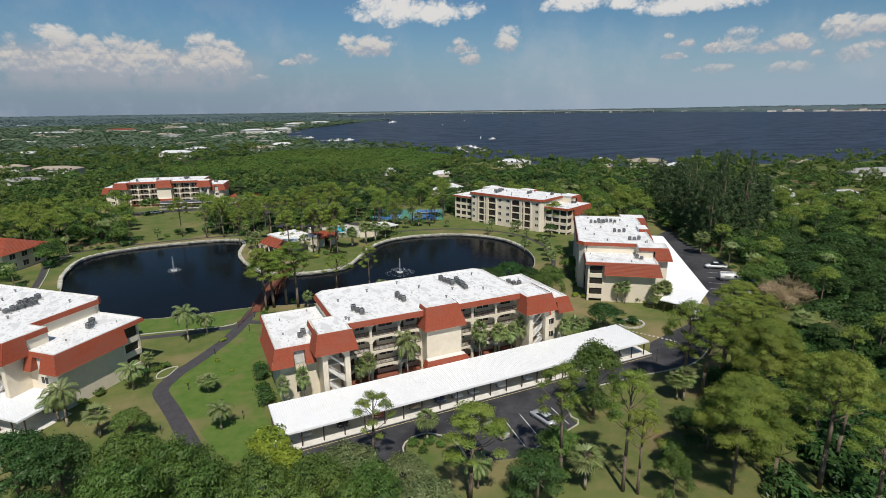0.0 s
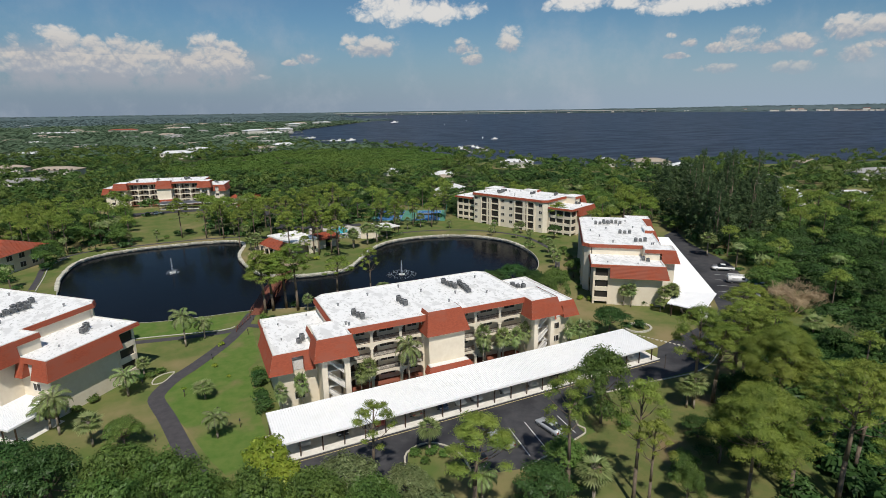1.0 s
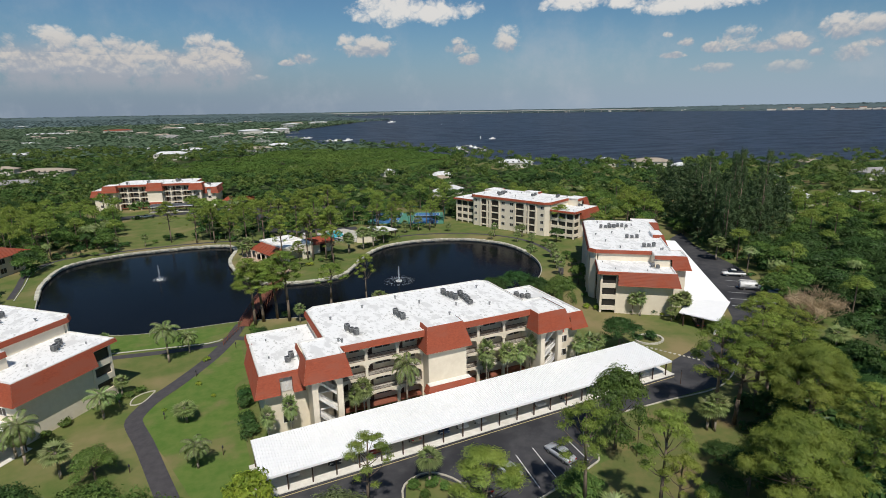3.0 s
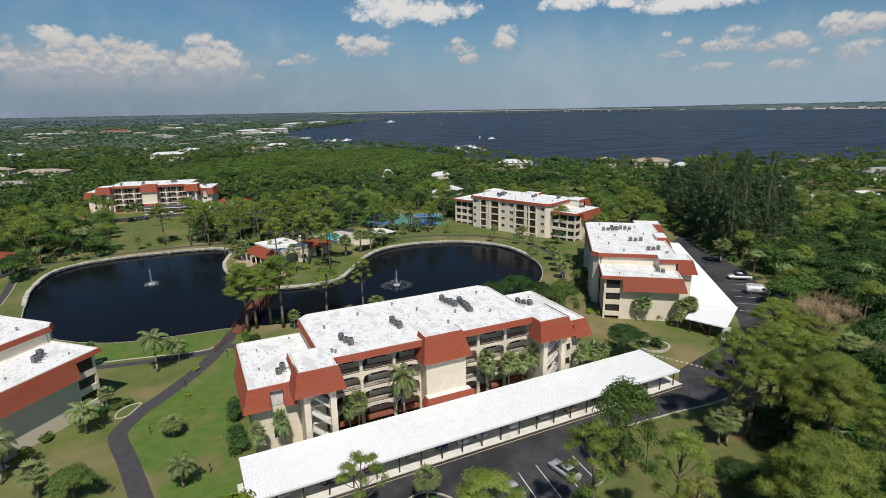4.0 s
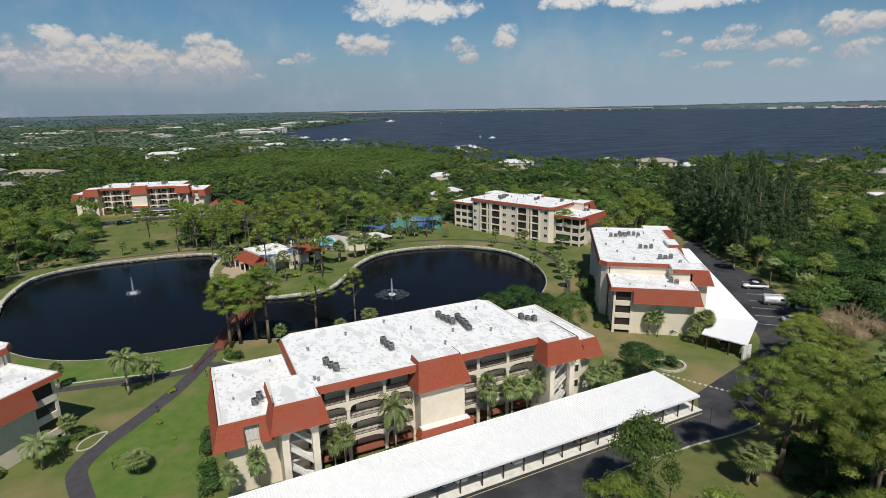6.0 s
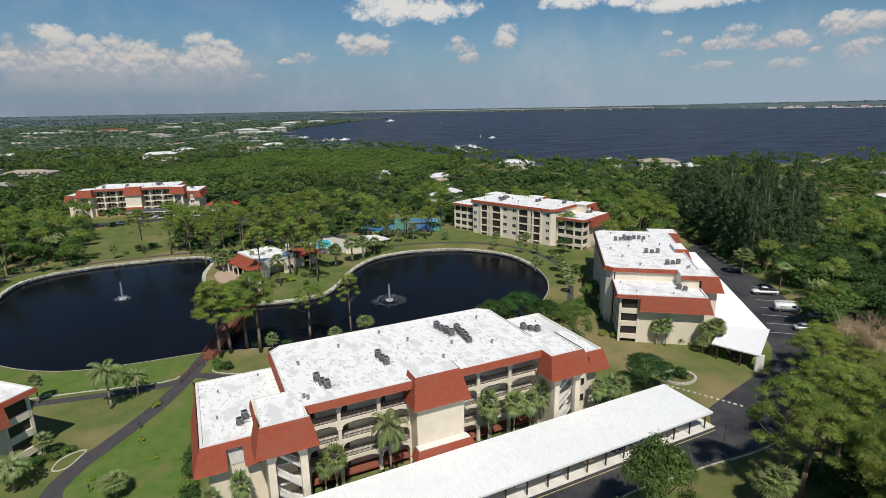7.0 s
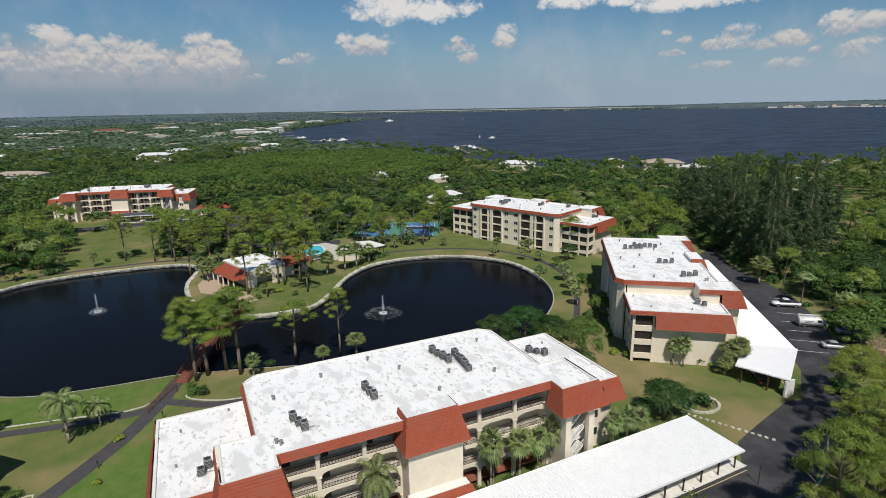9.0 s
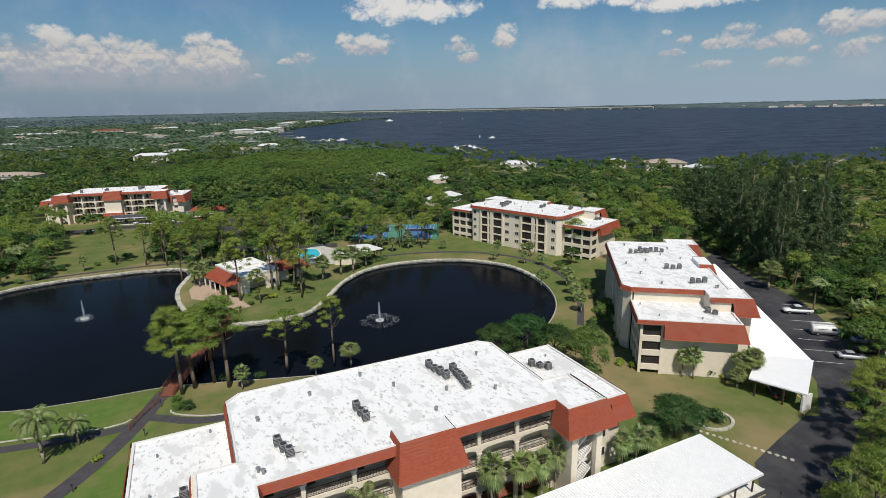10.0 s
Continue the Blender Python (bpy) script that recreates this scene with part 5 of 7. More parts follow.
CLEAR = [turned_box(35.8, 92, 0, -33, 33, -23, 14), turned_box(108.6, 119.9, 53.4, -34, 42, -30, 18), turned_box(122.8, 192.6, 112.2, -36, 34, -20, 22), turned_box(-11.4, 323, -13.9, -33, 40, -30, 13),
         turned_box(-40.2, 123.1, -43.2, -32, 34, -24, 16), LOT, [(113, 68), (122, 66), (130, 76), (124, 84), (114, 78)],
         [(-50, 140), (-35, 125), (-18, 100), (-30, 84), (-20, 78), (-4, 66), (4, 66), (8, 84), (8, 102), (20, 118), (60, 110), (70, 104), (66, 80), (78, 70), (92, 74), (104, 88), (90, 104), (98, 125), (110, 135), (117, 150), (122, 160), (108, 205), (92, 214),
          (60, 202), (40, 196), (14, 228), (-32, 226), (-46, 200), (-48, 170)],
         [(-23, 226), (-25, 288), (-2, 288), (3, 226)], [(-30, 50), (12, 40), (30, 34), (44, 28), (58, 32), (66, 46), (78, 58), (94, 72), (2, 70), (-30, 80)],
         [(14, 172), (48, 168), (76, 188), (72, 212), (60, 222), (44, 222), (30, 208), (14, 205)], [(72, 220), (84, 213), (106, 228), (108, 246), (84, 250)], [(8, 100), (8, 131), (40, 131), (76, 118), (70, 100)], turned_box(-62, 213, -30, -18, 16, -24, 12), [(70, 55), (86, 62), (100, 72), (120, 86), (140, 104), (156, 130), (172, 158), (164, 162), (150, 150), (120, 110), (95, 82), (70, 68)]]
ROADS = [(D_ROAD, 7), (spline([(24, 292), (30, 262), (30, 235), (44, 226), (62, 222)], False, 3), 6)]
CASUARINA_WOOD = [(151, 121), (166, 119), (188, 124), (216, 150), (214, 195), (190, 198), (174, 164)]
MANGROVE = [(-10, 420), (60, 395), (130, 375), (196, 400), (225, 470), (225, 560), (200, 690), (165, 740), (110, 660), (40, 560), (-20, 500)]
PINEWOOD = [(46, 24), (58, 36), (70, 52), (92, 70), (114, 82), (122, 72), (112, 50), (96, 34), (76, 18)]
VILLAGE = [(150, 330), (210, 300), (262, 300), (300, 300), (330, 260), (520, 180), (520, 275), (400, 308), (345, 328), (300, 354), (268, 396), (262, 440), (200, 420)]


HOUSE_GAPS = [(-95, 518, 24), (-132, 550, 18), (-101, 448, 22), (243, 379, 17), (319, 310, 18), (305, 347, 12), (315, 214, 10), (382, 190, 20), (-10, 632, 20), (280, 180, 12), (266, 165, 9), (295, 158, 12), (135, 382, 8), (132, 278, 11), (150, 326, 8), (160, 346, 9)]


def wooded(x, y):
    if any((x - hx) ** 2 + (y - hy) ** 2 < r * r for hx, hy, r in HOUSE_GAPS):
        return False
    if any(inside(x, y, p) for p in CLEAR) or inside(x, y, RIVER_LINE) or inside(x, y, POND_LINE):
        return False
    return not any((x - px) ** 2 + (y - py) ** 2 < w * w * 0.55 for line, w in ROADS for px, py in line)


def gap_to(a, b, x, y):
    """Distance from a point to the line between a and b."""
    a, b, p = Vector(a), Vector(b), Vector((x, y))
    t = max(0.0, min(1.0, (p - a).dot(b - a) / (b - a).length_squared))
    return (a.lerp(b, t) - p).length


def seen_from_path(x, y, margin=4):
    for ex, ey in ((-2.5, -0.5), (16.3, 36.2)):
        a = math.degrees(math.atan2(x - ex, y - ey))
        if -14.5 - margin < a < 64.5 + margin and math.hypot(x - ex, y - ey) > 26:
            return True
    return False


DICE = random.Random(3)
WOODS = []
for gx in range(-160, 560, 6):
    for gy in range(20, 760, 6):
        d = math.hypot(gx - 5, gy - 15)
        keep = 1.0 if d < 260 else 0.75 if d < 450 else 0.5
        if d > 760 or DICE.random() > keep * 0.86:
            continue
        x, y = gx + DICE.uniform(-2.9, 2.9), gy + DICE.uniform(-2.9, 2.9)
        if seen_from_path(x, y) and wooded(x, y):
            WOODS.append((x, y, d))


def template(blobs, per, size, spread=0.45, up=0.5):
    return shell(blobs, per, size, spread, up)


def crown_blobs(rs, h, rx, n, flat=0.15, base=0.55):
    out = []
    for i in range(n):
        a, t = i * 2.4 + rs.uniform(-0.4, 0.4), (i + 0.5) / n
        k = rx * math.sqrt(t) * 0.75
        out.append((math.cos(a) * k, math.sin(a) * k, h * (0.84 - (0.84 - base) * t * rs.uniform(0.5, 1.3)), rx * rs.uniform(0.34, 0.5), h * flat))
    return out


class Stuff:
    """Gathers many crowns into one mesh of leaves."""

    def __init__(self, shape=(1.0, 0.6)):
        self.c, self.n, self.s, self.shape = [], [], [], shape

    def add(self, tpl, x, y, sc, turn, zs=1.0):
        c, n, s = tpl
        ca, sa = math.cos(turn), math.sin(turn)
        r = np.array([[ca, -sa, 0], [sa, ca, 0], [0, 0, 1]])
        self.c.append((c * np.array([sc, sc, sc * zs])) @ r.T + np.array([x, y, 0]))
        self.n.append(n @ r.T)
        self.s.append(s * sc)

    def build(self, name, mat, label, category):
        if self.c:
            me = leaf_mesh(name, np.concatenate(self.c), np.concatenate(self.n), np.concatenate(self.s), mat, self.shape)
            tagged(new(name, me), label, category, kind="stuff")


rs = random.Random(21)
MID = {"oak": [template(crown_blobs(rs, 9.5, 4.5, 14), 38, 0.265) for _ in range(4)], "pine": [template(crown_blobs(rs, 15, 3.9, 14, 0.07, 0.60), 35, 0.295, 0.7) for _ in range(4)],
       "fan": [template([(0, 0, 6.5, 1.9, 1.5)], 60, 0.6, 0.8) for _ in range(2)], "cas": [template([(math.cos(i * 2.4) * 3.4 * (1.05 - i / 17), math.sin(i * 2.4) * 3.4 * (1.05 - i / 17), 18 * (0.12 + 0.84 * i / 17), 1.1, 1.5) for i in range(18)], 58, 0.31, 0.7) for _ in range(2)]}
FAR = {"oak": [template(crown_blobs(rs, 9.0, 5.4, 7), 6.3, 0.75, 0.4, 1.0) for _ in range(4)], "pine": [template(crown_blobs(rs, 14, 3.6, 6, 0.1, 0.6), 7.5, 0.70, 0.6) for _ in range(3)], "low": [template(crown_blobs(rs, 5.0, 5.6, 6, 0.2), 8.0, 0.58, 0.35, 1.0) for _ in range(3)]}
DARKWOOD = [(84, 44), (96, 58), (112, 66), (124, 62), (140, 92), (160, 116), (186, 116), (215, 130), (215, 40), (110, 15)]
mid_oak, mid_dark, mid_pine, mid_fan, mid_cas = Stuff(), Stuff(), Stuff((1, 0.34)), Stuff((1, 0.3)), Stuff((1, 0.45))
far_oak, far_dark, far_pine, far_low = Stuff(), Stuff(), Stuff((1, 0.5)), Stuff()
trunks = MB()
NEAR_COUNT = 0
for x, y, d in WOODS:
    turn, sc = DICE.uniform(0, 6.28), DICE.uniform(0.72, 1.18)
    mood = noise.noise(Vector((x * 0.022, y * 0.022, 0.3)))
    pick = DICE.random() + mood * 0.5
    if inside(x, y, CASUARINA_WOOD):
        mid_cas.add(MID["cas"][DICE.randrange(2)], x, y, sc * 1.12, turn)
        continue
    if inside(x, y, MANGROVE):
        far_low.add(FAR["low"][DICE.randrange(3)], x, y, DICE.uniform(0.9, 1.2), turn)
        continue
    if inside(x, y, VILLAGE) and DICE.random() < 0.30:
        continue
    if inside(x, y, PINEWOOD):
        pick = max(pick, 0.7) if DICE.random() < (0.8 if x < 82 else 0.25) else pick
    if inside(x, y, DARKWOOD) and DICE.random() < 0.7:
        pick = 0.2
    if min(gap_to((90, 58), (121, 75), x, y), gap_to((96, 68), (121, 75), x, y)) < 7:
        continue
    if d < 100 and (d < 86 or inside(x, y, PINEWOOD)):
        if DICE.random() < 0.16:
            continue
        NEAR_COUNT += 1
        kind = MID_PINES[NEAR_COUNT % 3] if pick > 0.62 else FANS[NEAR_COUNT % 3] if pick < 0.02 else MID_OAKS[(NEAR_COUNT + (pick < 0.3)) % 3]
        place(kind, x, y, sc * (0.9 if pick > 0.62 else 0.78))
    elif d < 275:
        if pick > 0.66:
            mid_pine.add(MID["pine"][DICE.randrange(4)], x, y, sc * 0.9, turn)
            trunks.bar((x, y, 0), (x, y, 10.5 * sc), 0.2, 0.12, 5)
        elif pick < 0.12:
            mid_fan.add(MID["fan"][DICE.randrange(2)], x, y, sc, turn)
            trunks.bar((x, y, 0), (x, y, 6.3 * sc), 0.18, 0.16, 5)
        else:
            (mid_dark if pick < 0.28 else mid_oak).add(MID["oak"][DICE.randrange(4)], x, y, sc * 0.82, turn)
    else:
        if pick > 0.66:
            far_pine.add(FAR["pine"][DICE.randrange(3)], x, y, sc * 0.85, turn)
        else:
            (far_dark if pick < 0.25 else far_oak).add(FAR["oak"][DICE.randrange(4)], x, y, sc * 0.85, turn)
for st, nm, mat, lb in ((mid_oak, "oak_woodland", LEAF_OAK, "dense green broadleaf woodland"), (mid_dark, "dark_woodland", LEAF_DARK, "dark green broadleaf woodland"), (mid_pine, "pine_woodland", LEAF_PINE, "open woodland of tall pines"),
                        (mid_fan, "palm_grove", LEAF_PALM, "scattered cabbage palms in the woods"), (mid_cas, "casuarina_grove", LEAF_CAS, "tall dark grove of whistling pines"), (far_oak, "far_oak_woodland", FAR_OAK_LEAF, "far green treetops between houses"),
                        (far_dark, "far_dark_woodland", FAR_DARK_LEAF, "far dark treetops"), (far_pine, "far_pine_woodland", FAR_PINE_LEAF, "far pine treetops"), (far_low, "mangrove_thicket", LEAF_MANGROVE, "low bright green mangrove thicket")):
    st.build(nm, mat, lb, "woodland")
tagged(new("woodland_trunks", trunks.mesh("woodland_trunks", BARK)), "grey-brown trunks of the woodland trees", "woodland", kind="stuff")

# undergrowth on the woodland floor
under = Stuff()
low_t = [template([(rs.uniform(-1, 1), rs.uniform(-1, 1), 0.8, 1.3, 0.9) for _ in range(3)], 22, 0.36) for _ in range(4)]
for x, y, d in WOODS:
    if d < 330 and not inside(x, y, MANGROVE):
        for _ in range(4 if d < 120 else 1):
            under.add(low_t[DICE.randrange(4)], x + DICE.uniform(-2.5, 2.5), y + DICE.uniform(-2.5, 2.5), DICE.uniform(0.7, 1.3), DICE.uniform(0, 6.28), DICE.uniform(0.6, 1.6))
SCRUB = [(63, 25), (72, 40), (86, 57), (104, 68), (112, 66), (114, 50), (96, 32), (80, 16)]
for i in range(900):
    x, y = DICE.uniform(62, 114), DICE.uniform(16, 68)
    if inside(x, y, SCRUB):
        under.add(low_t[DICE.randrange(4)], x, y, DICE.uniform(0.7, 1.35), DICE.uniform(0, 6.28), DICE.uniform(0.7, 1.8))
under.build("undergrowth", LEAF_DARK, "dark green undergrowth of palmetto and shrubs", "undergrowth")

# canopy that runs on to the horizon
far, shore = Stuff((1.0, 0.8)), Stuff((1.0, 0.8))


def clump(st, x, y, z, r, high, k, leaf):
    u = RNG.normal(size=(k, 3))
    c = np.array([x, y, z]) + u * np.array([r, r, high])
    c[:, 2] = np.clip(c[:, 2], 0.5, z + 2.2 * high)
    nn = u * 0.2 + np.array([0, 0, 1.0]) + RNG.normal(size=(k, 3)) * 0.2
    st.c.append(c), st.n.append(nn / np.linalg.norm(nn, axis=1, keepdims=True)), st.s.append(np.full(k, leaf))


for i in range(16000):
    a, d = radians(DICE.uniform(-20, 40)), 640 * (4700 / 640) ** (DICE.random() ** 1.1)
    x, y = d * math.sin(a), d * math.cos(a)
    if inside(x, y, RIVER_LINE) or (d < 760 and DICE.random() < 0.6):
        continue
    r = 4.5 + d * 0.0030
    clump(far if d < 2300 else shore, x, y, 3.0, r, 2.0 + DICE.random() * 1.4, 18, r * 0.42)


def skyline(az):
    """Height of the wooded rise that closes the view, by its bearing in degrees."""
    return float(np.interp(az, (-20, 0, 25, 37, 45, 52, 63, 75), (29, 30, 32, 28, 33, 41, 48, 50)))


def shore_at(az):
    return float(np.interp(az, (-20, 14, 15, 25, 37, 45, 52, 63, 75), (4500, 4600, 4860, 4855, 4850, 4840, 4580, 4530, 4530)))


rise = MB()
BEARINGS = [-20 + i * 0.5 for i in range(191)]
for a0, a1 in zip(BEARINGS, BEARINGS[1:]):
    q = []
    for az in (a0, a1):
        sn, cs, d0 = math.sin(radians(az)), math.cos(radians(az)), shore_at(az)
        q.append([(d0 * sn, d0 * cs, -0.8), ((d0 * 0.6 + 4960 * 0.4) * sn, (d0 * 0.6 + 4960 * 0.4) * cs, skyline(az) * 0.55), (4960 * sn, 4960 * cs, skyline(az) * 0.84)])
    for k in range(2):
        rise.face(q[0][k], q[1][k], q[1][k + 1], q[0][k + 1])
# added rise lifts the skyline; distance haze is in its leaf colour
solid("far_shore_land", rise, LEAF_SHORE_HAZED, "low wooded rise across the river, distance haze painted in", "far land", "structure")
for i in range(5200):
    az = DICE.uniform(-20, 72)
    t = DICE.random() ** 0.6
    d = shore_at(az) + 12 + (4950 - shore_at(az)) * t
    top = skyline(az) * (0.12 + 0.74 * t + 0.05 * noise.noise(Vector((az * 0.7, 0.0, 0.4))))
    clump(shore, d * math.sin(radians(az)), d * math.cos(radians(az)), top, 17.0, 1.6, 6, 9.0)
# both far forests carry aerial haze in their leaf colours
far.build("distant_forest", LEAF_FAR_HAZED, "flat forest running to the horizon", "forest")
shore.build("far_shore_forest", LEAF_SHORE_HAZED, "wooded shore across the river, haze painted into its leaves", "forest")
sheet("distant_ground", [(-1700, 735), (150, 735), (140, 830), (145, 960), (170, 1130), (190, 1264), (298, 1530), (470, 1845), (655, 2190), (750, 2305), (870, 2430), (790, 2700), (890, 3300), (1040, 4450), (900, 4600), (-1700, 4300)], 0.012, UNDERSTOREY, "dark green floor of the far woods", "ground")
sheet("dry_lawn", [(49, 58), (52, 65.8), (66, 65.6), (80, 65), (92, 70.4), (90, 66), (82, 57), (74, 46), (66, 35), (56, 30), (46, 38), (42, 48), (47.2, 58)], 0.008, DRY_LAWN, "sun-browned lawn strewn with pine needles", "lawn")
# flat dark green sheets stand in for low undergrowth between the trees
sheet("woodland_floor", [(62, 27), (72, 42), (88, 60), (106, 72), (113, 69), (124, 66), (134, 80), (148, 102), (160, 118), (186, 118), (240, 140), (240, 40), (110, 10)], 0.012, UNDERSTOREY, "dark green floor under the trees", "ground")
sheet("woodland_floor_north", [(-170, 350), (-30, 345), (40, 330), (70, 262), (150, 250), (225, 330), (218, 420), (220, 560), (160, 730), (-170, 730)], 0.012, UNDERSTOREY, "dark green floor under the far woods", "ground")
sheet("woodland_floor_club", [(4, 229), (44, 227), (60, 226), (72, 252), (70, 288), (4, 288)], 0.012, UNDERSTOREY, "dark green floor among the pines", "ground")

# ---- clubhouse, pool, courts ----
def clubhouse():
    ob = thing("clubhouse", "low stucco clubhouse with white flat roof and red tile skirts", "clubhouse")
    w = MB()
    w.box(0, 0, 0, 2.0, 0.3, 4.6).box(6.6, 0, 0, 10.5, 0.3, 4.6).arch(2.0, 6.6, 0, 4.6, 2.0, 3.5, 0, 0.3)
    w.box(0, 0.3, 0, 0.3, 16, 4.6).box(10.2, 0.3, 0, 10.5, 16, 4.6).box(0.3, 15.7, 0, 10.2, 16, 4.6).box(0.3, 3.2, 0, 10.2, 3.5, 4.4)
    part("wall", w, STUCCO, ob)
    part("roof", MB().box(0.25, 0.25, 4.5, 10.25, 15.75, 4.75), ROOF, ob)
    p = MB().box(-0.15, -0.15, 4.5, 10.65, 0.25, 5.0).box(-0.15, 15.75, 4.5, 10.65, 16.15, 5.0).box(-0.15, 0.25, 4.5, 0.25, 15.75, 5.0).box(10.25, 0.25, 4.5, 10.65, 15.75, 5.0).box(0.25, 7.6, 4.75, 10.25, 7.9, 5.3)
    part("parapet", p, WHITE, ob)
    s = MB().courses((-0.2, 14.5, 4.6), (-0.2, 1.5, 4.6), (-4.4, 0.2, 3.0), (-4.4, 14.5, 3.0), 8).courses((-0.2, 1.5, 4.6), (-0.2, 0.0, 4.6), (-2.0, -0.6, 3.0), (-4.4, 0.2, 3.0), 8)
    part("porch_roof", s, TILE, ob)
    for y in (0.8, 4.2, 7.6, 11.0, 14.2):
        part("porch_post", MB().box(-4.2, y - 0.15, 0, -3.9, y + 0.15, 3.0), STUCCO, ob)
    g = MB().courses((20.0, 6.0, 5.0), (10.6, 6.0, 5.0), (10.6, 10.5, 3.3), (20.5, 10.5, 3.3), 8).courses((10.6, 6.0, 5.0), (20.0, 6.0, 5.0), (20.5, 1.6, 3.3), (10.6, 1.6, 3.3), 8)
    g.courses((20.0, 6.0, 5.0), (20.0, 6.01, 5.0), (20.5, 10.5, 3.3), (20.5, 1.6, 3.3), 8)
    part("wing_roof", g, TILE, ob)
    w2 = MB().box(10.5, 3.0, 0, 15.0, 3.3, 3.4).box(17.5, 3.0, 0, 19.5, 3.3, 3.4).box(19.2, 3.3, 0, 19.5, 9.6, 3.4).box(10.5, 9.3, 0, 19.2, 9.6, 3.4)
    part("wing_wall", w2, STUCCO, ob)
    # near-black panel set in the porch opening to stand for its shade
    part("porch_shade_panel", MB().box(15.0, 4.6, 0, 17.5, 4.8, 3.3), DARK, ob)
    c = MB().box(12.3, 8.6, 3.4, 13.3, 9.4, 6.3)
    part("chimney", c, WHITE, ob)
    window(ob, 7.6, 9.4, 1.0, 2.3, 0.0)
    return ob


clubhouse().matrix_world = pose(26.3, 181.6, 0, 0, 0, 19)
solid("pool_deck", MB().prism([(44, 204), (57, 197), (65, 206), (57, 223), (45, 222)], 0.0, 0.06), CONCRETE, "pale concrete pool deck", "pavement", "structure")
pool = thing("swimming_pool", "turquoise swimming pool set in a pale deck", "swimming pool")
RIM = spline([(46.6, 210), (51.4, 208.8), (54, 213), (53.6, 220.4), (48.4, 219.4)], True, 1.0)
part("pool_water", MB().prism(RIM, 0.0, 0.075), POOLBLUE, pool)
part("coping", ribbon(RIM, 0.4, 0.0, 0.11, True), WHITE, pool)
cab = thing("pool_cabana", "open cabana with a flat white roof on posts", "cabana")
q = [(61.1, 204.9), (67.5, 203.9), (70.0, 195.7), (63.4, 193.9)]
part("roof", MB().prism(q[::-1], 3.45, 3.7), WHITE, cab)
for px, py in ((61.8, 204.2), (67.0, 203.3), (69.4, 196.2), (63.8, 194.6), (62.6, 199.4), (68.4, 199.8)):
    part("post", MB().box(px - 0.1, py - 0.1, 0, px + 0.1, py + 0.1, 3.45), BROWN, cab)
# rear wall's shade under the roof is in its darker colour
part("rear_wall", MB().prism([(61.6, 204.6), (67.2, 203.7), (67.3, 203.9), (61.7, 204.8)], 0, 3.4), DARKWALL, cab)
for x, y, a in ((57.5, 199.5, 20), (59.5, 203, 20), (56.8, 202.5, 20)):
    u = thing("sun_lounger", "white pool lounger on the deck", "lounger", pose(x, y, 0.06, 0, 0, a), "pool loungers")
    part("seat", MB().box(-0.35, -0.95, 0.3, 0.35, 0.5, 0.36), WHITE, u)
    bb = MB()
    bb.face((-0.35, 0.5, 0.36), (0.35, 0.5, 0.36), (0.35, 0.95, 0.85), (-0.35, 0.95, 0.85))
    bb.face((-0.35, 0.5, 0.30), (-0.35, 0.97, 0.80), (0.35, 0.97, 0.80), (0.35, 0.5, 0.30))
    part("backrest", bb, WHITE, u)
    for lx in (-0.3, 0.3):
        for ly in (-0.85, 0.45):
            part("leg", MB().box(lx - 0.03, ly - 0.03, 0, lx + 0.03, ly + 0.03, 0.3), WHITE, u)
ph = thing("pump_house", "small white flat-roofed pool building", "shed")
part("wall", MB().prism([(54.6, 196.8), (60.4, 194.2), (61.8, 197.2), (56.0, 199.8)], 0, 2.7), STUCCO, ph)
part("roof", MB().prism([(54.2, 196.7), (60.5, 193.8), (62.2, 197.3), (55.9, 200.2)], 2.7, 2.9), WHITE, ph)
hb, hn, hs = shell([(55.6 + 14.5 * i / 11, 189.4 + 6.0 * i / 11, 0.75, 1.05, 0.8) for i in range(12)], 60, 0.2, 0.3)
hedge = tagged(new("hedge", leaf_mesh("hedge", hb, hn, hs, LEAF_DARK)), "clipped dark green hedge round the pool", "hedge", kind="stuff")
COURT = turned_box(88.0, 231.5, -27, -16.5, 16.5, -13.0, 13.0)
sheet("tennis_court", COURT, 0.03, COURTGREEN, "green hard court surround with blue playing courts", "tennis court")
for dx in (-8.6, 8.6):
    c, s_ = math.cos(radians(-27)), math.sin(radians(-27))
    ccx, ccy = 88.0 + dx * c, 231.5 + dx * s_
    sheet("playing_court", turned_box(ccx, ccy, -27, -5.5, 5.5, -11.5, 11.5), 0.036, COURTBLUE, "blue painted playing court", "tennis court")
    for x0, x1, y0, y1 in ((-5.5, -5.4, -11.5, 11.5), (5.4, 5.5, -11.5, 11.5), (-4.15, -4.05, -11.5, 11.5), (4.05, 4.15, -11.5, 11.5), (-4.1, 4.1, -6.45, -6.35), (-4.1, 4.1, 6.35, 6.45), (-5.5, 5.5, -11.5, -11.38), (-5.5, 5.5, 11.38, 11.5)):
        sheet("court_line", turned_box(ccx, ccy, -27, x0, x1, y0, y1), 0.042, LINE, "white court line", "court marking")
    net = thing("tennis_net", "dark net with a white band", "net", pose(ccx, ccy, 0.036, 0, 0, -27))
    part("mesh", MB().box(-5.6, -0.02, 0.05, 5.6, 0.02, 0.85), BLACK, net)
    part("band", MB().box(-5.6, -0.03, 0.85, 5.6, 0.03, 0.95), WHITE, net)
fence = thing("court_fence", "tall green court fence on slim posts", "fence")
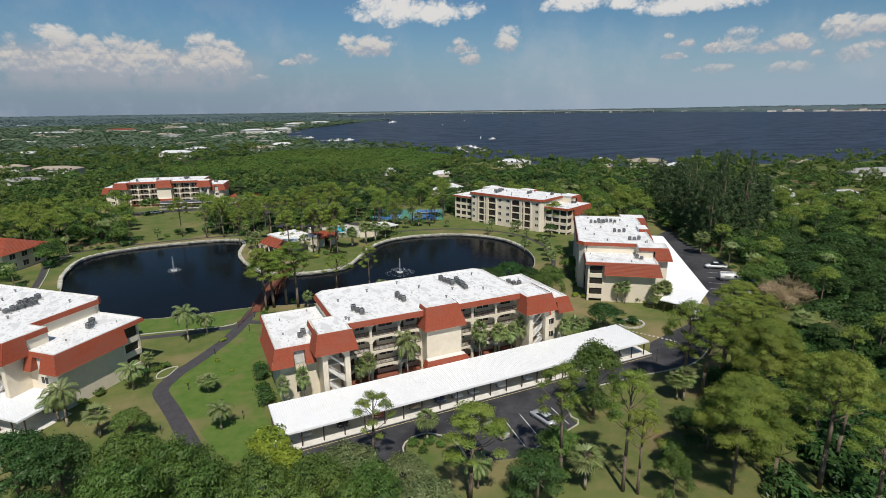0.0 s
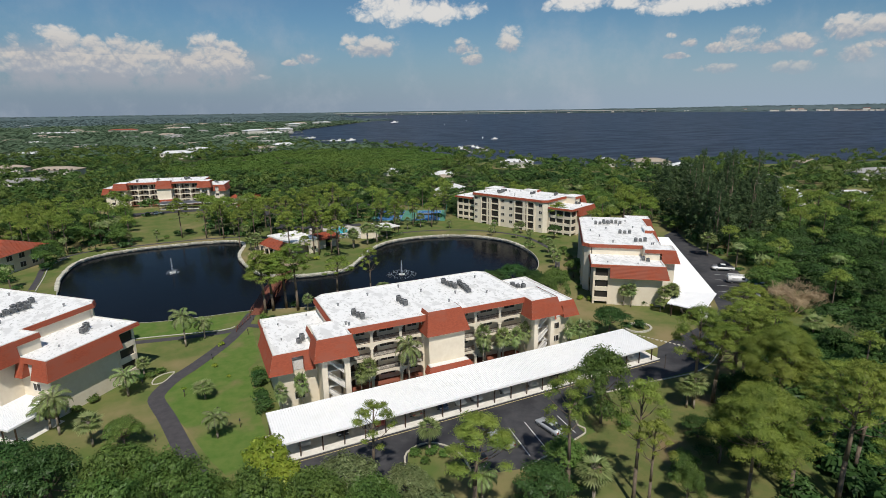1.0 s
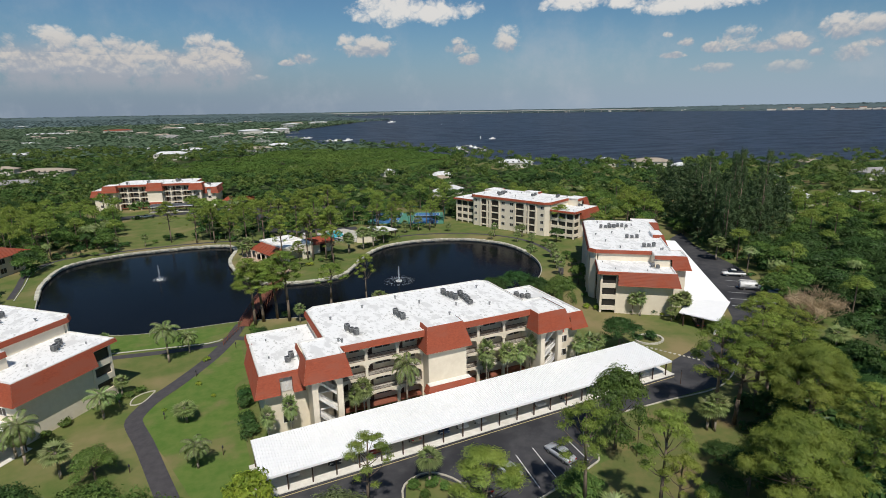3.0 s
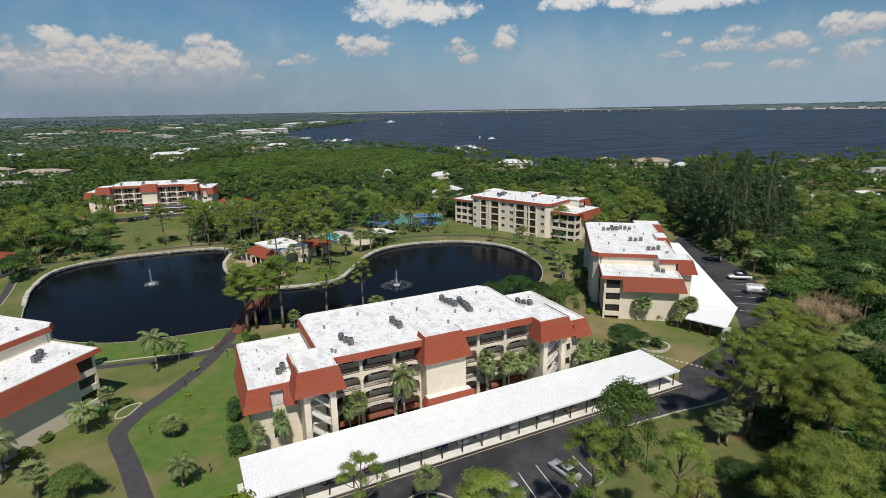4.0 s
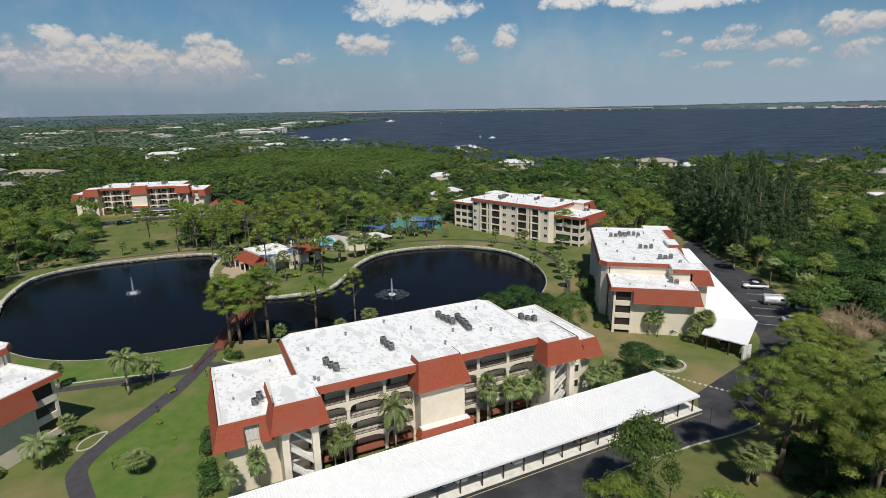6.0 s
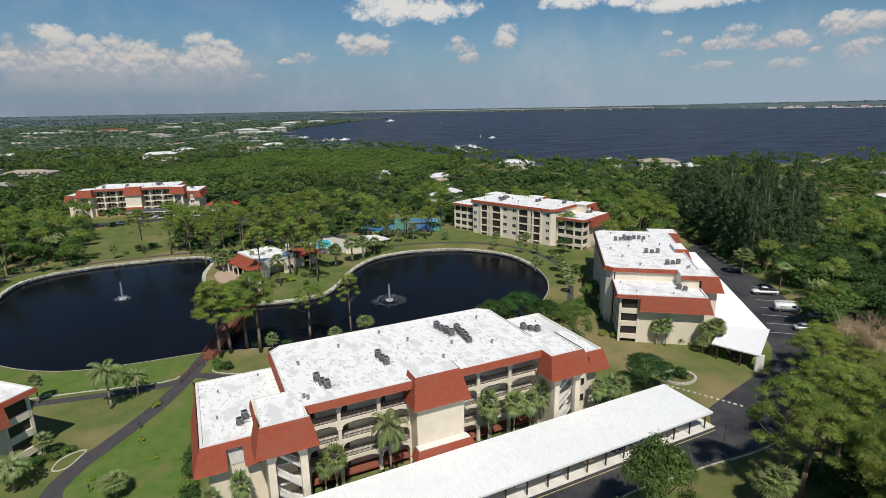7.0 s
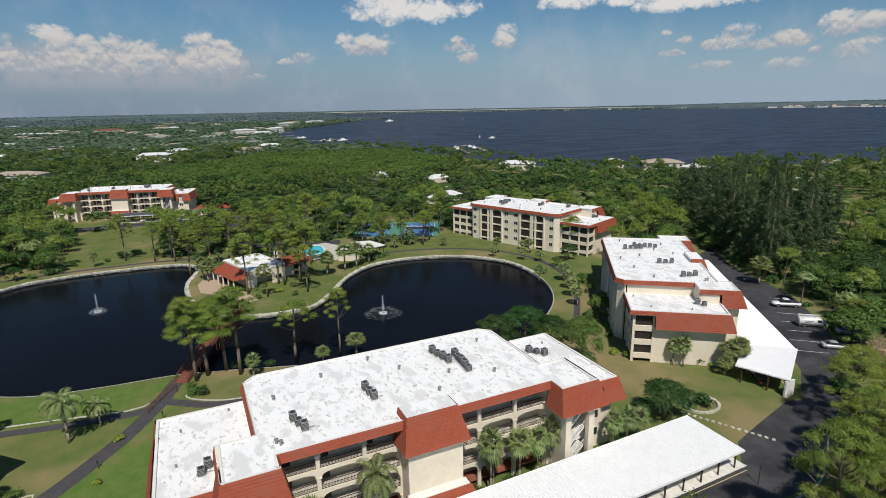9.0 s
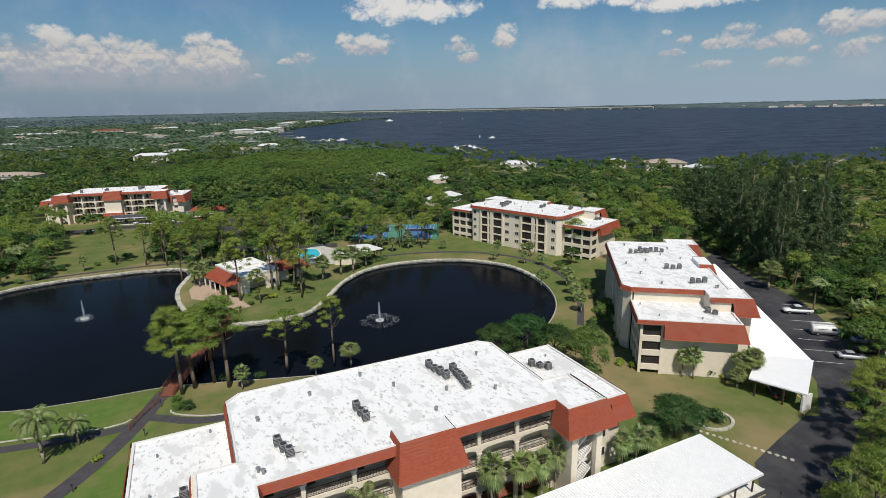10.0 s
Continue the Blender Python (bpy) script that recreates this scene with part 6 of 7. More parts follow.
for i in range(4):
    a, b = Vector(COURT[i]), Vector(COURT[(i + 1) % 4])
    n = 9 if i % 2 == 0 else 7
    for k in range(n):
        p = a.lerp(b, k / n)
        part("post", MB().bar((p.x, p.y, 0), (p.x, p.y, 3.0), 0.05), COURTGREEN, fence)
    part("top_rail", MB().bar((a.x, a.y, 3.0), (b.x, b.y, 3.0), 0.04), COURTGREEN, fence)


# ---- pond things ----
def footbridge():
    ob = thing("footbridge", "long red-brown wooden footbridge with rails over the pond", "footbridge")
    a, b = Vector((8.9, 131.6)), Vector((22.4, 165.6))
    n = 60
    d = (b - a).normalized()
    nor = Vector((-d.y, d.x))

    def at(t, off):
        p = a.lerp(b, t) + nor * off
        return (p.x, p.y, 0.12 + 1.1 * math.sin(math.pi * t))
    plank = None
    for i in range(n * 2):
        t = (i + 0.5) / (n * 2)
        p = at(t, 0)
        if plank is None:
            plank = MB().box(-1.1, -0.125, -0.03, 1.1, 0.125, 0.03).mesh("plank", WOOD)
        o = part("plank", plank, WOOD, ob)
        o.matrix_local = pose(*p, 0, 0, math.degrees(math.atan2(d.y, d.x)) - 90)
    for off in (-1.12, 1.12):
        side = []
        for i in range(25):
            p = at(i / 24, off)
            side.append(p)
            part("post", MB().box(p[0] - 0.06, p[1] - 0.06, -1.4 if 1 < i < 23 else 0.0, p[0] + 0.06, p[1] + 0.06, p[2] + 1.1), WOOD, ob)
        for hgt in (0.35, 0.7, 1.08):
            r = MB()
            for i in range(24):
                r.bar((*side[i][:2], side[i][2] + hgt), (*side[i + 1][:2], side[i + 1][2] + hgt), 0.05, sides=4)
            part("rail", r, WOOD, ob)
        st = MB()
        for i in range(24):
            st.bar((*side[i][:2], side[i][2] - 0.12), (*side[i + 1][:2], side[i + 1][2] - 0.12), 0.1, sides=4)
        part("beam", st, WOOD, ob)
    return ob


footbridge()
gate_rail = thing("path_railing", "dark wooden railing along the path to the bridge", "railing")
for line in (spline([(4.0, 123.0), (5.6, 126.4), (7.6, 130.0)], False, 1.1), spline([(21.6, 166.4), (22.2, 170.0)], False, 1.1), spline([(24.0, 166.0), (24.6, 169.6)], False, 1.1)):
    for p in line:
        part("post", MB().box(p[0] - 0.06, p[1] - 0.06, 0, p[0] + 0.06, p[1] + 0.06, 1.1), WOOD, gate_rail)
    for hgt in (0.5, 1.05):
        r = MB()
        for p, q2 in zip(line, line[1:]):
            r.bar((*p, hgt), (*q2, hgt), 0.05, sides=4)
        part("rail", r, WOOD, gate_rail)


def fountain(x, y, hgt, spread, n):
    ob = thing("pond_fountain", "floating pond fountain with a white jet of spray", "fountain", pose(x, y, -0.75))
    rs2 = np.random.default_rng(int(abs(x) * 10))
    part("float", ribbon([(0.75 * math.cos(i * 0.45), 0.75 * math.sin(i * 0.45)) for i in range(14)], 0.3, 0.0, 0.22, True), WHITE, ob)
    z = rs2.random(n) ** 0.7 * hgt
    r = 0.10 + 0.26 * (1 - z / hgt)
    a = rs2.random(n) * 6.28
    c = np.stack([np.cos(a) * r * rs2.random(n), np.sin(a) * r * rs2.random(n), z], 1)
    nn = rs2.normal(size=(n, 3))
    part("jet", leaf_mesh("jet", c, nn, 0.06 + 0.08 * rs2.random(n), FOAM, (1, 0.45)), None, ob)
    k = int(n * 1.2)
    a, t = rs2.random(k) * 6.28, rs2.random(k)
    rr = spread * t * (0.75 + 0.35 * rs2.random(k))
    zz = np.maximum(0.03, 1.5 * t * 2.2 * (1 - t) * (0.5 + rs2.random(k) * 0.6))
    c = np.stack([np.cos(a) * rr, np.sin(a) * rr, zz], 1)
    part("spray", leaf_mesh("spray", c, rs2.normal(size=(k, 3)), 0.035 + 0.05 * rs2.random(k), FOAM, (1, 0.5)), None, ob)
    k = int(n * 0.3)
    a = np.floor(rs2.random(k) * 16) / 16 * 6.28 + rs2.normal(size=k) * 0.08
    rr = spread * (0.62 + 0.42 * rs2.random(k))
    c = np.stack([np.cos(a) * rr, np.sin(a) * rr, np.full(k, 0.03)], 1)
    part("splash", leaf_mesh("splash", c, np.array([0, 0, 1.0]) + rs2.normal(size=(k, 3)) * 0.15, 0.06 + 0.10 * rs2.random(k), FOAM, (1, 0.5)), None, ob)


fountain(-9.4, 183.2, 4.6, 2.0, 420)
fountain(52.7, 149.0, 4.4, 4.4, 620)

# stones of the bank, laid round the pond
stone_mesh = []
for k in range(4):
    bm = bmesh.new()
    bmesh.ops.create_cube(bm, size=1.0)
    rk = random.Random(k)
    for v in bm.verts:
        v.co = Vector((v.co.x * rk.uniform(0.85, 1.12), v.co.y * rk.uniform(0.8, 1.2), v.co.z * rk.uniform(0.8, 1.2)))
    bmesh.ops.bevel(bm, geom=bm.edges[:], offset=0.12, segments=1, affect="EDGES")
    me = bpy.data.meshes.new("stone")
    bm.to_mesh(me)
    bm.free()
    me.materials.append(STONE)
    stone_mesh.append(me)
rim = bpy.data.objects["pond_bank"]
n_st = 0
for i, p in enumerate(POND_LINE):
    q2 = POND_LINE[(i + 1) % len(POND_LINE)]
    ang = math.degrees(math.atan2(q2[1] - p[1], q2[0] - p[0]))
    dlen = math.hypot(q2[0] - p[0], q2[1] - p[1])
    if (p[1] < 128 and p[0] > 22) or n_st > 300:
        continue
    wide = 1.0 if p[1] > 140 else 0.5
    for k in range(2):
        o = part("stone", stone_mesh[n_st % 4], STONE, rim)
        t = (k + 0.5) / 2
        o.matrix_world = pose(p[0] + (q2[0] - p[0]) * t, p[1] + (q2[1] - p[1]) * t, -0.12, DICE.uniform(-5, 5), DICE.uniform(-5, 5), ang + DICE.uniform(-8, 8)) @ Matrix.Diagonal((dlen * 0.52, wide * DICE.uniform(0.8, 1.25), DICE.uniform(0.5, 0.75), 1))
        n_st += 1

# planted ring and stepping stones by the first carport
ring = thing("stone_planter", "ring of pale stones round a planted bed", "planter")
for i in range(22):
    a = i * 2 * math.pi / 22
    o = part("stone", stone_mesh[i % 4], STONE, ring)
    o.matrix_world = pose(83.6 + 2.9 * math.cos(a), 85.2 + 2.3 * math.sin(a), 0.14, 0, 0, math.degrees(a) + 90) @ Matrix.Diagonal((0.75, 0.45, 0.4, 1))
place(SHRUBS[2], 84.0, 85.2, 0.95)
place(SHRUBS[0], 81.9, 86.4, 0.8)
for i in range(15):
    t = i / 14
    o = tagged(new("stepping_stone", stone_mesh[i % 4]), "pale flat stepping stone in the lawn", "stepping stone", "stepping stones")
    o.matrix_world = pose(79.3 + 5.6 * t, 85.0 - 10.9 * t, 0.03, 0, 0, DICE.uniform(0, 90)) @ Matrix.Diagonal((0.55, 0.42, 0.1, 1))


def lamp_post(x, y, hgt):
    ob = thing("lamp_post", "slim dark garden lamp post", "lamp post", pose(x, y, 0), "garden lamps")
    part("pole", MB().bar((0, 0, 0), (0, 0, hgt), 0.06, 0.045), BROWN, ob)
    part("lamp_head", MB().bar((0, 0, hgt), (0, 0, hgt + 0.35), 0.14, 0.1), BLACK, ob)


for x, y, hgt in ((52.7, 56.9, 4.2), (1.2, 83.0, 1.1), (-13.2, 104.5, 0.9), (-6.5, 97, 0.9), (-10.5, 84.5, 0.9), (6.2, 120.2, 1.0), (-1.5, 110.5, 0.9), (8.2, 128.5, 1.0), (74.2, 68.8, 2.4)):
    lamp_post(x, y, hgt)

# the greener, watered lawn between the path and the apartments, and along the pond
sheet("watered_lawn", [(-1.6, 71.5), (4.6, 72.5), (4.4, 84), (4.4, 103), (7, 107), (7.5, 126), (3.0, 120), (-0.2, 113.5), (-4.4, 106.6), (-8.8, 101.6), (-9.9, 98.0), (-8.8, 93), (-6.3, 86), (-3.4, 76)], 0.008, LAWN, "bright green watered lawn beside the path", "lawn")
sheet("pond_lawn", [(-29, 131.6), (-20, 129.9), (-12, 128.3), (1.0, 125.7), (4.0, 126.7), (7.4, 133.0), (-4, 135.6), (-16, 138.0), (-26, 144.5), (-31, 140)], 0.008, LAWN, "bright green watered lawn along the pond", "lawn")
bed = spline([(-11.7, 104.3), (-11.4, 106.5), (-9.9, 107.8), (-8.2, 107.9), (-8.9, 106.1), (-10.1, 104.2)], True, 0.6)
solid("bed_edging", ribbon(bed, 0.22, 0.0, 0.12, True), KERB, "pale stone edging of a planting bed", "edging", "structure")

# ---- vehicles ----
def paint(name, c, metal=0.0):
    m = material(name, c, tuple(v * 0.93 for v in c), 0.8, 0.28, metal=metal, spec=0.6)
    return m


PAINTS = {"white": paint("white_car_paint", (0.78, 0.78, 0.77)), "silver": paint("silver_car_paint", (0.50, 0.52, 0.54), 0.2), "red": paint("red_car_paint", (0.25, 0.02, 0.02)), "black": paint("black_car_paint", (0.015, 0.015, 0.018)),
          "blue": paint("blue_car_paint", (0.03, 0.06, 0.14)), "tan": paint("tan_car_paint", (0.42, 0.36, 0.27), 0.4)}
GLASS = material("car_glass", (0.02, 0.024, 0.028), (0.03, 0.034, 0.038), 2.0, 0.08, spec=0.8)
TYRE = material("tyre_rubber", (0.02, 0.02, 0.02), (0.03, 0.03, 0.03), 6.0, 0.9)
CHROME = material("wheel_alloy", (0.5, 0.5, 0.5), (0.4, 0.4, 0.4), 5.0, 0.35, metal=0.8)
LAMP_W = material("headlamp_glass", (0.75, 0.76, 0.76), (0.6, 0.6, 0.6), 3.0, 0.1, spec=0.8)
LAMP_R = material("tail_lamp_plastic", (0.35, 0.01, 0.01), (0.25, 0.01, 0.01), 3.0, 0.2, spec=0.7)


def loft(rows, mat_name, mat):
    """A closed body from cross-section rows along x: (x, half width low, half width high, z low, z high)."""
    bm = bmesh.new()
    rings = []
    for x, wl, wh, zl, zh in rows:
        zm = zl + (zh - zl) * 0.55
        rings.append([bm.verts.new(p) for p in ((x, -wl * 0.94, zl), (x, -wl, zm), (x, -wh, zh), (x, wh, zh), (x, wl, zm), (x, wl * 0.94, zl))])
    for a, b in zip(rings, rings[1:]):
        for i in range(6):
            j = (i + 1) % 6
            bm.faces.new((a[i], b[i], b[j], a[j]))
    bm.faces.new(rings[0]), bm.faces.new(reversed(rings[-1]))
    bmesh.ops.recalc_face_normals(bm, faces=bm.faces[:])
    sharp = [e for e in bm.edges if e.calc_face_angle(0) > 0.5]
    bmesh.ops.bevel(bm, geom=sharp, offset=0.05, segments=2, affect="EDGES")
    me = bpy.data.meshes.new(mat_name)
    bm.to_mesh(me)
    bm.free()
    me.materials.append(mat)
    me.shade_smooth()
    return me


def wheels(ob, xs, w, r):
    for x in xs:
        for s in (-1, 1):
            t = part("wheel", MB().bar((x, s * (w - 0.22), r), (x, s * w, r), r, sides=18), TYRE, ob)
            part("rim", MB().bar((x, s * (w - 0.03), r), (x, s * (w + 0.012), r), r * 0.62, sides=14), CHROME, t)


def lamps(ob, xf, xr, w, z):
    for s in (-1, 1):
        part("headlight", MB().box(xf - 0.05, s * w - 0.2, z - 0.07, xf + 0.03, s * w + 0.2, z + 0.08), LAMP_W, ob)
        part("tail_light", MB().box(xr - 0.03, s * w - 0.18, z + 0.02, xr + 0.05, s * w + 0.18, z + 0.2), LAMP_R, ob)


def saloon(colour, label):
    ob = thing("car", label, "car", None, "parked cars")
    part("body", loft([(-2.35, 0.70, 0.66, 0.35, 0.80), (-2.2, 0.84, 0.78, 0.25, 0.95), (-1.4, 0.90, 0.84, 0.20, 0.98), (0.7, 0.90, 0.84, 0.20, 0.95), (1.7, 0.88, 0.78, 0.22, 0.86), (2.2, 0.82, 0.70, 0.25, 0.76), (2.35, 0.66, 0.60, 0.35, 0.66)], "body", PAINTS[colour]), None, ob)
    part("window_band", loft([(-1.75, 0.78, 0.72, 0.9, 0.97), (-1.0, 0.78, 0.60, 0.9, 1.38), (0.25, 0.78, 0.62, 0.9, 1.38), (1.1, 0.78, 0.74, 0.88, 0.93)], "windows", GLASS), None, ob)
    part("roof_panel", loft([(-1.05, 0.60, 0.56, 1.34, 1.40), (-0.4, 0.64, 0.60, 1.36, 1.44), (0.3, 0.62, 0.58, 1.34, 1.40)], "roof_panel", PAINTS[colour]), None, ob)
    wheels(ob, (-1.4, 1.42), 0.88, 0.32)
    lamps(ob, 2.28, -2.32, 0.58, 0.62)
    return ob


def pickup(colour):
    ob = thing("pickup_truck", "white crew-cab pickup truck parked in a bay", "pickup truck")
    part("body", loft([(-3.0, 0.90, 0.88, 0.5, 1.12), (-2.85, 0.98, 0.94, 0.42, 1.15), (0.9, 0.98, 0.94, 0.42, 1.15), (2.4, 0.96, 0.88, 0.42, 1.10), (2.95, 0.88, 0.80, 0.5, 0.98)], "body", PAINTS[colour]), None, ob)
    part("bed", MB().box(-2.85, -0.78, 0.9, -0.75, 0.78, 1.165), BLACK, ob)
    part("window_band", loft([(-0.72, 0.86, 0.78, 1.1, 1.75), (-0.5, 0.86, 0.74, 1.1, 1.84), (0.7, 0.86, 0.74, 1.1, 1.84), (1.45, 0.86, 0.80, 1.08, 1.15)], "windows", GLASS), None, ob)
    part("roof_panel", loft([(-0.62, 0.74, 0.70, 1.78, 1.86), (0.1, 0.78, 0.74, 1.80, 1.92), (0.75, 0.74, 0.70, 1.78, 1.86)], "roof_panel", PAINTS[colour]), None, ob)
    wheels(ob, (-1.85, 1.85), 0.97, 0.4)
    lamps(ob, 2.92, -2.98, 0.7, 0.85)
    return ob


def van(colour):
    ob = thing("work_van", "white work van with a ladder rack on its roof", "van")
    part("body", loft([(-2.9, 0.95, 0.86, 0.45, 2.0), (-2.8, 1.0, 0.90, 0.35, 2.1), (0.9, 1.0, 0.90, 0.35, 2.1), (1.35, 1.0, 0.86, 0.35, 1.95), (1.9, 0.99, 0.88, 0.35, 1.25), (2.6, 0.95, 0.85, 0.4, 1.05), (2.85, 0.86, 0.78, 0.5, 0.9)], "body", PAINTS[colour]), None, ob)
    g = MB()
    for s in (-1, 1):
        g.box(0.55, s * 0.985 - 0.02, 1.2, 1.35, s * 0.985 + 0.02, 1.75)
    g.face((1.42, -0.8, 1.86), (1.93, -0.84, 1.28), (1.93, 0.84, 1.28), (1.42, 0.8, 1.86))
    part("window_band", g, GLASS, ob)
    part("side_lettering", MB().box(-1.9, -1.012, 1.35, -0.2, -1.0, 1.5).box(-1.9, -1.012, 1.1, -0.5, -1.0, 1.2), GREY, ob)
    rk = MB()
    for x in (-2.4, -1.2, 0.0, 0.8):
        rk.bar((x, -0.85, 2.3), (x, 0.85, 2.3), 0.03).bar((x, -0.85, 2.05), (x, -0.85, 2.3), 0.025).bar((x, 0.85, 2.05), (x, 0.85, 2.3), 0.025)
    for y in (-0.85, 0.85):
        rk.bar((-2.6, y, 2.3), (1.2, y, 2.3), 0.03)
    part("roof_rack", rk, CHROME, ob)
    ld = MB()
    for y in (0.1, 0.5):
        ld.bar((-2.8, y, 2.37), (1.4, y, 2.37), 0.035)
    for i in range(12):
        ld.bar((-2.6 + i * 0.35, 0.1, 2.37), (-2.6 + i * 0.35, 0.5, 2.37), 0.02)
    part("ladder", ld, WHITE, ob)
    wheels(ob, (-1.8, 1.85), 0.99, 0.37)
    lamps(ob, 2.8, -2.88, 0.72, 0.85)
    return ob


CARS = {c: saloon(c, l) for c, l in (("silver", "silver four-door saloon car parked in a bay"), ("white", "white saloon car under the carport"), ("red", "dark red saloon car under the carport"), ("black", "black four-door saloon car parked in a bay"), ("blue", "dark blue saloon car parked in a bay"), ("tan", "tan saloon car parked under the carport"))}


def park(c, x, y, turn, z=0.02):
    ob = CARS[c]
    m = pose(x, y, z, 0, 0, turn)
    if not ob.get("used"):
        ob["used"] = True
        ob.matrix_world = m
        return ob
    return copy_thing(ob, m)


park("silver", 43.3, 61.6, 98)
park("black", 30.0, 61.0, 96)
park("silver", 35.0, 61.9, 97)
for c, x in (("silver", 9.2), ("black", 14.8), ("red", 20.6), ("tan", 26.6), ("blue", 31.2), ("white", 34.4), ("silver", 37.4), ("white", 43.0), ("silver", 48.4), ("tan", 53.6), ("blue", 59.0), ("silver", 62.4), ("white", 70.8)):
    park(c, x, 75.4, -90 if c != "tan" else 90, 0.07)
for c, x, y in (("silver", 123.6, 88.2), ("silver", 133.0, 91.0), ("black", 128.8, 88.0)):
    park(c, x, y, -40)
for k, c in ((3.5, "silver"), (8.5, "blue"), (16, "white"), (26, "tan"), (34, "silver")):
    a = radians(53.4)
    park(c, 109.4 + k * math.cos(a) - 3.5 * math.sin(a), 87.0 + k * math.sin(a) + 3.5 * math.cos(a), -36.6, 0.07)
park("black", 99.0, 86.2, 53.4, 0.07)
for k, c in ((20, "white"), (27, "silver"), (32, "blue"), (12, "white"), (38, "red")):
    a = radians(-13.9)
    park(c, -17 + k * math.cos(a) - 2.5 * math.sin(a), 303.8 + k * math.sin(a) + 2.5 * math.cos(a), 76, 0.07)
park("silver", -20.6, 292.0, 40), park("white", -17.2, 292.6, 40)
pickup("white").matrix_world = pose(137.2, 107.0, 0.02, 0, 0, 143)
van("white").matrix_world = pose(130.7, 96.9, 0.02, 0, 0, -38)

# ---- gardens round the buildings ----
for x, y, k, s in ((5.4, 86, 2, 1.1), (5.3, 89, 2, 1.2), (5.2, 92, 0, 1.2), (5.4, 95, 2, 1.15), (5.6, 98, 2, 1.0), (5.8, 101, 0, 1.1), (9, 82.8, 0, 0.9), (14.6, 82.6, 1, 1.0), (16.5, 81.9, 0, 0.9), (25.5, 82.4, 0, 1.0), (28, 82.2, 2, 0.8), (41.5, 82.3, 2, 0.9),
                   (43, 82.0, 0, 1.0), (46.4, 82.2, 2, 0.8), (50.5, 82.0, 0, 1.0), (56.5, 81.9, 2, 0.8), (59.8, 82.3, 0, 1.1), (64.5, 82.4, 2, 0.8), (68.4, 83.2, 0, 1.0), (86.0, 103.6, 1, 1.3), (84.6, 106.0, 1, 1.1), (88.2, 101.4, 0, 1.1), (90.0, 100.2, 0, 1.0), (91.4, 98.4, 1, 1.0),
                   (95.0, 95.6, 2, 0.8), (96.6, 94.4, 1, 1.0), (93.4, 97.4, 0, 1.1), (98.2, 92.4, 0, 1.0), (89.2, 112.5, 0, 0.9), (92.0, 116.2, 0, 0.9), (-12.0, 107.4, 0, 1.0), (-10.4, 108.6, 0, 1.1), (-13.6, 106.8, 2, 0.7), (-20.5, 101.9, 0, 1.2), (-22.6, 99.6, 0, 1.0),
                   (-1.2, 106.8, 1, 0.7), (0.9, 101.2, 1, 0.5), (-6.6, 99.8, 1, 0.5), (0.6, 116.8, 1, 0.8), (10.8, 126.4, 0, 1.2), (12.2, 125.4, 2, 0.8), (10.4, 129.4, 0, 1.0), (22.8, 64.6, 0, 1.1), (24.9, 64.0, 0, 1.2), (26.3, 62.6, 0, 1.0), (23.4, 62.4, 0, 0.9), (53.8, 57.2, 0, 1.2), (18.6, 133.0, 2, 0.8), (24, 131.2, 2, 0.7),
                   (21.8, 183.5, 2, 0.9), (24.2, 180.6, 0, 1.2), (29.5, 175.6, 0, 1.1), (33.0, 175.0, 1, 1.2), (37.0, 177.6, 0, 1.2), (40.5, 178.5, 2, 0.9), (27.2, 172.2, 0, 1.0), (36.0, 170.5, 0, 1.1), (-8, 236, 2, 1.2), (-4, 238, 2, 1.1), (-12, 233, 0, 1.2), (2, 236, 2, 1.0), (-30, 222, 0, 1.3), (-26, 223.5, 2, 0.9)):
    place(SHRUBS[k], x, y, s)
for i, (x, y, s) in enumerate(((25.2, 176.6, 1.05), (33.9, 182.4, 1.0), (35.2, 180.4, 1.05), (39.5, 181.0, 1.0), (40.8, 178.2, 1.05), (45.9, 196.3, 1.0), (41.5, 203, 1.05), (36, 212, 1.1), (30, 211, 1.0), (24, 210, 1.1), (18, 208, 1.0), (41, 216, 1.0), (44, 226, 1.05), (12, 202, 0.95), (52, 227, 1.1), (29.5, 172.2, 0.62), (39.6, 171.4, 0.8), (2.0, 226.0, 0.9), (-6.5, 231.0, 0.95), (15, 224, 0.95), (8, 222, 0.9))):
    place(FAR_PINES[i % 2], x, y, s)
for i, (x, y, s) in enumerate(((17.5, 198, 1.1), (16.4, 194, 1.0), (15.2, 197, 1.1), (47.8, 183.4, 1.35), (53.8, 186.2, 1.3), (57.8, 187.6, 1.3), (48.6, 184.8, 1.15), (62.6, 190.4, 1.0), (103, 181, 0.9), (106, 170, 0.8), (112, 176, 0.8), (72, 205, 1.0), (76, 203.5, 0.95), (82, 204.5, 1.0), (98, 150, 0.8), (101, 141, 0.9), (104, 147, 0.85),
                              (95, 130, 0.85), (98, 136, 0.9), (-24, 226, 0.8), (-15, 228, 0.8), (12, 226.5, 0.9), (16, 219, 0.8), (20.6, 214, 0.8))):
    place(FANS[i % 3], x, y, s)
for x, y, s, k in ((99, 126, 0.55, 1), (94, 121, 0.6, 0), (104, 136, 0.6, 1), (107, 143, 0.55, 0), (103, 155, 0.5, 1), (111, 160, 0.7, 1), (118, 163, 0.62, 2), (88, 118, 0.6, 2), (-30, 232, 0.9, 2), (-34, 222, 0.8, 2), (-28, 240, 0.95, 2), (-32, 250, 1.0, 2), (-29, 262, 0.9, 0)):
    place(FAR_OAKS[k], x, y, s)
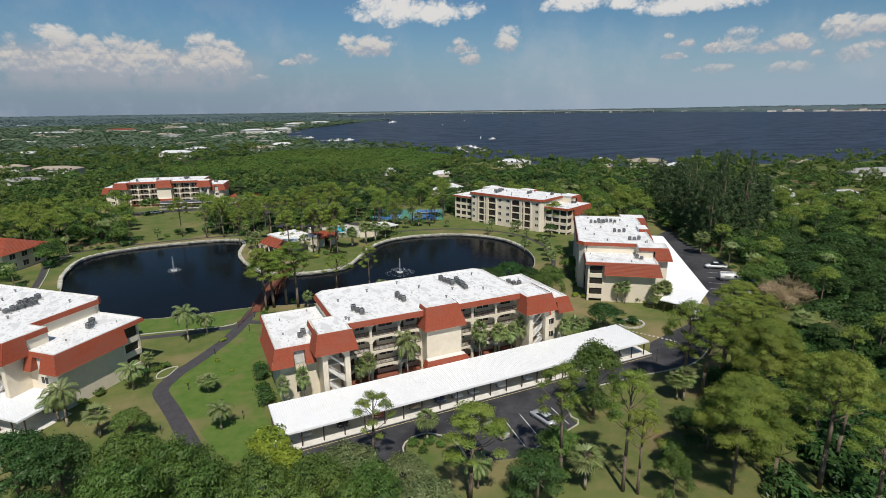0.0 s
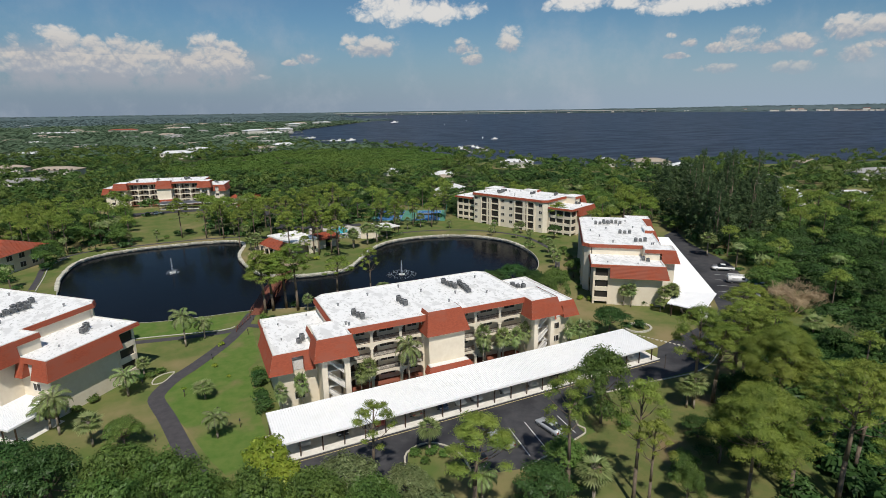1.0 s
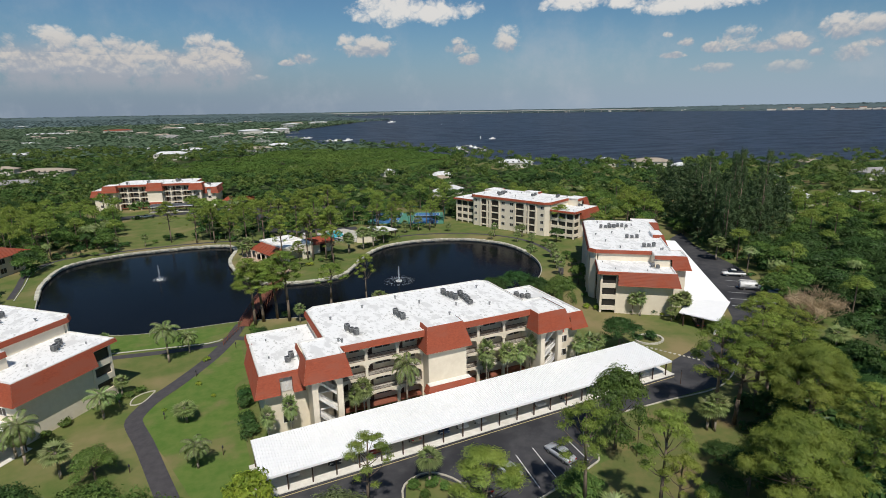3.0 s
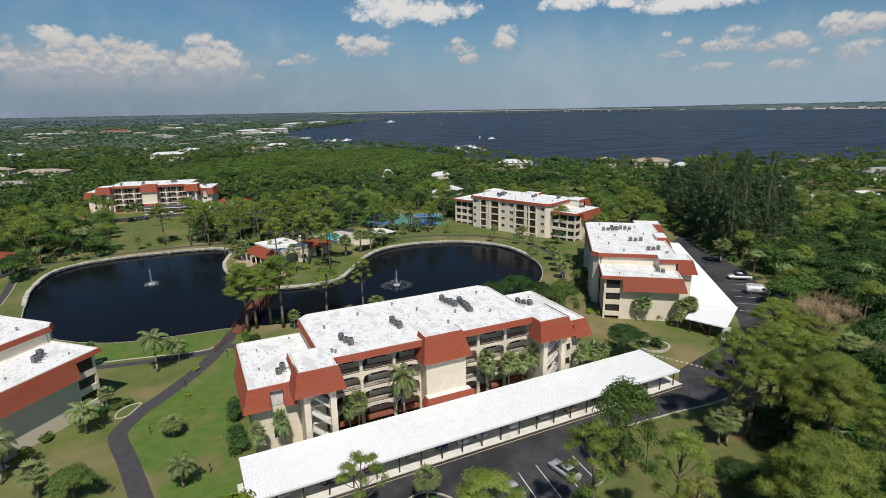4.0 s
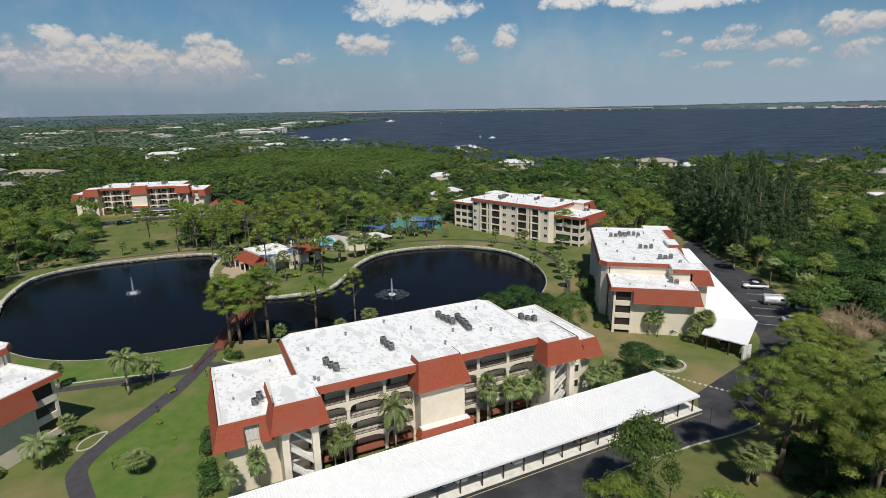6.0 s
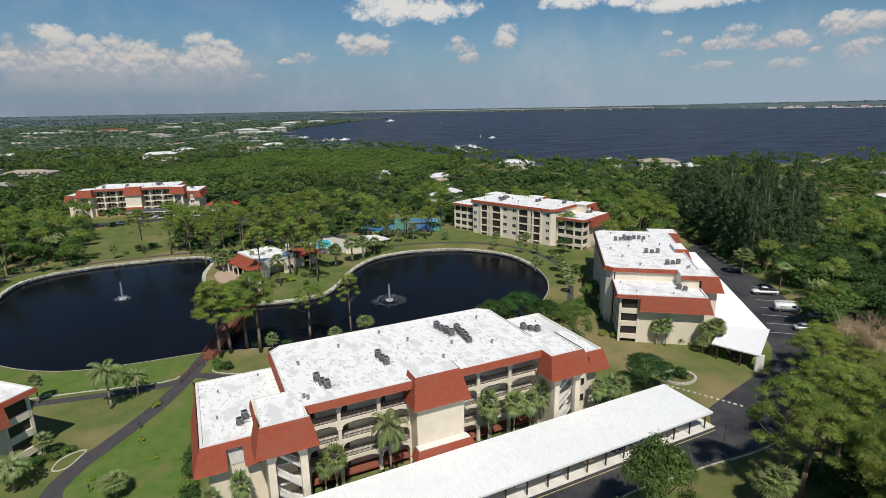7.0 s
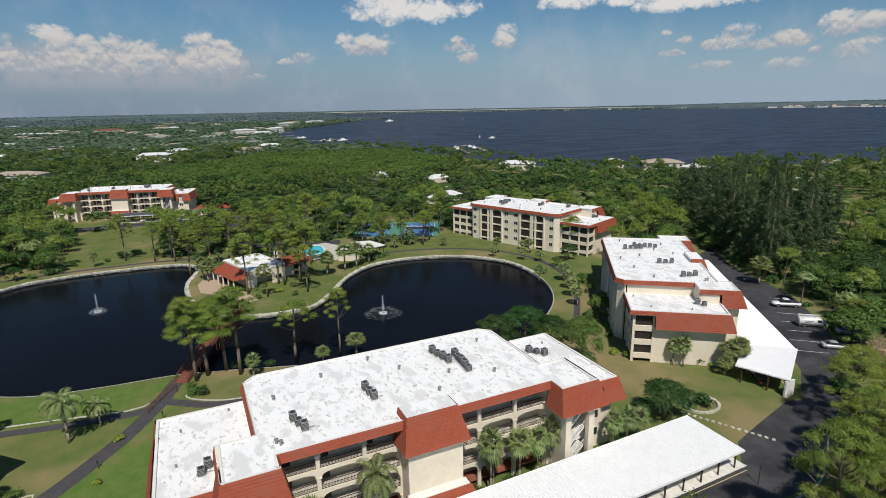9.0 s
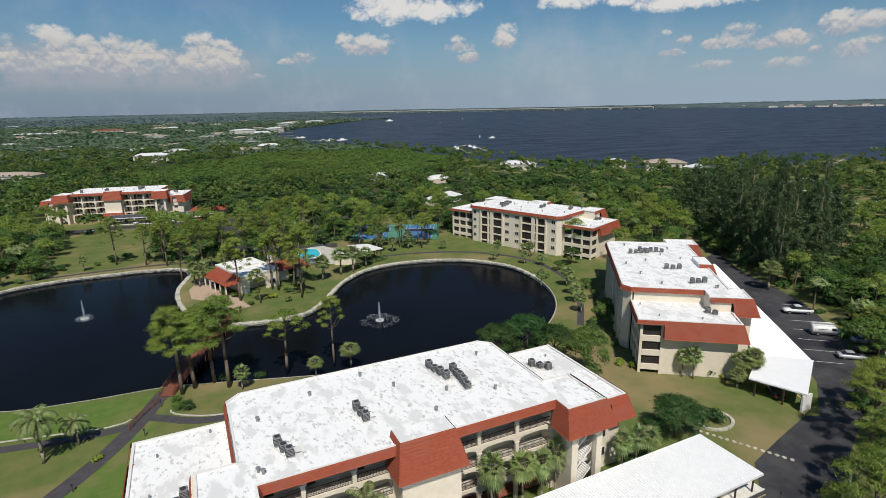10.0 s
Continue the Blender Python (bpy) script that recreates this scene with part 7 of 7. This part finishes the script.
for i, (x, y, s) in enumerate(((70.5, 203.4, 0.75), (74.5, 210.5, 0.8), (80.2, 208.0, 0.7), (86.4, 203.0, 0.85), (66.5, 209.5, 0.8), (91.5, 209.0, 0.7), (76, 215, 0.85), (83, 213.5, 0.75), (92, 213.5, 0.8), (99, 217, 0.85), (70, 218, 0.85))):
    place(FAR_PINES[i % 2], x, y, s)
for x, y, s, k in ((-60, 246, 1.1, 2), (-53, 250, 1.15, 2), (-46, 238, 1.05, 2), (-40, 240, 1.0, 0), (-34, 236, 1.05, 2), (-28, 233, 0.9, 2), (-66, 256, 1.1, 0), (-58, 262, 1.2, 2), (-50, 266, 1.15, 0), (-43, 258, 1.1, 2), (-37, 250, 1.0, 2), (-36, 268, 1.1, 2), (-64, 280, 1.15, 2), (-52, 284, 1.1, 0), (-42, 280, 1.1, 2), (-70, 236, 1.1, 2), (-33, 284, 1.0, 0)):
    place(FAR_OAKS[k], x, y, s)
for i, (x, y, s) in enumerate(((12, 236, 0.95), (20, 234, 1.0), (28, 238, 0.95), (38, 236, 1.0), (46, 234, 1.0), (54, 240, 1.05), (62, 236, 1.0), (66, 246, 1.05), (14, 250, 1.0), (24, 252, 1.05), (40, 252, 1.0), (52, 256, 1.1), (62, 262, 1.0), (36, 222, 0.85), (58, 226, 0.9), (68, 224, 0.9))):
    place(FAR_OAKS[i % 3], x, y, s)
stand(FAR_PINES[0], 126.0, 171.0, 11.5, 5.0)
for x, y, s in ((100, 178, 0.7), (113, 181, 0.7), (109.5, 166, 0.8), (92, 198, 0.7)):
    place(FEATHERS[0], x, y, s)
bare = thing("bare_tree", "leafless spreading tree of grey-pink branches", "tree", pose(120.5, 75.0, 0) @ Matrix.Diagonal((1.15, 1.15, 1.1, 1)))
tw = MB()
rb_ = random.Random(5)


def fork(p, d, ln, r, depth):
    q = p + d * ln
    tw.bar(p, q, r, r * 0.62, 4)
    if depth:
        for _ in range(3):
            e = (d + Vector((rb_.uniform(-0.8, 0.8), rb_.uniform(-0.8, 0.8), rb_.uniform(-0.25, 0.45)))).normalized()
            fork(q, e, ln * rb_.uniform(0.62, 0.82), r * 0.6, depth - 1)


for k in range(5):
    fork(Vector((0, 0, 0.0)), Vector((math.cos(k * 1.26) * 0.7, math.sin(k * 1.26) * 0.7, 0.75)).normalized(), 2.6, 0.16, 5)
part("branch_work", tw, LEAF_BRUSH, bare)
bc, bn, bs = shell([(math.cos(k * 1.3) * (1.2 + 0.45 * k % 3.2), math.sin(k * 1.3) * (1.2 + 0.45 * k % 3.2), 3.0 + (k * 7 % 5) * 0.55, 1.9, 1.3) for k in range(12)], 150, 0.34, 0.8, 0.0)
part("twig_spray", leaf_mesh("twig_spray", bc, bn, bs, LEAF_BRUSH, (1.0, 0.09)), None, bare)


# ---- houses ----
HOUSE_WALL = material("pale_house_wall", (0.70, 0.66, 0.58), (0.60, 0.56, 0.49), 0.5, 0.9)
ROOFS = {"white": material("white_house_roof", (0.72, 0.72, 0.71), (0.60, 0.60, 0.59), 0.4, 0.7), "tan": material("tan_house_roof", (0.42, 0.35, 0.27), (0.34, 0.28, 0.22), 0.6, 0.85), "grey": material("grey_house_roof", (0.34, 0.33, 0.31), (0.27, 0.26, 0.25), 0.6, 0.85), "red": TILE}


def house(x, y, w, d, h, turn, roof, hip=2.2, label=""):
    """A detached house: walls with windows and a hipped roof."""
    ob = thing("house", label or f"distant pale house with a {roof} hipped roof among trees", "house", pose(x, y, 0, 0, 0, turn))
    part("wall", MB().box(-w / 2, -d / 2, 0, w / 2, d / 2, h), HOUSE_WALL, ob)
    o = 0.7
    r = MB()
    a, b, c, e = (-w / 2 - o, -d / 2 - o, h), (w / 2 + o, -d / 2 - o, h), (w / 2 + o, d / 2 + o, h), (-w / 2 - o, d / 2 + o, h)
    k = min(d / 2, w / 2 - 0.3)
    p, q = (-w / 2 + k, 0, h + hip), (w / 2 - k, 0, h + hip)
    r.face(a, b, q, p), r.face(b, c, q), r.face(c, e, p, q), r.face(e, a, p)
    r.face(*[(v[0], v[1], h - 0.12) for v in (a, e, c, b)])
    for s, t in ((a, b), (b, c), (c, e), (e, a)):
        r.face((s[0], s[1], h - 0.12), (t[0], t[1], h - 0.12), t, s)
    part("roof", r, ROOFS[roof], ob)
    for i in range(max(2, int(w / 4))):
        wx = -w / 2 + (i + 0.5) * w / max(2, int(w / 4))
        for z in ((1.0,) if h < 4.5 else (1.0, 4.0)):
            part("window", MB().box(wx - 0.8, -d / 2 - 0.05, z, wx + 0.8, -d / 2 + 0.02, z + 1.4), DARK, ob)
    return ob


for x, y, w, d, h, a, c in ((242.8, 385, 26, 12, 4.5, -30, "white"), (320, 318, 26, 16, 6.5, -35, "tan"), (307, 352, 14, 10, 5, -35, "white"), (315, 219, 13, 9, 4, 20, "grey"), (383, 196, 34, 12, 6.5, -15, "grey"), (280, 184, 16, 9, 3.2, 30, "white"), (266, 169, 12, 9, 3, 10, "white"), (296, 163, 18, 9, 3, -20, "white"),
                            (-95, 527, 34, 16, 4.5, -20, "tan"), (-132, 559, 22, 12, 5, -10, "tan"), (-101, 455, 30, 14, 3.5, -20, "grey"), (-10, 640, 30, 12, 6.5, -10, "white"), (-8, 662, 26, 10, 3.5, -10, "white"), (-123, 896, 40, 14, 4, 0, "white"), (-150, 900, 24, 12, 4, 0, "grey"), (53, 784, 24, 11, 4, 10, "white"),
                            (123, 1120, 40, 24, 12, 20, "white"), (80, 1100, 24, 14, 8, 20, "tan"), (135, 386, 12, 8, 3, 10, "white"), (132, 282, 20, 8, 3, 30, "white"), (150, 330, 12, 8, 3, 10, "tan"), (160, 350, 14, 8, 3, 10, "white"), (-30, 780, 22, 12, 4, 10, "white"), (10, 860, 20, 12, 4, 0, "tan"), (-60, 820, 24, 10, 4, 20, "grey"),
                            (-127, 1500, 60, 20, 9, 5, "red"), (-90, 1150, 30, 14, 5, 0, "grey"), (200, 1260, 36, 16, 9, 30, "white"), (300, 1700, 50, 20, 9, 30, "white"), (260, 1500, 40, 18, 8, 30, "grey"), (420, 1860, 60, 24, 9, 0, "white"), (100, 930, 20, 12, 7, 30, "tan"), (118, 905, 16, 10, 5, 30, "white"), (330, 300, 12, 9, 4, 0, "white"), (420, 262, 16, 10, 5, -10, "tan"), (345, 255, 12, 8, 3.5, 10, "grey"),
                            (-260, 1480, 80, 20, 6, 0, "white"), (-330, 1300, 50, 20, 5, 0, "tan"), (-210, 1050, 30, 14, 4, 0, "white"), (-180, 760, 24, 12, 4, 10, "tan")):
    house(x, y, w, d, h, a, c)
fh = random.Random(77)
for i in range(40):
    a, d = radians(fh.uniform(-15, 13)), 620 * (2600 / 620) ** fh.random()
    x, y = d * math.sin(a), d * math.cos(a)
    if not inside(x, y, RIVER_LINE) and not inside(x, y, MANGROVE):
        house(x, y, fh.uniform(14, 26) * (1 + d / 3000), fh.uniform(9, 13), fh.uniform(4.5, 8), fh.uniform(-40, 40), fh.choice(("white", "tan", "grey", "tan")))
west = thing("garden_apartments", "two-storey stucco apartments with a red tile hip roof", "building", pose(-62, 213, 0, 0, 0, -30))
part("wall", MB().box(-14, -8, 0, 12, 8, 6.2), STUCCO, west)
wr = MB()
wr.courses((-9, 0, 9.4), (7, 0, 9.4), (13.5, -9.5, 5.9), (-15.5, -9.5, 5.9), 14).courses((7, 0, 9.4), (7.01, 0, 9.4), (13.5, 9.5, 5.9), (13.5, -9.5, 5.9), 14).courses((7, 0, 9.4), (-9, 0, 9.4), (-15.5, 9.5, 5.9), (13.5, 9.5, 5.9), 14)
part("roof", wr, TILE, west)
for x in (-10, -5, 0, 5, 9.5):
    for z in (0.8, 3.7):
        window(west, x - 0.8, x + 0.8, z, z + 1.5, -8)
for y in (-4.5, 0, 4.5):
    for z in (0.8, 3.7):
        window(west, y - 1.1, y + 1.1, z, z + 1.7, 12, 1, "y")
hut = thing("garden_pavilion", "small pavilion with a low red tile roof", "pavilion", pose(24.5, 308, 0, 0, 0, -14))
part("wall", MB().box(-7, -4, 0, 7, 4, 3.2), STUCCO, hut)
part("roof", MB().courses((-4, 0, 5.2), (4, 0, 5.2), (8, -5, 3.0), (-8, -5, 3.0), 7).courses((4, 0, 5.2), (4.01, 0, 5.2), (8, 5, 3.0), (8, -5, 3.0), 7).courses((4, 0, 5.2), (-4, 0, 5.2), (-8, 5, 3.0), (8, 5, 3.0), 7), TILE, hut)


# ---- river things ----
def pier(x0, y0, x1, y1, w=2.0):
    ob = thing("pier", "long grey timber pier on piles in the river", "pier")
    part("deck", ribbon([(x0, y0), (x1, y1)], w, 0.5, 0.8), CONCRETE, ob)
    n = int(math.hypot(x1 - x0, y1 - y0) / 6)
    for i in range(n + 1):
        t = i / n
        part("pile", MB().bar((x0 + (x1 - x0) * t, y0 + (y1 - y0) * t, -2.0), (x0 + (x1 - x0) * t, y0 + (y1 - y0) * t, 1.6), 0.25, sides=5), PALMBARK, ob)
    return ob


def boat(x, y, turn, s=1.0):
    ob = thing("motor_boat", "white motor boat moored at a pier", "boat", pose(x, y, -0.9, 0, 0, turn) @ Matrix.Diagonal((s, s, s, 1)), "moored boats")
    part("hull", loft([(-3.5, 1.2, 1.25, 0.0, 1.0), (0, 1.3, 1.35, -0.1, 1.1), (2.5, 0.8, 1.1, 0.0, 1.25), (3.8, 0.1, 0.2, 0.6, 1.4)], "hull", PAINTS["white"]), None, ob)
    part("cabin", MB().box(-1.2, -0.8, 1.0, 1.2, 0.8, 2.0), WHITE, ob)
    part("canopy", MB().box(-1.8, -1.0, 2.5, 0.6, 1.0, 2.6), PAINTS["blue"], ob)


for l in ((172, 717, 222, 684), (150, 905, 226, 868), (152, 960, 205, 990), (160, 1060, 205, 1075), (186, 1180, 236, 1240), (280, 536, 309, 620), (280, 536, 311, 553), (311, 553, 337, 640), (309, 620, 337, 640)):
    pier(*l)
for x, y, a, s in ((215, 692, 20, 1.4), (222, 870, 0, 2.0), (212, 876, 40, 1.8), (238, 862, 0, 2.2), (203, 985, 10, 1.8), (196, 990, 30, 1.6), (300, 598, 70, 1.8), (304, 612, 70, 1.8), (322, 600, 70, 1.8), (328, 622, 70, 1.6), (262, 430, 20, 1.2), (440, 760, 0, 1.6), (345, 294, 40, 1.2), (690, 1900, 0, 4)):
    boat(x, y, a, s)
lift = thing("boat_house", "small white open boat house on the river bank", "boat house", pose(262, 418, 0, 0, 0, -30))
part("roof", MB().box(-5, -4, 3.2, 5, 4, 3.7), WHITE, lift)
for x in (-4.5, 4.5):
    for y in (-3.5, 3.5):
        part("post", MB().bar((x, y, -2), (x, y, 3.2), 0.2), WHITE, lift)
# the long low road bridge and the far bank
br = thing("road_bridge", "long low white road bridge across the river", "bridge")
bl = spline([(4790 * math.sin(radians(a)), 4790 * math.cos(radians(a))) for a in (13.2, 20, 27, 34, 40, 45.6)], False, 60)
part("deck", ribbon(bl, 14, 15.5, 19.5), CONCRETE, br)
for p in bl[::2]:
    part("pier", MB().box(p[0] - 2, p[1] - 2, -2, p[0] + 2, p[1] + 2, 15.5), CONCRETE, br)
fb = random.Random(12)
for i in range(60):
    t = fb.random()
    if i < 50:
        az, far_off = 55.0 + 10.0 * t, 4490 + fb.uniform(0, 25)
    else:
        az, far_off = 36.0 + 18.0 * t, 4835 - 290 * max(0.0, t - 0.4)
    x, y = far_off * math.sin(radians(az)), far_off * math.cos(radians(az))
    ob = thing("waterfront_building", "far pale waterfront building across the river", "building", pose(x, y, 0, 0, 0, fb.uniform(-60, -30)), "far waterfront buildings")
    w, d, h = fb.uniform(18, 42), fb.uniform(14, 20), fb.uniform(5, 10) if i % 9 else 18
    part("wall", MB().box(-w / 2, -d / 2, 0, w / 2, d / 2, h), HOUSE_WALL, ob)
    part("roof", MB().box(-w / 2 - 1, -d / 2 - 1, h, w / 2 + 1, d / 2 + 1, h + 1.6), ROOFS[("red", "tan", "white")[i % 3]], ob)
for x, y in ((430, 780), (700, 1500), (980, 1900)):
    m = thing("channel_marker", "white channel marker standing in the river", "marker", pose(x, y, -0.9))
    part("pile", MB().bar((0, 0, -1), (0, 0, 3.5), 0.4, sides=6), WHITE, m)
    part("board", MB().box(-1.0, -0.15, 2.4, 1.0, 0.15, 4.2), WHITE, m)
